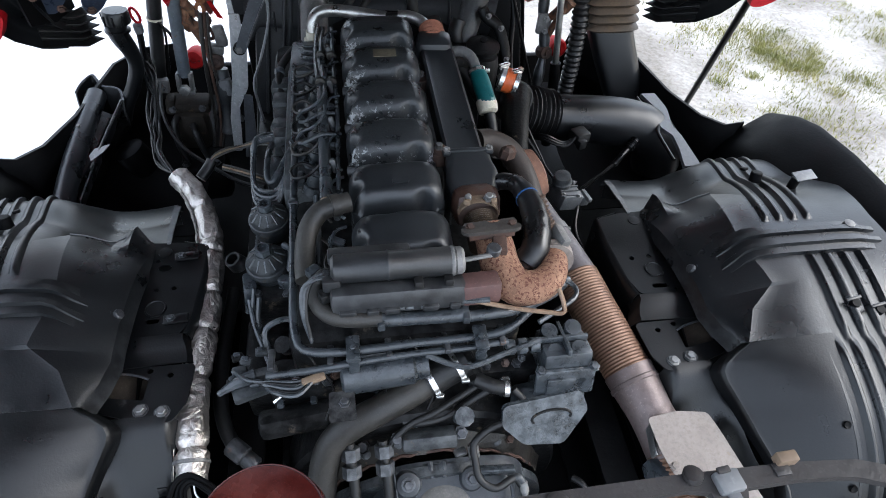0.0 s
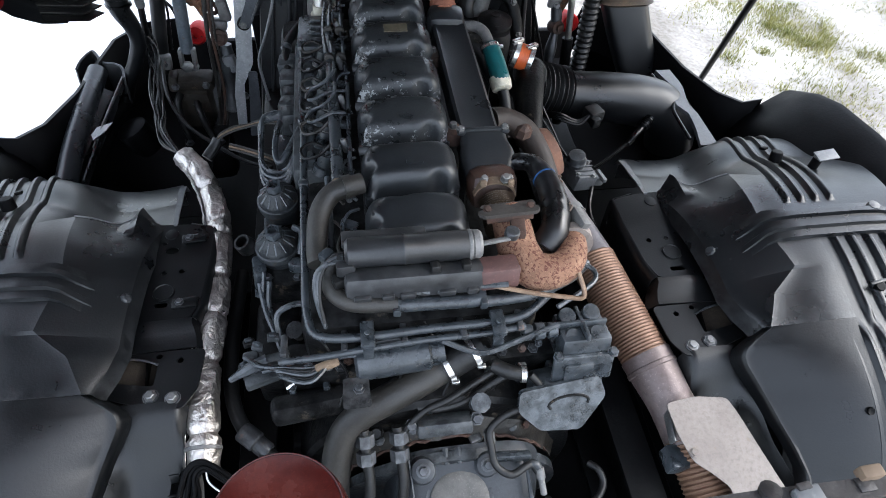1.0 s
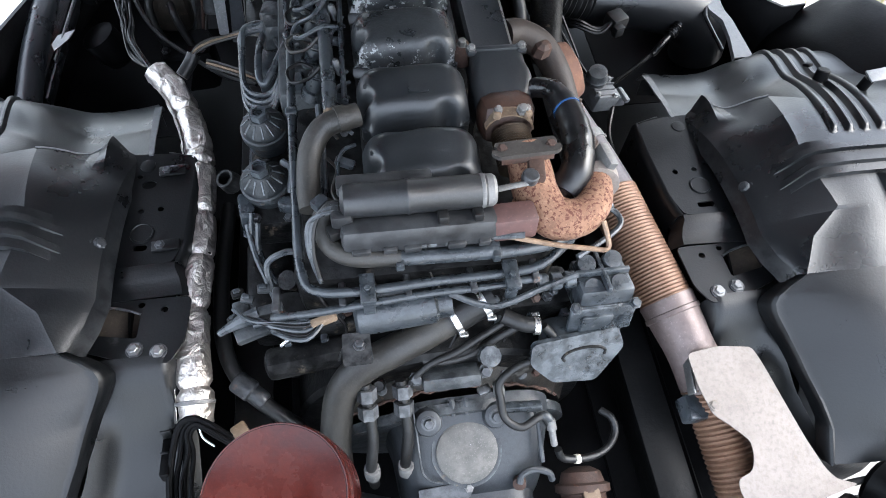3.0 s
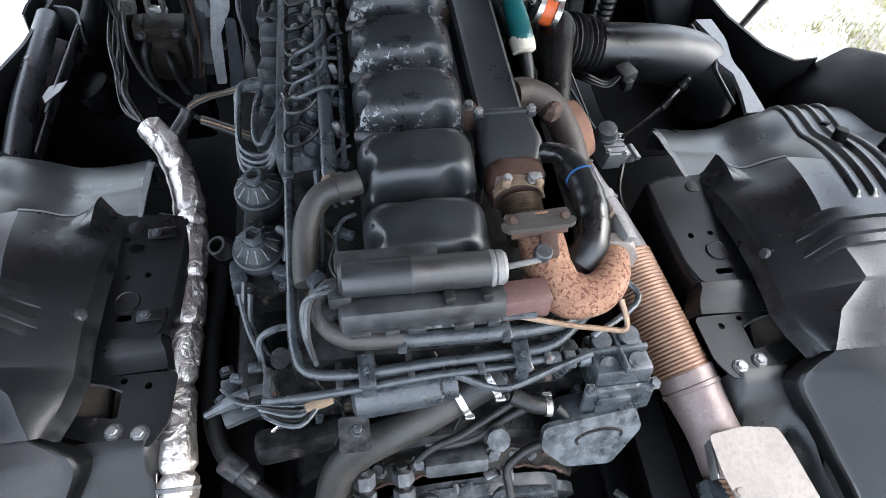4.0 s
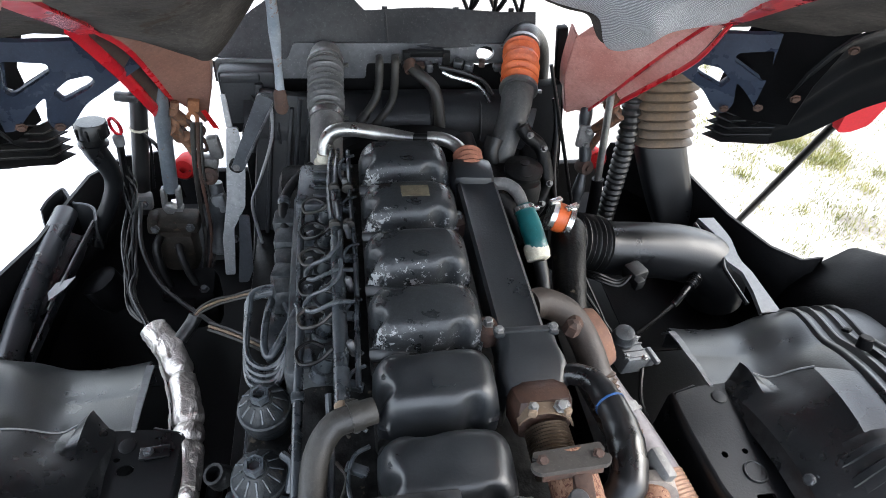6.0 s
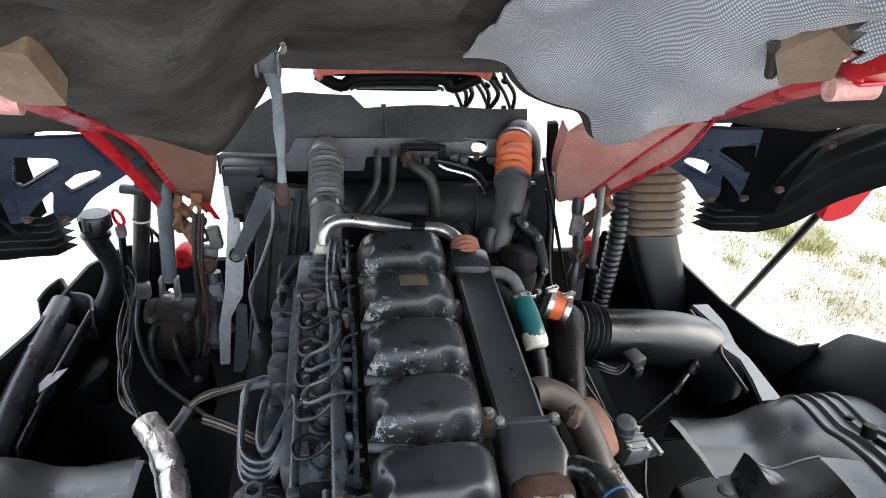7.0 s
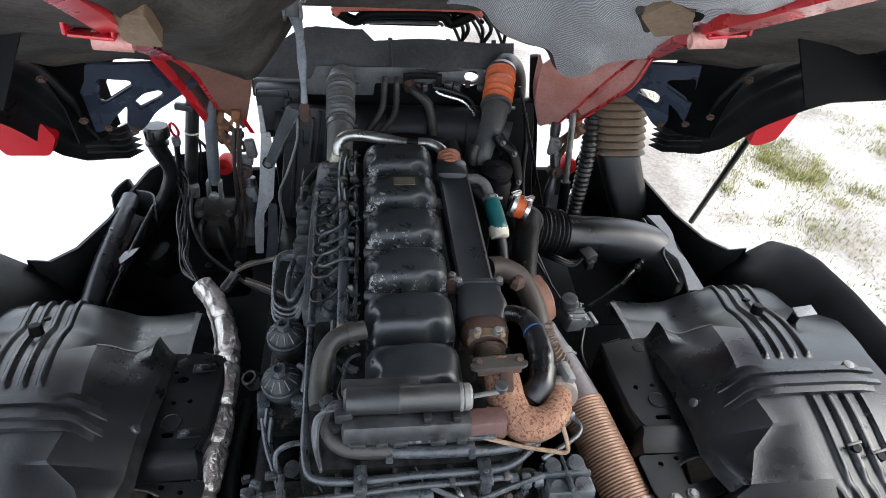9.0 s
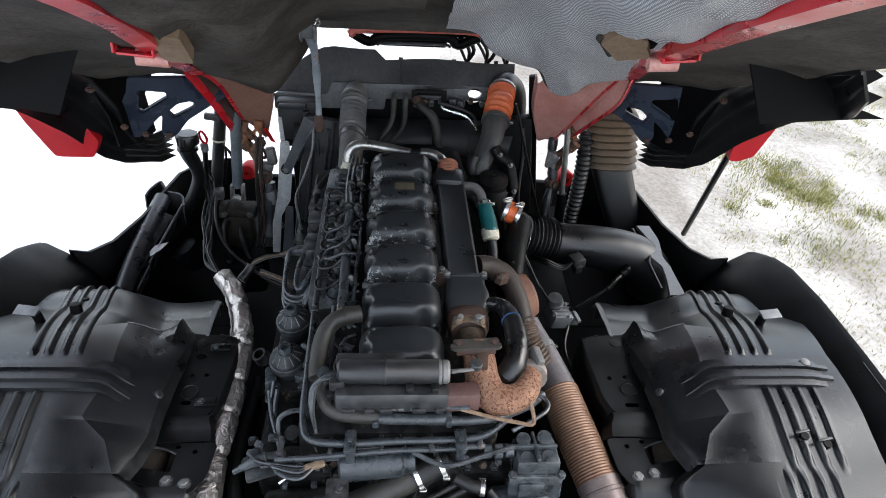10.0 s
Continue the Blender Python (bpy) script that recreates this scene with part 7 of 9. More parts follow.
def make_intake():
    t = thing("air_intake_pipe", "large smooth black plastic air intake pipe with a ribbed bellows", "intake pipe", (0.65, 0.66, 0.95))
    part("bellows", corrugated([(0.418, 0.655, 1.167), (0.48, 0.662, 1.148), (0.548, 0.668, 1.128)], 0.083, 0.0165, 0.011, 32, 8), RUBBER, t, "black ribbed rubber bellows")
    part("pipe", tube([(0.535, 0.667, 1.128), (0.60, 0.668, 1.115), (0.70, 0.670, 1.102), (0.80, 0.668, 1.085), (0.88, 0.66, 1.06), (0.94, 0.65, 1.0), (0.96, 0.645, 0.92)], lambda q: 0.072 + 0.009 * min(1, q * 2), 30, 8), DUCT, t)
    clamp(t, (0.43, 0.655, 1.164), (1, 0.1, -0.2), 0.072, STEEL, 0.014)
    part("inlet", tube([(0.43, 0.655, 1.184), (0.40, 0.63, 1.21), (0.385, 0.56, 1.27), (0.383, 0.52, 1.305)], lambda q: 0.060 - 0.012 * q, 22, 5), DUSTY_HOSE, t)
    p = part("sensor", box((0.05, 0.05, 0.04), (0.615, 0.555, 1.13), (0, 0, 20), 0.008), RUBBER, t)
    part("sensor_plug", box((0.028, 0.02, 0.03), (0.612, 0.52, 1.125), (0, 0, 20), 0.004), PLASTIC, p)
    for k in range(3):
        part("wire", tube([(0.60, 0.54, 1.14), (0.56, 0.52 + 0.01 * k, 1.12), (0.5, 0.54, 1.13 + 0.01 * k), (0.46, 0.6, 1.11)], 0.004, 6, 5), WIRE, t)
    part("boot", tube([(0.735, 0.515, 1.04), (0.745, 0.52, 1.045), (0.76, 0.53, 1.06), (0.80, 0.562, 1.072), (0.82, 0.58, 1.078)], lambda q: 0.010 + (0.006 + 0.002 * math.sin(q * 90)) * (q > 0.62), 10, 10), WIRE, t, "black ribbed rubber boot")
    part("rod", tube([(0.62, 0.455, 1.0), (0.68, 0.485, 1.02), (0.738, 0.517, 1.042)], 0.006, 8, 3), WIRE, t)
    # bracket strip from the arch to the front
    b = thing("support_bracket", "flat grey steel bracket with a cranked edge beside the intake pipe", "bracket", (0.92, 0.6, 1.0))
    part("strip", sheet([[(x0, y, z - 0.012), (x0 + 0.002, y, z), (x1, y, z)] for x0, x1, y, z in ((0.893, 0.944, 0.77, 1.125), (0.914, 0.954, 0.70, 1.123), (0.917, 0.954, 0.675, 1.122), (0.898, 0.943, 0.612, 1.12), (0.898, 0.941, 0.59, 1.12), (0.922, 0.952, 0.548, 1.118), (0.918, 0.956, 0.48, 1.115), (0.906, 0.962, 0.41, 1.11))], 0.004), surf("grey_bracket", (0.085, 0.09, 0.095), (0.13, 0.135, 0.14), 0.5, 0.2, 12, 0.15), b)
    part("rod", tube([(0.868, 0.74, 1.13), (0.875, 0.70, 1.128), (0.905, 0.665, 1.12), (0.912, 0.645, 1.118), (0.892, 0.59, 1.112), (0.885, 0.56, 1.11), (0.893, 0.45, 1.10)], 0.006, 8, 3), PLASTIC, b)
    # upright duct with its bellows
    d = thing("air_duct", "upright black plastic air duct with a dusty brown rubber bellows", "air duct", (0.9, 0.95, 0.8))

    def ring(c, w, l, k=24, lean=0.0):
        return [(c[0] + w * math.copysign(abs(math.cos(2 * math.pi * i / k)) ** 0.45, math.cos(2 * math.pi * i / k)), c[1] + l * math.copysign(abs(math.sin(2 * math.pi * i / k)) ** 0.45, math.sin(2 * math.pi * i / k)), c[2] + lean * math.sin(2 * math.pi * i / k)) for i in range(k)]

    rows = [ring((0.955 - 0.13 * q ** 0.8, 0.90 + 0.10 * q, 0.95 + 0.30 * q), 0.074 + 0.006 * q, 0.052) for q in np.linspace(0, 1, 10)]
    part("duct", sheet(rows, 0.003, True), DUCT, d)
    part("lip", sheet([ring((0.95, 0.905, 1.0), 0.082, 0.06), ring((0.947, 0.907, 1.02), 0.082, 0.06)], 0.004, True), PLASTIC, d)
    rows = []
    for k in range(65):
        q = k / 64
        w = 0.086 + 0.011 * (1 - 4 * abs((q * 8) % 1 - 0.5))
        rows.append(ring((0.826 - 0.045 * q, 1.0 + 0.02 * q, 1.245 + 0.235 * q), w, w * 0.62))
    part("bellows", sheet(rows, 0.003, True), surf("dusty_brown_rubber", (0.014, 0.012, 0.010), (0.075, 0.047, 0.025), 0.8, 0, 6, 0.3, 70), d, "dusty brown rubber bellows")
    # shock absorber and ribbed hose inboard
    s = thing("cab_damper", "slim black cab damper with a shiny rod", "damper", (0.65, 1.0, 0.8))
    part("rod", tube([(0.618, 0.97, 1.42), (0.65, 0.95, 1.05)], 0.011, 12, 1), BARE, s, "shiny bare rod")
    part("tube", tube([(0.642, 0.955, 1.14), (0.66, 0.93, 0.80)], 0.019, 14, 1), PLASTIC_DULL, s)
    c = thing("ribbed_hose", "black ribbed cable conduit standing beside the damper", "hose", (0.7, 0.98, 0.8))
    part("hose", corrugated([(0.70, 1.0, 1.40), (0.705, 0.97, 1.25), (0.70, 0.95, 1.0), (0.69, 0.93, 0.85)], 0.030, 0.02, 0.006, 18, 8), RUBBER, c)
    j = thing("lower_link", "dirty cast steering link with a rusty joint", "steering link", (0.58, 1.0, 0.8))
    part("arm", tube([(0.60, 1.07, 1.36), (0.595, 1.04, 1.27), (0.605, 1.0, 1.18), (0.59, 0.96, 1.08), (0.58, 0.93, 0.98)], lambda q: 0.013 + 0.007 * math.sin(q * 11) ** 2, 12, 5), DARK_STEEL, j)
    part("joint", lathe([(0.022, -0.02), (0.027, 0), (0.022, 0.02), (0.010, 0.022), (0.010, 0.03)], aim((0.605, 0.995, 1.16), (0.3, -1, 0.3)), 18), RUST, j, "rusty joint")
    part("yoke", box((0.05, 0.022, 0.07), (0.598, 1.025, 1.25), (-12, 6, 0), 0.007), ALU_DULL, j, "bare metal yoke")
    for z in (1.23, 1.275):
        bolt(j, (0.60, 1.008, z), (0, -1, 0.2), 0.008, 0.01, GALVA)


make_intake()

# ---- front end: radiator, hoses, flap ----


def make_front():
    r = thing("radiator", "black radiator and charge cooler pack with a rounded top tank", "radiator", (CX, 1.05, 0.6))
    TANK = surf("dusty_tank_plastic", (0.012, 0.013, 0.015), (0.028, 0.0295, 0.032), 0.45, 0, 8, 0.15, 160, spec=0.3, dust=0.2)
    part("core", box((0.86, 0.10, 0.62), (CX - 0.02, 1.06, 0.98), bevel=0.01), PLASTIC_DULL, r)
    part("top_tank", tube([(-0.39, 1.07, 1.285), (0.30, 1.07, 1.29), (0.42, 1.06, 1.28)], 0.085, 28, 3), TANK, r)
    for x in (-0.30, -0.16, -0.02, 0.12, 0.26):
        part("tank_rib", tube([(x, 0.984, 1.27), (x, 0.988, 1.315), (x, 1.02, 1.358), (x, 1.08, 1.372)], 0.004, 6, 4), TANK, r)
    beam = Matrix(((1, 0, 0, 0), (0, 0.25, -1, 1.13), (0, 1, 0.25, 1.44), (0, 0, 0, 1)))
    part("upper_beam", plate(rounded([(-0.46, -0.04), (-0.06, -0.04), (-0.055, 0.0), (0.42, 0.0), (0.42, 0.052), (-0.25, 0.052), (-0.27, 0.01), (-0.46, 0.01)], 0.008), 0.02, beam, [oval(0.280, 0.027, 0.026, 0.019)]), surf("scuffed_grey_steel", (0.048, 0.05, 0.054), (0.095, 0.098, 0.103), 0.5, 0.2, 12, 0.2, 60, (0.2, 0.2, 0.2), 0.62, 20), r, "scuffed grey cross plate")
    part("backing_panel", plate([(-0.46, -0.20), (0.44, -0.20), (0.44, 0.04), (-0.27, 0.04), (-0.28, 0.0), (-0.46, 0.0)], 0.006, beam @ Matrix.Translation((0, 0, -0.03)), [oval(0.280, 0.008, 0.036, 0.024)]), PLASTIC_DULL, r)
    part("bent_hose", tube([(-0.022, 1.075, 1.478), (-0.024, 1.04, 1.474), (-0.027, 1.03, 1.42), (-0.038, 1.015, 1.385), (-0.07, 0.99, 1.345)], 0.011, 12, 5), DUSTY_HOSE, r, "grey bent hose")
    part("hose_end", tube([(-0.064, 0.995, 1.352), (-0.085, 0.98, 1.33)], 0.0135, 12, 1), RUBBER, r)
    part("bent_hose", tube([(0.020, 1.075, 1.478), (0.018, 1.04, 1.474), (0.015, 1.03, 1.40), (0.004, 1.02, 1.365), (-0.022, 1.005, 1.335), (-0.055, 0.985, 1.305)], 0.011, 12, 5), DUSTY_HOSE, r, "grey bent hose")
    part("bent_hose", tube([(0.060, 1.06, 1.462), (0.085, 1.03, 1.45), (0.122, 1.01, 1.42), (0.138, 0.99, 1.36), (0.140, 0.97, 1.28), (0.138, 0.955, 1.20)], 0.0165, 14, 5), DUSTY_HOSE, r, "grey bent hose")
    part("elbow", tube([(0.058, 1.07, 1.468), (0.064, 1.045, 1.455)], 0.019, 12, 1), RUST, r, "rusty hose end")
    part("thin_pipe", tube([(0.150, 1.05, 1.448), (0.175, 1.04, 1.440), (0.235, 1.035, 1.424), (0.265, 1.03, 1.402), (0.285, 1.02, 1.372)], 0.0055, 8, 5), STEEL, r, "bare metal pipe")
    part("thin_pipe", tube([(0.14, 1.055, 1.462), (0.20, 1.045, 1.452), (0.26, 1.04, 1.43), (0.292, 1.03, 1.39)], 0.006, 8, 5), RUBBER, r)
    bm = box((0.10, 0.02, 0.018), (0.105, 1.075, 1.492), (0, 0, 0), 0.003)
    block(bm, (0.02, 0.02, 0.05), (0.05, 1.07, 1.475), (0, 0, 0), 0.003)
    block(bm, (0.02, 0.02, 0.05), (0.16, 1.07, 1.475), (0, 0, 0), 0.003)
    part("hose_bracket", bm, FRAME_STEEL, r)
    part("side_post", box((0.03, 0.03, 0.55), (0.53, 1.12, 1.28), (0, -8, 0), 0.006), PLASTIC_DULL, r)
    rnd = random.Random(9)
    for k in range(9):
        x = 0.05 + 0.036 * k + rnd.uniform(-0.01, 0.01)
        part("beam_fitting", box((rnd.uniform(0.014, 0.03), 0.03, rnd.uniform(0.012, 0.03)), (x, 1.07, 1.452 + rnd.uniform(-0.012, 0.02)), (0, 0, rnd.uniform(-20, 20)), 0.004), RUST if k in (1, 6) else DARK_STEEL, r)
    # left side plates of the radiator mount
    LIGHT = surf("weathered_light_steel", (0.21, 0.217, 0.225), (0.34, 0.34, 0.34), 0.5, 0.1, 10, 0.2, 60, (0.1, 0.07, 0.05), 0.62, 18)
    STAY = surf("blue_grey_stay", (0.026, 0.030, 0.036), (0.05, 0.056, 0.064), 0.45, 0, 10, 0.15, 90, (0.1, 0.09, 0.08), 0.66, 20)
    up = Matrix(((1, 0, 0, 0), (0, 0.10, -1, 0.77), (0, 1, 0.10, 0), (0, 0, 0, 1)))  # standing plates: x across, y up
    part("side_plate", plate([(-0.421, 1.46), (-0.409, 1.46), (-0.404, 1.375), (-0.419, 1.375)], 0.006, up), LIGHT, r, "light weathered steel side plate")
    part("side_plate", plate(rounded([(-0.420, 1.372), (-0.391, 1.372), (-0.388, 1.255), (-0.404, 1.135), (-0.443, 1.065), (-0.462, 0.90), (-0.49, 0.90), (-0.479, 1.03), (-0.449, 1.16)], 0.006), 0.006, up), LIGHT, r, "light weathered steel side plate")
    part("side_plate", plate(rounded([(-0.420, 1.12), (-0.393, 1.118), (-0.405, 0.93), (-0.424, 0.885), (-0.453, 0.885), (-0.435, 1.0)], 0.008), 0.006, up @ Matrix.Translation((0, 0, 0.02))), STAY, r, "grey steel side plate")
    part("edge_strip", tube([(-0.300, 0.885, 1.443), (-0.308, 0.885, 1.353), (-0.352, 0.885, 1.226), (-0.384, 0.885, 1.147), (-0.382, 0.885, 1.06), (-0.372, 0.885, 0.96)], 0.0055, 8, 4, flat=0.5), LIGHT, r, "bright steel edge strip")
    part("stay", plate(rounded([(-0.328, 1.475), (-0.288, 1.455), (-0.388, 1.262), (-0.420, 1.268)], 0.012), 0.008, up @ Matrix.Translation((0, 0, 0.025))), STAY, r, "dark diagonal stay")
    part("stay_edge", tube([(-0.290, 0.868, 1.462), (-0.392, 0.868, 1.268)], 0.003, 6, 1), DARK_STEEL, r)
    part("pivot_bush", lathe([(0.019, 0), (0.019, 0.014), (0.012, 0.016)], aim((-0.405, 0.884, 1.274), (0, -1, 0.1)), 22), FRAME_STEEL, r)
    bolt(r, (-0.405, 0.870, 1.2755), (0, -1, 0.1), 0.010, 0.006, ALU_DULL, "pivot_bolt", "dull pivot bolt")
    for x, y, z in ((-0.452, 0.89, 1.01), (-0.425, 0.88, 0.99)):
        bolt(r, (x, y, z), (0, -1, 0.1), 0.010, 0.010, DARK_STEEL)
    p = part("side_shroud", box((0.17, 0.04, 0.56), (-0.300, 0.985, 1.13), (-8, 8, 0), 0.012), TANK, r)
    for k in range(3):
        part("shroud_rib", box((0.012, 0.02, 0.5), (-0.345 + 0.05 * k, 0.960, 1.13), (-8, 8, 0), 0.004), TANK, p)
    part("shroud_edge", tube([(-0.232, 0.94, 1.43), (-0.25, 0.93, 1.30), (-0.275, 0.92, 1.12), (-0.30, 0.90, 0.90)], 0.006, 8, 3), TANK, r)
    bm = box((0.15, 0.06, 0.16), (-0.375, 1.08, 1.37), bevel=0.012)
    block(bm, (0.10, 0.02, 0.02), (-0.39, 1.045, 1.435), (0, 0, 0), 0.004)
    block(bm, (0.02, 0.02, 0.12), (-0.345, 1.045, 1.36), (0, 0, 0), 0.004)
    part("side_frame", bm, TANK, r)
    part("side_frame", box((0.12, 0.06, 0.5), (0.46, 1.02, 1.17), (-8, -6, 0), 0.012), PLASTIC_DULL, r)
    # charge-air hoses
    h = thing("charge_air_hose", "grey ribbed charge-air hose with a rusty lower clamp", "hose", (-0.17, 0.9, 1.3))
    part("hose", corrugated([(-0.166, 1.035, 1.475), (-0.167, 0.97, 1.45), (-0.167, 0.89, 1.42)], 0.048, 0.0185, 0.018, 28, 10), surf("grey_ribbed_rubber", (0.06, 0.06, 0.061), (0.12, 0.12, 0.121), 0.42, 0, 14, 0.2), h)
    part("top_pipe", tube([(-0.166, 1.03, 1.472), (-0.166, 1.07, 1.475), (-0.166, 1.12, 1.46)], 0.043, 22, 4), ALU_DULL, h, "bare metal pipe end")
    part("lower_pipe", tube([(-0.167, 0.90, 1.423), (-0.168, 0.83, 1.395), (-0.17, 0.74, 1.33)], 0.04, 20, 4), ALU_DULL, h)
    clamp(h, (-0.167, 0.875, 1.413), (0, -1, -0.35), 0.042, GALVA, 0.016)
    clamp(h, (-0.166, 1.04, 1.474), (0, -1, -0.1), 0.047, GALVA, 0.012)
    o = thing("orange_hose", "orange ribbed silicone charge-air hose on a grey metal pipe", "hose", (0.34, 0.9, 1.3))
    part("hose", corrugated([(0.380, 1.11, 1.49), (0.365, 1.04, 1.475), (0.343, 0.955, 1.445)], 0.053, 0.0245, 0.017, 28, 10), ORANGE, o)
    part("pipe", tube([(0.343, 0.955, 1.446), (0.325, 0.90, 1.41), (0.30, 0.855, 1.365), (0.285, 0.825, 1.33), (0.275, 0.81, 1.30)], lambda q: 0.044 - 0.013 * q, 24, 6), surf("grey_cast_pipe", (0.045, 0.045, 0.045), (0.085, 0.085, 0.083), 0.55, 0.3, 14, 0.25), o, "grey cast pipe")
    part("lower_hose", tube([(0.262, 0.83, 1.375), (0.25, 0.81, 1.34), (0.275, 0.80, 1.295), (0.346, 0.79, 1.25), (0.41, 0.77, 1.215)], 0.023, 14, 5), RUBBER, o)
    part("top_elbow", tube([(0.380, 1.105, 1.488), (0.40, 1.15, 1.50), (0.44, 1.18, 1.45), (0.455, 1.18, 1.35)], 0.046, 20, 5), RUBBER, o)
    for p, d in (((0.343, 0.955, 1.446), (-0.2, -1, -0.4)), ((0.381, 1.112, 1.49), (0.2, 1, 0.2))):
        clamp(o, p, d, 0.05, GALVA, 0.012)
    # rubber flap above the radiator
    f = thing("rubber_flap", "dark rubber air flap hanging above the radiator", "flap", (0.07, 1.18, 1.4))
    rows = []
    for k in range(25):
        q = k / 24
        x = -0.47 + 0.90 * q
        top = 1.56 if x > -0.06 else 1.60 - 0.0 * x
        if x < -0.25:
            top = 1.60 - 0.16 * ((-0.25 - x) / 0.22) ** 1.6
        bot = 1.487 if x > -0.1 else 1.45 - 0.015 * math.sin(q * 12)
        row = [(x, 1.20 - 0.07 * j / 6 + 0.012 * math.sin(x * 14 + j * 0.4), top + (bot - top) * j / 6) for j in range(7)]
        rows.append(row)
    FLAP = surf("grey_rubber_flap", (0.022, 0.0225, 0.024), (0.05, 0.051, 0.053), 0.7, 0, 7, 0.25, 60, spec=0.3)
    part("sheet", sheet(rows, 0.006), FLAP, f)
    for x in (0.0, 0.20, 0.36):
        part("rib", tube([(x, 1.192, 1.555), (x + 0.002, 1.172, 1.53), (x + 0.004, 1.135, 1.492)], 0.004, 6, 3), FLAP, f)
        part("tooth", box((0.016, 0.006, 0.012), (x, 1.20, 1.563), bevel=0.002), FLAP, f)
    part("curled_end", sheet([[(-0.47 + 0.03 * k, 1.13 - 0.02 * k + 0.03 * math.sin(k), 1.445 - 0.018 * k - 0.03 * j) for j in range(3)] for k in range(5)], 0.005), FLAP, f)


make_front()


def make_fuel_corner():
    """Filler neck, tilt cylinder and tubes in the corner by the fuel side."""
    b = thing("tubular_bar", "black steel bar with an open channel and a drawn edge highlight", "bar", (-0.88, 0.7, 0.95))
    part("tube", tube([(-0.900, 0.44, 1.035), (-0.895, 0.62, 1.075), (-0.884, 0.915, 1.105)], 0.030, 22, 3), SATIN, b)
    part("channel", sheet([[(x - 0.07, y, z - 0.035), (x - 0.045, y, z - 0.05), (x - 0.012, y, z - 0.045), (x - 0.002, y, z - 0.02), (x, y, z)] for x, y, z in ((-0.850, 0.47, 1.06), (-0.832, 0.62, 1.085), (-0.815, 0.74, 1.10), (-0.796, 0.86, 1.118))], 0.005), SATIN, b)
    # pale metal bead that stands for the highlight on the channel's edge
    part("bright_edge", tube([(-0.838, 0.58, 1.080), (-0.815, 0.74, 1.102), (-0.796, 0.86, 1.120)], 0.0028, 6, 3), GALVA, b, "highlight drawn as a bright bead")
    part("tab", plate([(0, 0), (0.016, 0.045), (0.020, 0.085), (-0.012, 0.055), (-0.014, 0.02)], 0.003, pose(-0.838, 0.60, 1.088, 0, 6, -12)), GALVA, b, "bare metal tab")
    bolt(b, (-0.893, 0.735, 1.116), (0, 0, 1), 0.006, 0.006, ALU_DULL, "rivet", "bright rivet")
    lip = smooth_path([(-0.945, 0.915, 1.115), (-0.93, 0.945, 1.13), (-0.905, 0.985, 1.135), (-0.885, 0.965, 1.13), (-0.865, 0.935, 1.125), (-0.83, 0.925, 1.125), (-0.803, 0.905, 1.123), (-0.788, 0.86, 1.118)], 5)
    part("end_lip", sheet([[p + Vector((0, 0.0, 0)) for p in lip], [p + Vector((0, -0.012, -0.03)) for p in lip], [p + Vector((0, -0.02, -0.085)) for p in lip]], 0.006), PLASTIC, b)
    part("lip_edge", tube(lip, 0.0028, 6, 1), DARK_STEEL, b)
    n = thing("filler_neck", "black curved filler neck with a screw cap", "filler neck", (-0.76, 0.9, 1.0))
    part("neck", tube([(-0.748, 0.905, 1.350), (-0.745, 0.90, 1.315), (-0.729, 0.90, 1.262), (-0.730, 0.90, 1.207), (-0.758, 0.895, 1.141), (-0.792, 0.89, 1.085), (-0.82, 0.885, 1.02)], lambda q: 0.031 - 0.009 * min(1, q * 3), 22, 6), PLASTIC, n)
    cap = part("cap", lathe([(0.030, 0), (0.037, 0.003), (0.0375, 0.034), (0.034, 0.040), (0.012, 0.041)], aim((-0.742, 0.910, 1.348), (0.05, 0.12, 1)), 24), PLASTIC, n)
    for k in range(8):
        a = 2 * math.pi * k / 8
        part("cap_grip", box((0.007, 0.007, 0.03), (-0.742 + 0.037 * math.cos(a), 0.912 + 0.037 * math.sin(a), 1.368), (0, 0, math.degrees(a)), 0.002), PLASTIC, cap)
    part("collar", lathe([(0.030, 0), (0.036, 0.002), (0.036, 0.008), (0.030, 0.011)], aim((-0.746, 0.904, 1.326), (0.05, 0.1, 1)), 22), PLASTIC, n)
    d = thing("dipstick", "dipstick tube with a red ring handle", "dipstick", (-0.70, 0.95, 1.0))
    part("tube", tube([(-0.702, 0.948, 1.30), (-0.712, 0.94, 1.2), (-0.725, 0.92, 1.05)], 0.010, 8, 3), WIRE, d)
    ring = [(-0.700 + 0.011 * math.cos(a) - 0.004 * math.sin(a), 0.95, 1.352 + 0.024 * math.sin(a)) for a in np.linspace(0, 2 * math.pi, 17)]
    part("ring", sweep(bmesh.new(), ring, 0.0045, 6), RED, d, "red ring handle")
    part("knob", lathe([(0.013, 0), (0.014, 0.012), (0.014, 0.026), (0.009, 0.03)], aim((-0.701, 0.948, 1.298), (0, 0, 1)), 12), CONNECTOR, d, "grey knob")
    c = thing("tilt_cylinder", "grey steel cab tilt cylinder rod in a dirty casting", "hydraulic cylinder", (-0.6, 0.93, 0.8))
    part("rod", tube([(-0.577, 1.0, 1.52), (-0.612, 0.962, 1.135)], 0.020, 18, 1), surf("blue_grey_steel", (0.085, 0.10, 0.115), (0.14, 0.155, 0.17), 0.4, 0.3, 12, 0.15, 90, (0.10, 0.06, 0.035), 0.64, 26), c)
    bm = box((0.012, 0.03, 0.06), (-0.634, 0.955, 1.118), (-8, 4, 0), 0.003)
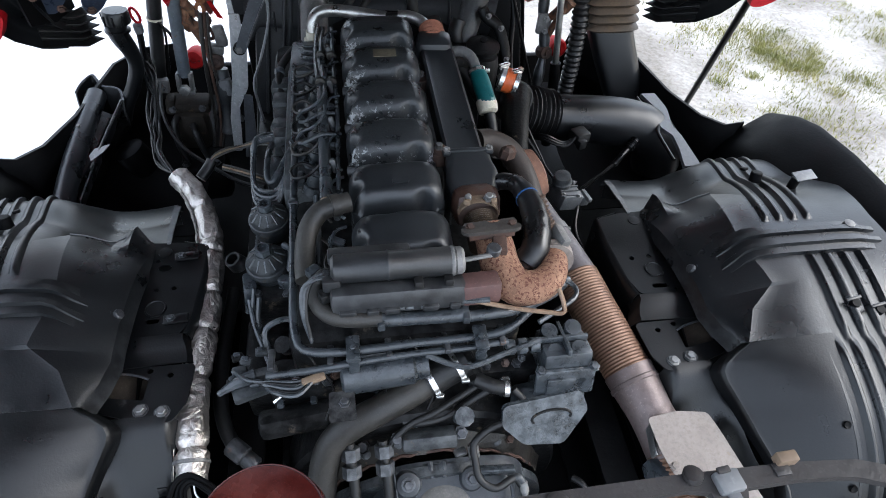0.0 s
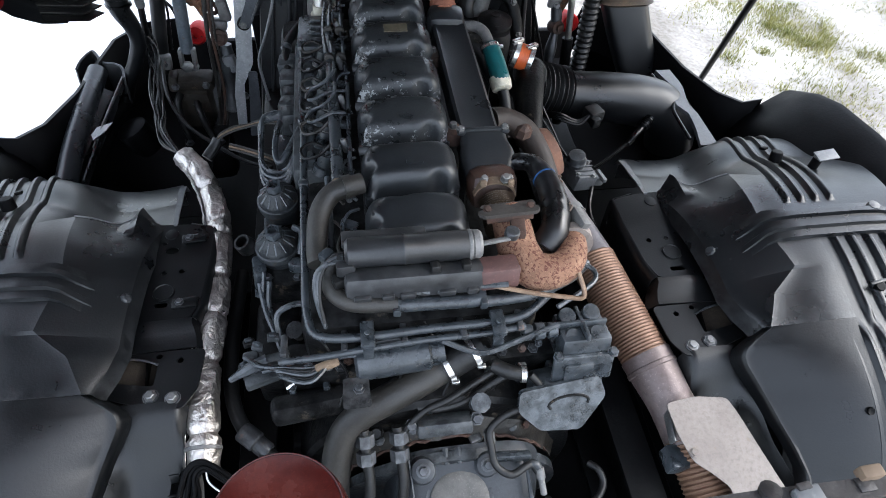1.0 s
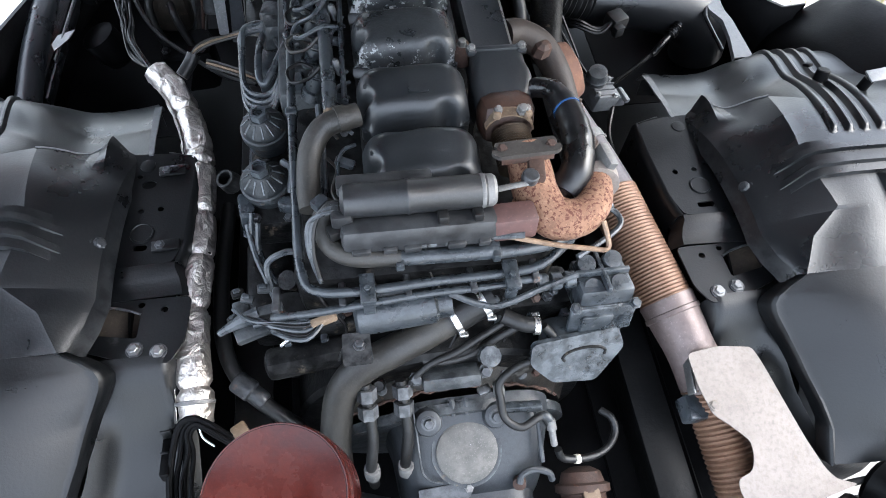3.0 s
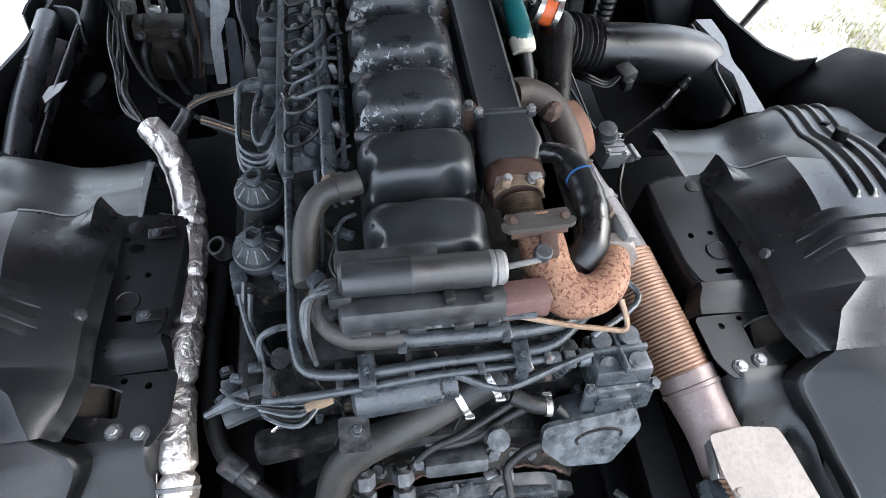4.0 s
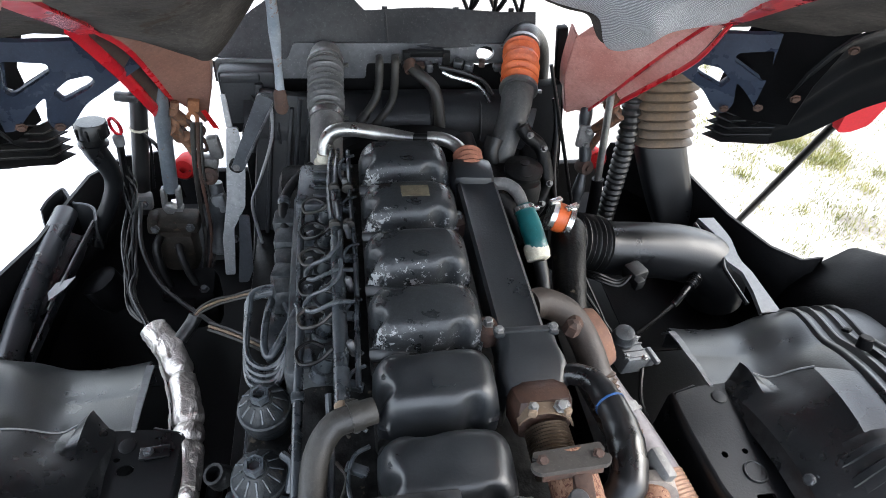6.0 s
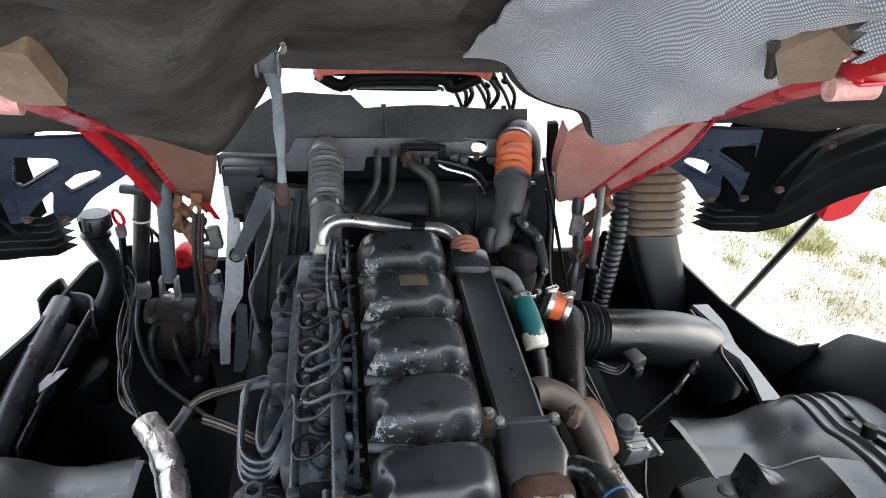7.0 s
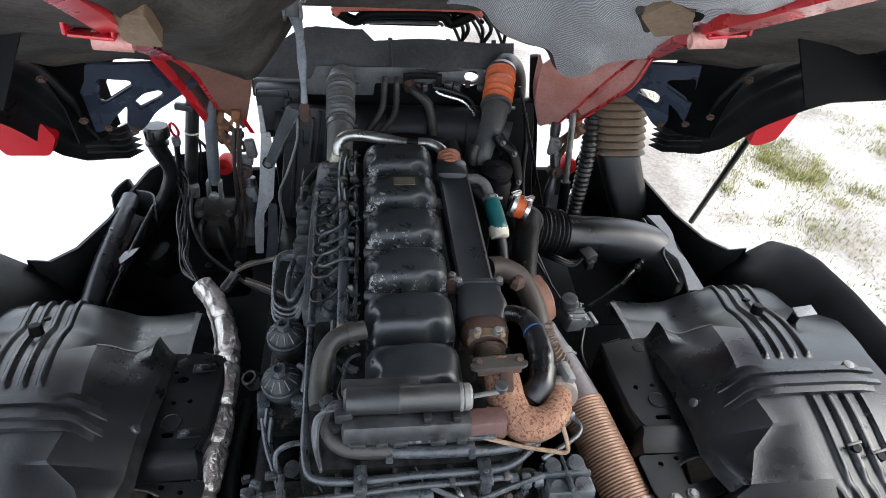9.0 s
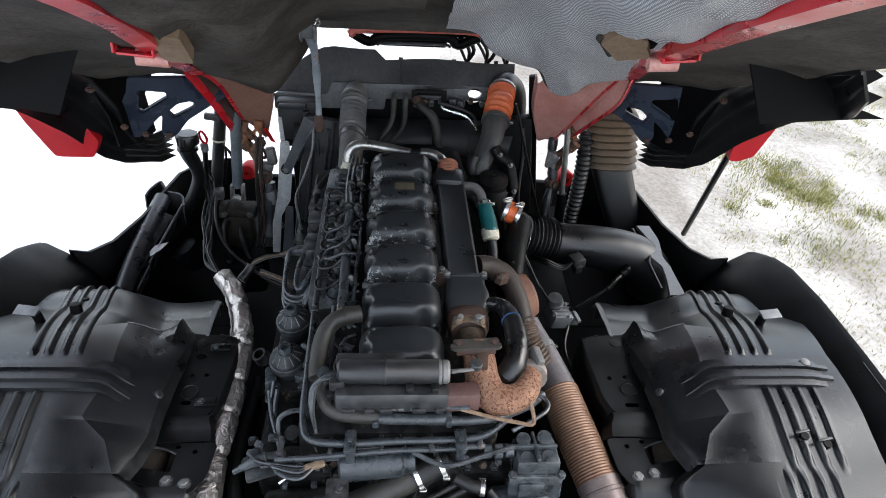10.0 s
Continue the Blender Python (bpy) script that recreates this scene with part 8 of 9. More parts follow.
    block(bm, (0.012, 0.03, 0.06), (-0.594, 0.955, 1.118), (-8, 4, 0), 0.003)
    block(bm, (0.05, 0.03, 0.014), (-0.613, 0.950, 1.085), (-8, 4, 0), 0.003)
    f = part("fork", bm, ALU_DULL, c, "bright rod fork")
    part("nut", lathe([(0.017, 0), (0.017, 0.018), (0.009, 0.02)], aim((-0.612, 0.925, 1.108), (0, -1, 0.2)), 6), GALVA, f, smooth=False)
    grime = surf("grimy_casting", (0.010, 0.0085, 0.007), (0.034, 0.028, 0.022), 0.7, 0, 18, 0.5, 60, (0.06, 0.04, 0.025), 0.6, 24, spec=0.2)
    bm = box((0.135, 0.07, 0.045), (-0.615, 0.945, 1.040), (6, 3, 0), 0.014)
    block(bm, (0.11, 0.09, 0.16), (-0.622, 0.94, 0.95), (4, 3, 0), 0.03)
    block(bm, (0.03, 0.05, 0.06), (-0.672, 0.93, 1.05), (0, 10, 0), 0.01)
    k = part("barrel", bm, grime, c, "grimy cast cylinder head")
    for x, z in ((-0.665, 1.045), (-0.57, 1.045), (-0.62, 0.985)):
        bolt(k, (x, 0.905, z), (0, -1, 0.25), 0.009, 0.011, DARK_STEEL)
    part("hose", tube([(-0.655, 0.90, 1.02), (-0.665, 0.87, 1.0), (-0.66, 0.85, 0.93), (-0.64, 0.84, 0.85)], 0.012, 10, 5), RUBBER, c)
    part("hose", tube([(-0.61, 0.895, 0.99), (-0.60, 0.86, 0.97), (-0.585, 0.85, 0.90), (-0.55, 0.83, 0.82)], 0.011, 10, 5), RUBBER, c)
    e = thing("black_tube", "black upright tube with a steel clamp bracket", "tube", (-0.68, 1.0, 0.9))
    part("tube", tube([(-0.628, 1.03, 1.50), (-0.645, 1.01, 1.40), (-0.668, 1.0, 1.28), (-0.695, 0.99, 1.14), (-0.71, 0.98, 1.05)], 0.022, 14, 4), RUBBER, e)
    part("top_bracket", box((0.055, 0.02, 0.022), (-0.665, 0.985, 1.415), (0, 8, 0), 0.004), DARK_STEEL, e)
    br = part("bracket", box((0.060, 0.03, 0.050), (-0.70, 0.965, 1.100), (0, 6, 8), 0.008), ALU_DULL, e, "bare metal clamp bracket")
    bolt(br, (-0.69, 0.948, 1.102), (0, -1, 0.1), 0.009, 0.009, DARK_STEEL)
    part("tie", lathe([(0.021, -0.003), (0.0245, -0.003), (0.0245, 0.003), (0.021, 0.003)], aim((-0.662, 1.002, 1.315), (0.15, 0.05, 1)), 16), TAPE, e, "pale cable tie")
    part("cable", tube([(-0.655, 0.985, 1.315), (-0.638, 0.98, 1.29), (-0.645, 0.975, 1.22), (-0.658, 0.97, 1.14)], 0.004, 6, 5), WIRE, e)
    part("cable", tube([(-0.66, 0.99, 1.31), (-0.625, 0.985, 1.27), (-0.618, 0.98, 1.22)], 0.005, 6, 5), WIRE, e)
    g = thing("steering_joint", "dirty steering column joint hanging from the cab", "steering joint", (-0.5, 0.95, 0.9))
    part("yoke", box((0.036, 0.03, 0.07), (-0.482, 1.01, 1.245), (0, -6, 0), 0.008), ALU_DULL, g, "dull light metal yoke")
    part("yoke", box((0.05, 0.03, 0.035), (-0.502, 1.0, 1.205), (0, 10, 0), 0.008), ALU_DULL, g, "dull light metal yoke")
    part("joint", lathe([(0.020, -0.018), (0.026, -0.014), (0.026, 0.014), (0.016, 0.018), (0.010, 0.012)], aim((-0.508, 0.985, 1.170), (0.1, -1, 0.2)), 18), RUST, g, "rusty round joint")
    part("shaft", tube([(-0.495, 0.99, 1.14), (-0.50, 0.97, 1.05), (-0.51, 0.94, 0.92)], lambda q: 0.018 + 0.010 * math.sin(q * 5) ** 2, 12, 6), DARK_STEEL, g)
    for k, (x, w) in enumerate(((-0.535, 0.0065), (-0.522, 0.005), (-0.513, 0.004))):
        part("cable", tube([(x + 0.012, 1.0, 1.33), (x + 0.004, 0.985, 1.27), (x - 0.004, 0.97, 1.175), (x - 0.010 + 0.006 * k, 0.96, 1.06), (x - 0.012 + 0.004 * k, 0.94, 0.96), (x - 0.035, 0.92, 0.84)], w, 8, 6), DUSTY_HOSE if k != 1 else RUST, g)
    part("connector", box((0.038, 0.03, 0.060), (-0.490, 0.965, 1.085), (-6, -8, 0), 0.008), CONNECTOR, g, "dirty grey connector")
    q = thing("rusty_shackle", "rusty steel links and block hanging below the cab pillar", "shackle", (-0.54, 1.04, 1.2))
    orange = surf("orange_rust", (0.16, 0.055, 0.022), (0.24, 0.10, 0.045), 0.85, 0, 30, 0.4, 60, (0.07, 0.03, 0.018), 0.6, 50)
    part("block", box((0.030, 0.025, 0.034), (-0.515, 1.02, 1.372), (0, 10, 6), 0.005), orange, q, "orange rusted block")
    for k, (x, z, a) in enumerate(((-0.560, 1.318, 70), (-0.543, 1.302, -30), (-0.535, 1.270, 25), (-0.523, 1.335, 10), (-0.517, 1.298, 50), (-0.512, 1.262, -20))):
        m = pose(x, 1.02 - 0.004 * k, z, 90, a, 0)
        ring = [m @ Vector((0.012 * math.cos(v), 0.021 * math.sin(v), 0.0)) for v in np.linspace(0, 2 * math.pi, 15)]
        part("link", sweep(bmesh.new(), ring, 0.0062, 7, False), orange if k in (0, 3) else RUST, q)
    part("bar", tube([(-0.595, 1.02, 1.42), (-0.565, 1.01, 1.365), (-0.53, 1.005, 1.325), (-0.505, 1.0, 1.27)], 0.0075, 8, 4), RUST, q)
    part("red_tab", plate([(0, 0), (0.012, 0.004), (0.038, -0.055), (0.022, -0.05)], 0.003, pose(-0.495, 1.0, 1.365, 90, 0, 0)), LUG_RED, q, "red painted tab")
    w = thing("steering_box", "dark cast steering box with bolts", "steering box", (-0.62, 0.85, 0.8))
    part("case", box((0.16, 0.13, 0.16), (-0.60, 0.86, 0.80), (0, 0, 6), 0.03), PLASTIC_DULL, w)
    for x, y in ((-0.65, 0.82), (-0.55, 0.82)):
        bolt(w, (x, y, 0.878), (0, 0, 1), 0.010, 0.010, DARK_STEEL)
    part("cup", lathe([(0.04, 0), (0.05, 0.03), (0.048, 0.09), (0.03, 0.1)], aim((-0.74, 0.72, 0.95), (-0.4, 0, 1)), 16), PLASTIC_DULL, w, "dark plastic cup")
    for s in (-1, 1):
        k = thing("tow_lug", "red painted round lug behind the bumper", "lug", (CX + s * 0.60, 1.2, 1.1), "red lugs")
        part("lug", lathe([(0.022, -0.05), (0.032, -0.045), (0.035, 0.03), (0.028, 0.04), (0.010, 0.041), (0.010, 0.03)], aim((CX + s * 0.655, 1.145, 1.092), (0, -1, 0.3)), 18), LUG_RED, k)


make_fuel_corner()

# ---- tilted cab ----


def make_cab():
    cab = thing("truck_cab", "red truck cab tilted forward, dark foam lining below", "truck cab", (CX, 1.2, 1.3))
    slope = Vector((0, -1.0, 0.55))
    front = [(-0.60, 0.66, 1.735), (-0.52, 0.76, 1.665), (-0.45, 0.83, 1.60), (-0.41, 0.85, 1.585), (-0.34, 0.85, 1.67), (-0.29, 0.83, 1.75), (-0.25, 0.765, 1.85), (-0.18, 0.76, 1.855), (-0.05, 0.76, 1.86), (0.126, 0.76, 1.865), (0.214, 0.765, 1.852), (0.26, 0.785, 1.80), (0.302, 0.80, 1.765), (0.37, 0.80, 1.74), (0.434, 0.80, 1.722), (0.48, 0.805, 1.66), (0.542, 0.81, 1.645), (0.58, 0.78, 1.70), (0.64, 0.70, 1.75), (0.69, 0.66, 1.775)]
    front = [tuple(q) for q in smooth_path(front, 8)]

    def rail(y, s=1):
        h = float(np.interp(y, (-0.90, -0.42, -0.24, 0.07, 0.3, 0.65, 0.83), (0.42, 0.44, 0.456, 0.51, 0.548, 0.628, 0.63))) - s * 0.02 * ease(0.65 - y, 0, 0.35)
        return h, float(np.interp(y, (-0.90, -0.42, 0.2, 0.25, 0.65, 0.83), (2.597, 2.345, 2.02, 1.995, 1.775, 1.66))) + (0.022 * ease(0.3 - y, 0, 0.4) if s < 0 else 0.0)

    def floor_edge(y):
        return float(np.interp(y, (-0.90, 0.1, 0.35, 0.64), (0.86, 0.86, 0.88, 0.90))), float(np.interp(y, (-0.90, -0.42, 0.2, 0.76), (2.593, 2.33, 1.99, 1.685)))

    def house(y):
        k = (-0.42, 0.1, 0.3, 0.5, 0.62, 0.66, 0.70, 0.76, 0.83)
        return float(np.interp(y, k, (0.86, 0.855, 0.875, 0.885, 0.90, 0.875, 0.895, 0.895, 0.87))), float(np.interp(y, k, (2.28, 2.03, 1.93, 1.83, 1.735, 1.63, 1.54, 1.45, 1.39)))

    def lip(y):
        k = (-0.42, 0.06, 0.2, 0.40, 0.50, 0.62, 0.70, 0.76, 0.86)
        return float(np.interp(y, k, (0.89, 0.89, 0.995, 1.005, 1.03, 1.02, 0.985, 0.945, 0.90))), float(np.interp(y, k, (2.2, 1.99, 1.88, 1.765, 1.69, 1.57, 1.445, 1.385, 1.33)))

    def lining(points, lift, seed, back, lag=None, steps=64):
        """A soft sheet that follows the tunnel's front edge and runs up between the rails."""
        rows = []
        for p in points:
            row = []
            for j in range(steps + 1):
                d = (lag(p[0]) if lag else 0.0) + back * j / steps
                q = Vector(p) + slope * d
                h, z = rail(q.y, math.copysign(1, q.x - CX))
                z -= 0.028 if q.x < CX else 0.0
                deep = ease(d, 0.03, 0.30)
                q.z = q.z * (1 - deep) + deep * (z + 0.15 * ease(0.50 - abs(q.x - CX), 0, 0.25))
                k = (h - 0.032) / 0.645
                w = (q.x - CX) * (1 + (k - 1) * min(1, d * 5))
                q.x = CX + w
                near = min(1.0, max(0.0, 1 - (h - abs(w)) / 0.10)) * min(1, d * 5)
                q.z = q.z * (1 - near) + (z - 0.002) * near
                q.z += (1 - near) * 0.05 * math.exp(-((abs(w) - 0.42) / 0.06) ** 2 - ((q.y - 0.11) / 0.08) ** 2)
                soft = min(1, d * 6) * (1 - near)
                q.z += (1 - near) * (0.03 * ease(d, 0.12, 0.40) * ease(q.x, 0.20, 0.33) if lift < 0 else 0.0)
                q.z += lift * (1 - near) + soft * (0.022 * noise.noise((q.x * 4.5, q.y * 4.5, seed)) + 0.009 * noise.noise((q.x * 14, q.y * 14, seed)) - (0.016 * max(0.0, 1 - 3 * abs(noise.noise((q.x * 6, q.y * 5, seed + 4)))) if lift < 0 else 0.0))
                row.append(q)
            rows.append(row)
        return rows

    def pocket(q):
        w = abs(q.x - CX)
        if q.x < CX:
            return False
        return 0.105 + 0.55 * max(0.0, w - 0.375) < q.y < 0.205 and 0.335 + 0.35 * (q.y - 0.10) < w < 0.49

    part("foam_lining", sheet(lining([p for p in front if p[0] < 0.26], 0.012, 1.0, 1.6), 0.012, False, pocket), FOAM, cab, "dark grey-brown foam lining")
    part("foam_edge", sheet(lining([p for p in front if p[0] > 0.23], 0.0, 1.0, 0.13), 0.012), FOAM, cab)
    mat_edge = [p for p in front if p[0] > 0.115]
    part("heat_mat", sheet(lining(mat_edge, -0.016, 2.0, 1.58, lambda x: 0.012 + 0.02 * max(0, 1 - (x - 0.115) / 0.1) + float(np.interp(x, (0.115, 0.26, 0.45, 0.5), (0.0, 0.06, 0.05, 0.0)))), 0.005, False, pocket), WEAVE, cab, "silver woven heat-shield mat")
    # lining over the grille opening
    rows = [[(x, 0.78, 1.878), (x, 1.0, 1.80), (x, 1.22, 1.69), (x, 1.24, 1.663)] for x in np.linspace(-0.32, 0.38, 11)]
    part("front_lining", sheet(rows, 0.01), FOAM, cab)
    BLUE_BLACK = surf("blue_black_paint", (0.015, 0.021, 0.035), (0.028, 0.037, 0.057), 0.3, 0, 8, 0.1)
    # fuel-side primer darkened to brown for shade, darker still for the recessed web
    BROWN_WEB = surf("shaded_brown_primer", (0.17, 0.085, 0.062), (0.27, 0.15, 0.115), 0.5, 0, 8, 0.15, 100, (0.1, 0.05, 0.03), 0.64, 14)
    RECESS_WEB = surf("recess_shade_primer", (0.035, 0.024, 0.02), (0.075, 0.05, 0.04), 0.6, 0, 9, 0.2, 100)
    RUST_JOINT = surf("orange_rust", (0.10, 0.045, 0.024), (0.2, 0.1, 0.055), 0.85, 0, 30, 0.4, 70, (0.05, 0.03, 0.02), 0.55, 40)
    ys = list(np.linspace(0.83, 0.06, 32))
    for s in (-1, 1):
        X = lambda h: CX + s * h
        before = set(cab.children)
        # red rail along the lining
        rows = []
        for y in np.linspace(0.66, -0.86, 38):
            h, z = rail(y, s)
            rows.append([(X(h - 0.030), y, z + 0.012), (X(h - 0.026), y, z - 0.016), (X(h + 0.014), y, z - 0.020), (X(h + 0.018), y, z + 0.014)])
        part("rail", sheet(rows, 0.005), RED, cab, "red cab rail")
        # pillar that reaches down to the pivot: a web between two red edges
        trim = 0.05 if s < 0 else 0.0
        if s < 0:
            inner = smooth_path([(X(0.485), 0.95, 1.60), (X(0.511), 1.02, 1.458), (X(0.555), 1.09, 1.308)], 6)
            mid = smooth_path([(X(0.616), 0.66, 1.771), (X(0.603), 0.78, 1.675), (X(0.603), 0.90, 1.551), (X(0.606), 1.02, 1.42)], 4)
            outer = smooth_path([(X(0.65), 0.65, 1.769), (X(0.655), 0.74, 1.685), (X(0.652), 0.85, 1.567), (X(0.642), 0.98, 1.40)], 4)
        else:
            inner = smooth_path([(X(0.43), 0.95, 1.60), (X(0.45), 1.02, 1.45), (X(0.50), 1.09, 1.30)], 6)
            mid = smooth_path([(X(0.605), 0.66, 1.765), (X(0.59), 0.80, 1.62), (X(0.575), 0.95, 1.45), (X(0.555), 1.06, 1.32)], 4)
            outer = smooth_path([(X(0.635), 0.64, 1.775), (X(0.650), 0.74, 1.64), (X(0.640), 0.86, 1.52), (X(0.605), 1.0, 1.37)], 4)
        rows = [[a, a.lerp(b, 0.5) + Vector((0, 0.012, 0)), b] for a, b in zip(inner, mid)]
        part("pillar", sheet(rows, 0.006), BROWN_WEB if s < 0 else PINK, cab, "red primer pillar painted in a shaded brown" if s < 0 else "faded red primer pillar")
        part("pillar_web", sheet([[b + Vector((0, 0.012, 0.004)), b.lerp(c, 0.5) + Vector((0, 0.035, 0)), c + Vector((0, 0.012, 0))] for b, c in zip(mid, outer)], 0.005), RECESS_WEB if s < 0 else PINK, cab)
        for line in (mid, outer):
            part("pillar_edge", tube(line, 0.014, 8, 1, flat=0.4), RED, cab, "bright red edge")
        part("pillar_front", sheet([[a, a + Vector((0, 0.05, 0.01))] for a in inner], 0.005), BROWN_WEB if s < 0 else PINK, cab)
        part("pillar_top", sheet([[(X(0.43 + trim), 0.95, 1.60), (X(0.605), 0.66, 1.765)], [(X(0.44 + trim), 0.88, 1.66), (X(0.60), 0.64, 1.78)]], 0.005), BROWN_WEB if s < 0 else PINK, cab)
        # tan pad and red pivot socket
        m = Matrix(((s, 0, 0, CX), (0, 1, 1.1, 0.22), (0, -1.1, 1, 1.995), (0, 0, 0, 1)))
        out = 0.026 if s < 0 else 0.0
        pad = ((0.462, -0.10), (0.512, -0.104), (0.524, -0.04), (0.512, -0.028), (0.468, -0.026)) if s < 0 else ((0.345, -0.062), (0.375, -0.10), (0.437, -0.073), (0.447, -0.052), (0.472, -0.024), (0.405, -0.012))
        pad = rounded(pad, 0.006)
        part("pad", plate(pad, 0.02, m @ Matrix.Translation((0, 0, -0.022 if s < 0 else -0.008))), TAN, cab, "tan mounting pad")
        if s > 0:
            part("pad_edge", tube([m @ Vector((h, v, 0)) for h, v in ((0.342, -0.065), (0.362, -0.046), (0.388, -0.018))], 0.008, 8, 4), FOAM, cab)
        tip = 0.468 + 2 * out
        part("pivot_socket", lathe([(0.009, 0.004), (0.011, 0), (0.0165, 0), (0.0165, 0.062), (0.01, 0.062)], aim((X(tip), 0.185, 2.002), (s, -0.1, 0.1)), 18), PINK, cab, "pale red pivot tube")
        b0 = part("socket_bracket", box((0.072, 0.035, 0.006), (X(tip + 0.055), 0.175, 2.020), (0, -s * 5, 0), 0.002), RED, cab)
        for size, q in (((0.006, 0.035, 0.032), (tip + 0.019, 0.175, 2.036)), ((0.006, 0.035, 0.032), (tip + 0.091, 0.168, 2.042)), ((0.072, 0.035, 0.006), (tip + 0.055, 0.17, 2.054))):
            part("bracket_side", box(size, (X(q[0]), q[1], q[2]), (0, -s * 5, 0), 0.002), RED, b0)
        # dark floor outside the rails
        rows = []
        for y in np.linspace(0.76, -0.86, 42):
            (h0, z0), (h1, z1) = rail(y, s), floor_edge(y)
            rows.append([(X(h0 + (h1 - h0) * k / 6 + (0.014 if k == 0 else 0)), y, z0 + (z1 - z0) * k / 6 + 0.02 * math.sin(math.pi * k / 6) + 0.008 * noise.noise((k, y * 7, 3))) for k in range(7)])
        part("floor_panel", sheet(rows, 0.008), FOAM, cab)
        part("floor_front", sheet([rows[0], [(x, y + 0.02, z + 0.16) for x, y, z in rows[0]]], 0.008), PLASTIC_DULL, cab)
        # wheel house with curved mouldings along its lip
        rows = []
        for y in ys:
            (h0, z0), (h1, z1) = house(y), lip(y)
            row = []
            for k in range(25):
                q = k / 24
                bulge = 0.05 * math.sin(math.pi * q) + (0.014 * abs(math.sin(math.pi * (q - 0.45) / 0.55 * 3)) if q > 0.45 else 0)
                row.append((X(h0 + (h1 - h0) * q - bulge * 0.4), y + 0.25 * bulge, z0 + (z1 - z0) * q + bulge * 0.8))
            rows.append(row)
        part("wheel_house", sheet(rows, 0.006), PLASTIC, cab)
        part("side_panel", sheet([[(X(0.80 + trim * 1.3), 0.85, 1.46), (X(0.86 + trim * 0.6), 0.77, 1.46), (X(0.92), 0.69, 1.49)], [(X(0.80 + trim * 1.3), 0.84, 1.60), (X(0.86 + trim * 0.6), 0.75, 1.60), (X(0.91), 0.66, 1.61)], [(X(0.80), 0.80, 1.71), (X(0.86), 0.72, 1.73), (X(0.93), 0.61, 1.80)]], 0.006), PLASTIC_DULL, cab)
        # two-armed pressed bracket
        m = Matrix(((s, 0, 0, X(0.0)), (-0.45, -0.10, -1, 0.76 + 0.45 * 0.87 + 0.152), (0, 1, -0.45, 0), (0, 0, 0, 1)))
        outline = rounded([(0.60, 1.66), (0.686, 1.672), (0.80, 1.69), (0.852, 1.703), (0.878, 1.69), (0.892, 1.665), (0.897, 1.60), (0.906, 1.505), (0.87, 1.492), (0.835, 1.532), (0.797, 1.565), (0.814, 1.50), (0.80, 1.466), (0.772, 1.482), (0.735, 1.527), (0.60, 1.60)], 0.016)
        holes = [rounded([(0.842, 1.658), (0.773, 1.637), (0.772, 1.615), (0.848, 1.575), (0.86, 1.587)], 0.008), rounded([(0.785, 1.567), (0.75, 1.592), (0.712, 1.594), (0.703, 1.578), (0.715, 1.563), (0.772, 1.54)], 0.008)]
        bracket = part("bracket", plate(outline, 0.010, m, holes), BLUE_BLACK, cab, "blue-black pressed steel bracket")
        for hole in holes:
            ring = [m @ Vector((*q, -0.002)) for q in hole]
            part("pressed_rim", sweep(bmesh.new(), ring + ring[:1], 0.004, 6, False), BLUE_BLACK, bracket)
        for h, y, z in ((0.862, 0.642, 1.588), (0.84, 0.72, 1.52), (0.79, 0.775, 1.487), (0.905, 0.598, 1.726)):
            bolt(cab, (X(h), y, z), (-s * 0.3, -0.9, -0.3), 0.0085, 0.006, RUST, "bolt", "rusty bolt")
        # half bellows hanging from the cab: sharp folds
        for k in range(5):
            z = 1.356 + 0.021 * k
            tip = [(X(0.82), 0.865, z), (X(0.85), 0.815, z + 0.004), (X(0.93), 0.74, z + 0.05), (X(0.95), 0.80, z + 0.03)]
            high = [(X(0.85), 0.865, z + 0.0115), (X(0.865), 0.825, z + 0.0155), (X(0.935), 0.75, z + 0.061), (X(0.95), 0.80, z + 0.041)]
            top = [(q[0], q[1], q[2] + 0.022) for q in tip]
            part("fold", sheet([tip, high, top], 0.002), RUBBER, cab, "black rubber fold")
        # torn flap with points, further back
        flap = [(0.72, 2.0), (0.80, 1.845), (0.87, 1.857), (1.10, 1.868), (1.03, 1.89), (1.073, 1.921), (1.01, 1.94), (1.053, 1.97), (0.992, 2.0), (1.04, 2.03), (0.99, 2.10), (0.76, 2.10)]
        part("torn_flap", plate(flap, 0.006, Matrix(((s, 0, 0, CX), (0, 0.1, -1, 0.05), (0, 1, 0.1, 0), (0, 0, 0, 1)))), PLASTIC_DULL, cab, "torn black rubber flap")
        part("sill", box((0.25, 0.03, 0.14), (X(1.16), 0.30, 2.06), (0, -s * 12, 0), 0.01), RED, cab, "red painted sill")
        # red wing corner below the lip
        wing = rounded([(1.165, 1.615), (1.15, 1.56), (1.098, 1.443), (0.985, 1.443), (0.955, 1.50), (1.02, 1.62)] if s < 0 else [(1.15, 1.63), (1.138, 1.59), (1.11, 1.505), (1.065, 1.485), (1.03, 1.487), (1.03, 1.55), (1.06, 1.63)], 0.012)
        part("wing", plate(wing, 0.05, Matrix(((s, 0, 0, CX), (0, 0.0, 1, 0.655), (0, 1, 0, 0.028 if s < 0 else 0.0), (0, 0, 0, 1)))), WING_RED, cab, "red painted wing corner")
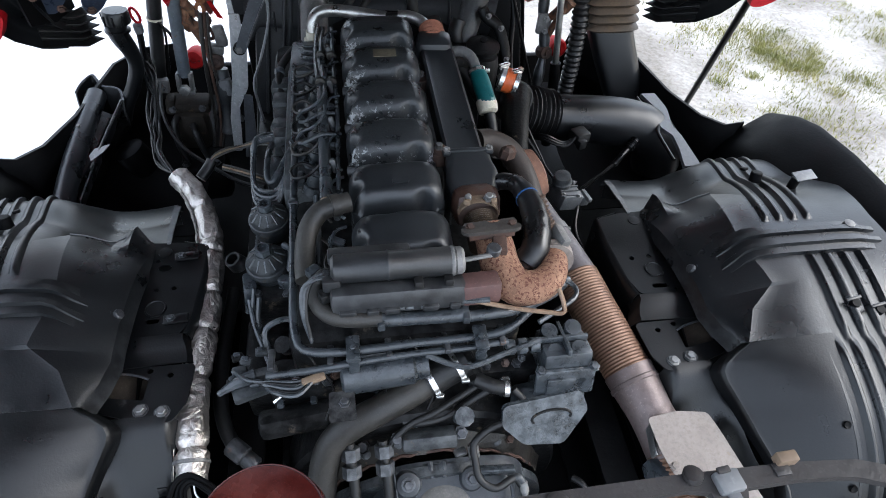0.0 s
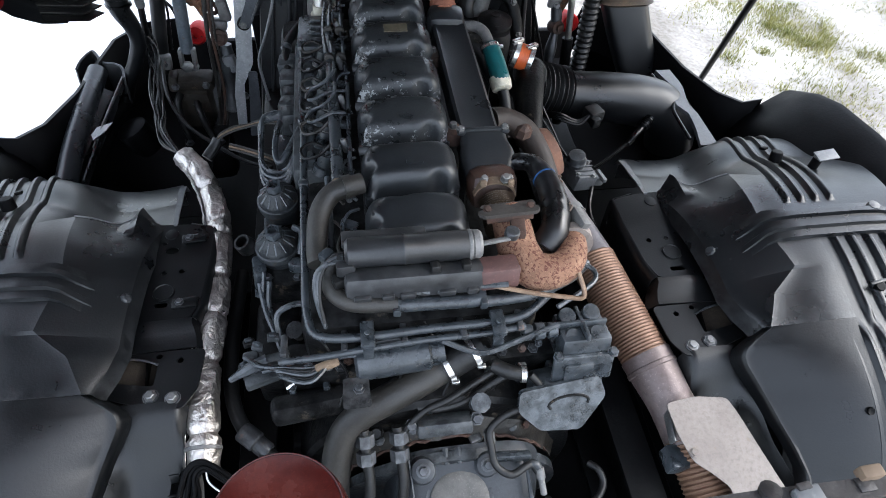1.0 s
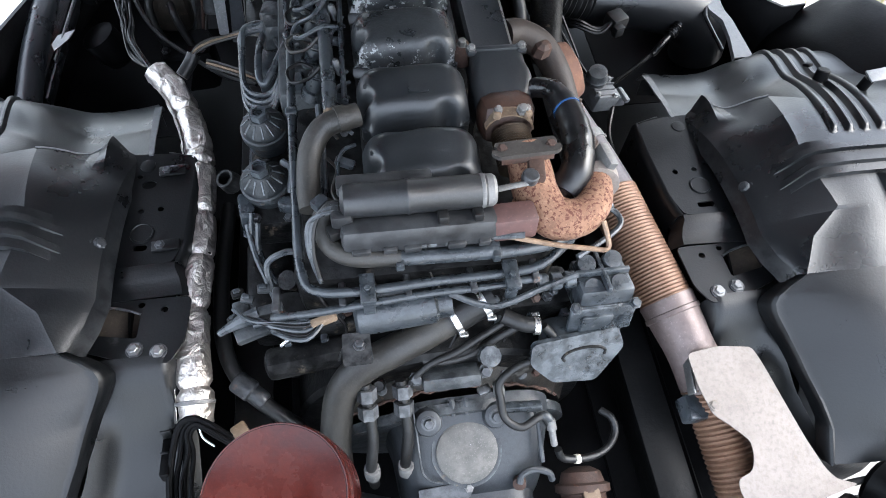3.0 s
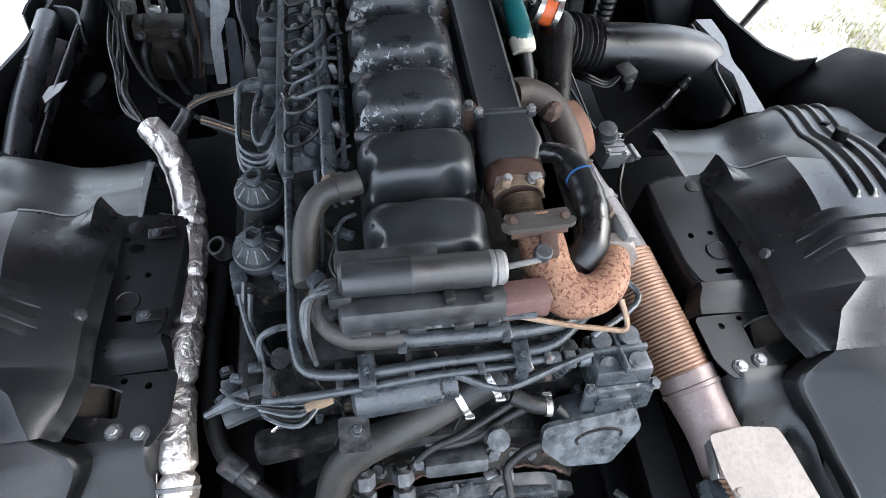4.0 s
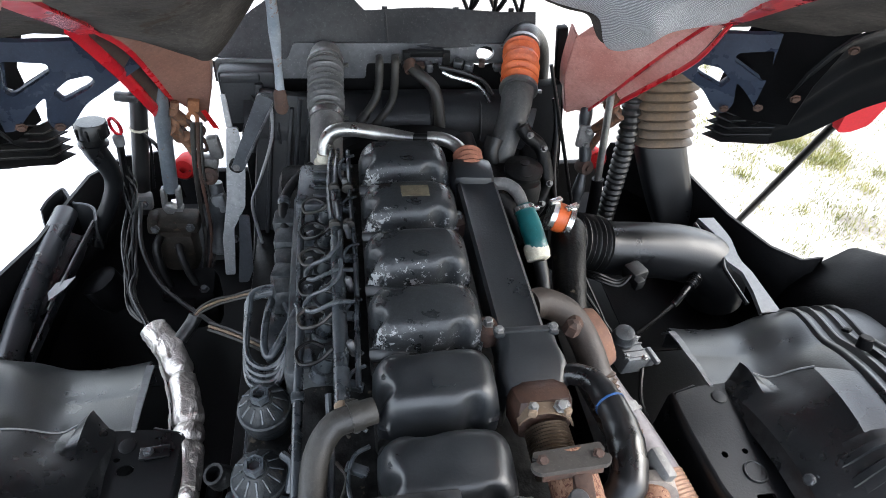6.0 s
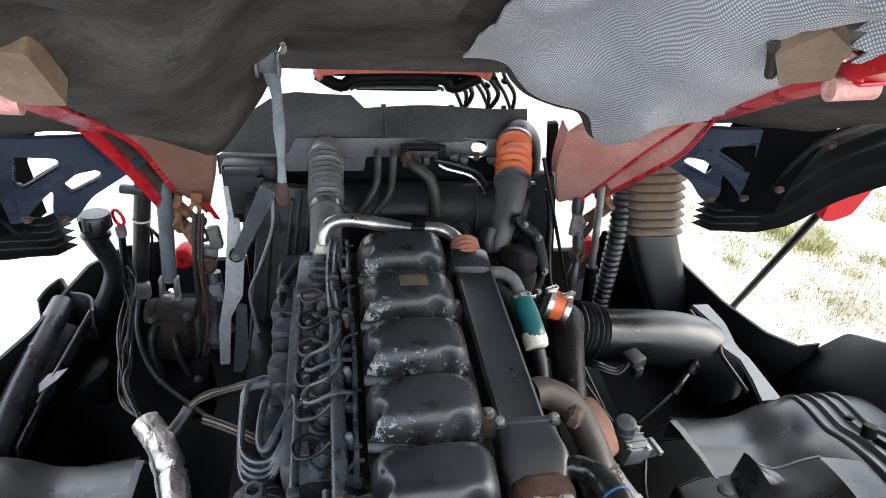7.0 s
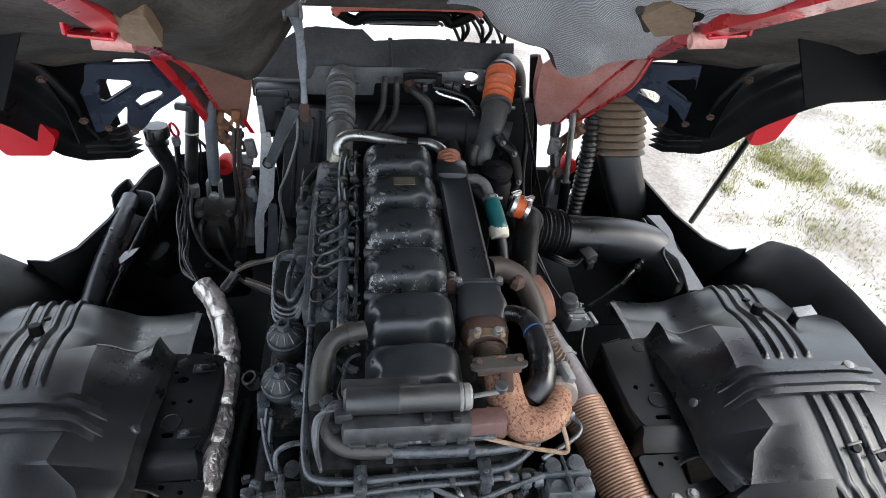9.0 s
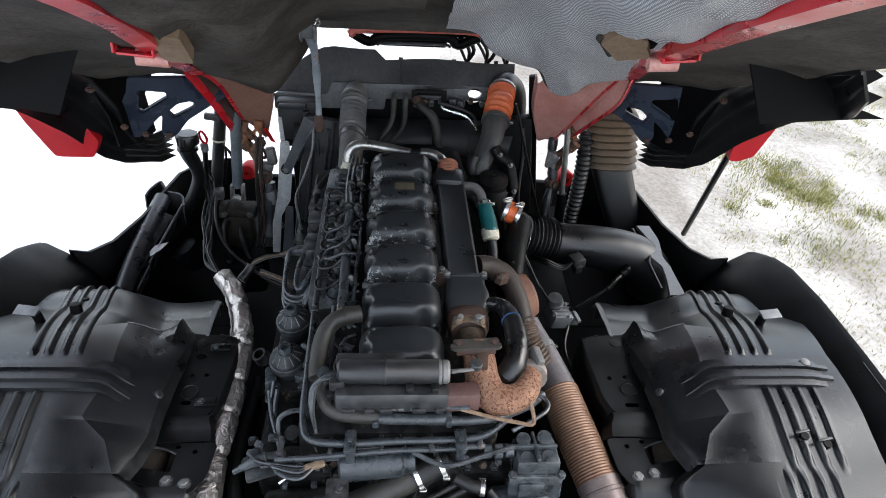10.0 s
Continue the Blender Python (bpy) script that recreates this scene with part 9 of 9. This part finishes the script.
        # rusty cab hinge below the pillar
        for hx, y, z, r in ((0.600, 1.00, 1.35, 0.016), (0.618, 1.0, 1.30, 0.02), (0.585, 1.01, 1.27, 0.015)):
            part("hinge_joint", lathe([(r * 0.6, -0.03), (r, -0.026), (r * 0.92, 0), (r, 0.026), (r * 0.6, 0.03)], aim((X(hx), y, z + 0.028), (s * 0.3, -0.5, 0.8)), 12), RUST_JOINT, cab, "rusty hinge joint")
        part("hinge_link", tube([(X(0.60), 1.0, 1.42), (X(0.612), 0.995, 1.35), (X(0.59), 1.0, 1.28), (X(0.57), 1.02, 1.20)], 0.011, 10, 4), RUST_JOINT, cab, "rusty hinge link")
        # the cab leans a little towards its fuel side
        if s < 0:
            for ob in set(cab.children) - before:
                for o in (ob, *ob.children):
                    o.data.transform(Matrix.Translation((0, 0, -0.028)))
    # rear wall and roof of the cab, out of view above
    rows = [[(CX + h, y, z) for h in (-1.26, -0.6, 0.0, 0.6, 1.26)] for y, z in ((-0.88, 2.86), (-0.28, 3.6), (1.5, 3.1), (1.45, 1.95))]
    part("cab_shell", sheet(rows, 0.02), RED, cab)
    profile = [(-0.88, 2.86), (-0.28, 3.6), (1.5, 3.1), (1.45, 1.95), (1.0, 1.75), (0.84, 1.80), (0.76, 2.05), (0.62, 2.27), (0.40, 2.44), (0.12, 2.55), (-0.2, 2.60), (-0.82, 2.62)]
    for s in (-1, 1):
        side = part("cab_side", plate(rounded(profile, 0.05), 0.03, Matrix(((0, 0, s, CX + s * 1.262), (1, 0, 0, 0), (0, 1, 0, 0), (0, 0, 0, 1)))), RED, cab, "red painted cab side")
        window = rounded([(0.75, 2.95), (0.35, 3.12), (0.05, 2.75), (0.6, 2.5)], 0.04)
        part("side_window", plate(window, 0.006, Matrix(((0, 0, s, CX + s * 1.294), (1, 0, 0, 0), (0, 1, 0, 0), (0, 0, 0, 1)))), DUCT, side, "dark side window")
    part("rear_panel", sheet([[(CX + h, -0.88, 2.87) for h in (-1.26, 0, 1.26)], [(CX + h, -0.86, 2.64) for h in (-1.26, 0, 1.26)]], 0.02), RED, cab, "red painted rear panel")
    # cab floor above the linings
    rows = [[(CX + h, y, 2.17 - 0.55 * (y - 0.2) + 0.13 * ease(0.5 - abs(h), 0, 0.25)) for h in (-0.95, -0.6, -0.45, -0.3, 0.0, 0.3, 0.45, 0.6, 0.95)] for y in (0.68, 0.4, 0.1, -0.2, -0.5, -0.87)]
    part("cab_floor", sheet(rows, 0.01), PLASTIC_DULL, cab)
    # red rim of the grille opening and dark bars behind it
    part("grille_rim", tube([(-0.19, 1.25, 1.63), (-0.13, 1.25, 1.655), (0.24, 1.25, 1.662), (0.32, 1.25, 1.64)], 0.018, 10, 4, flat=0.7), surf("rusty_red_rim", (0.35, 0.06, 0.04), (0.42, 0.12, 0.09), 0.6, 0, 20, 0.3, 60, (0.25, 0.11, 0.05), 0.6, 30), cab, "rusty red lower rim")
    part("front_beam", tube([(-0.19, 1.30, 1.62), (-0.12, 1.30, 1.585), (-0.06, 1.30, 1.61), (0.17, 1.30, 1.615), (0.22, 1.30, 1.585), (0.30, 1.30, 1.62)], 0.019, 10, 4), PLASTIC_DULL, cab)
    part("front_beam", box((0.50, 0.05, 0.07), (0.05, 1.34, 1.64), (0, 0, 0), 0.012), PLASTIC_DULL, cab)
    part("front_lamp_strip", box((0.26, 0.05, 0.05), (0.05, 1.33, 1.592), (12, 0, 0), 0.012), PLASTIC_DULL, cab)
    part("strip_edge", tube([(-0.09, 1.305, 1.572), (-0.06, 1.30, 1.582), (0.16, 1.30, 1.584), (0.19, 1.305, 1.574)], 0.006, 8, 3), DARK_STEEL, cab, "grey lower edge")
    for k in range(8):
        x = 0.185 + 0.026 * k + 0.006 * (k % 2)
        part("cable", tube([(x, 1.34, 1.70), (x + 0.01, 1.33, 1.62), (x + 0.05, 1.32, 1.56), (x + 0.08 - 0.03 * (k % 3), 1.32, 1.50)], 0.006 + 0.001 * (k % 3), 8, 4), WIRE, cab)
        part("cable_clip", box((0.018, 0.02, 0.012), (x + 0.012, 1.325, 1.61 - 0.012 * (k % 3)), (0, 25, 0), 0.003), PLASTIC_DULL, cab)
    # gas strut of the tunnel
    part("hinge", box((0.034, 0.028, 0.065), (-0.252, 0.60, 1.90), (-8, 0, 0), 0.006), DARK_STEEL, cab, "dark hinge bracket")
    for s in (-1, 1):
        part("hinge_cheek", plate(rounded([(-0.02, -0.035), (0.02, -0.04), (0.018, 0.03), (-0.016, 0.035)], 0.01), 0.005, Matrix(((0, 0, 1, -0.252 + s * 0.019 - 0.0025), (1, 0, 0, 0.60), (0, 1, 0, 1.895), (0, 0, 0, 1)))), DARK_STEEL, cab)
        bolt(cab, (-0.252 + s * 0.024, 0.585, 1.915), (s * 0.5, -0.8, -0.2), 0.009, 0.01, STEEL, "hinge_bolt", "bright hinge bolt")
    part("hinge_rod", tube([(-0.25, 0.60, 1.92), (-0.248, 0.55, 1.97), (-0.246, 0.50, 2.02)], 0.015, 10, 3), PLASTIC_DULL, cab)
    part("gas_strut", tube([(-0.251, 0.60, 1.88), (-0.249, 0.68, 1.79), (-0.257, 0.745, 1.62), (-0.261, 0.76, 1.54)], lambda q: 0.0135 - 0.0045 * q + 0.0015 * math.sin(q * 14), 12, 4), surf("grey_rusty_strut", (0.15, 0.18, 0.21), (0.24, 0.26, 0.28), 0.5, 0.1, 20, 0.3, 60, (0.15, 0.075, 0.04), 0.58, 24), cab, "grey strut with rusty end")
    part("strut_end", lathe([(0.012, 0), (0.016, 0.01), (0.014, 0.05), (0.009, 0.06)], aim((-0.261, 0.76, 1.50), (0, -0.1, 1)), 10), RUST, cab)


make_cab()


def make_stay():
    t = thing("support_rod", "thin black support rod leaning beside the truck", "rod", (1.227, 0.998, 0.94))
    part("rod", tube([(1.213, 0.975, 0.93), (1.15, 0.83, 1.21), (1.085, 0.68, 1.50)], 0.0115, 10, 1), WIRE, t)


make_stay()
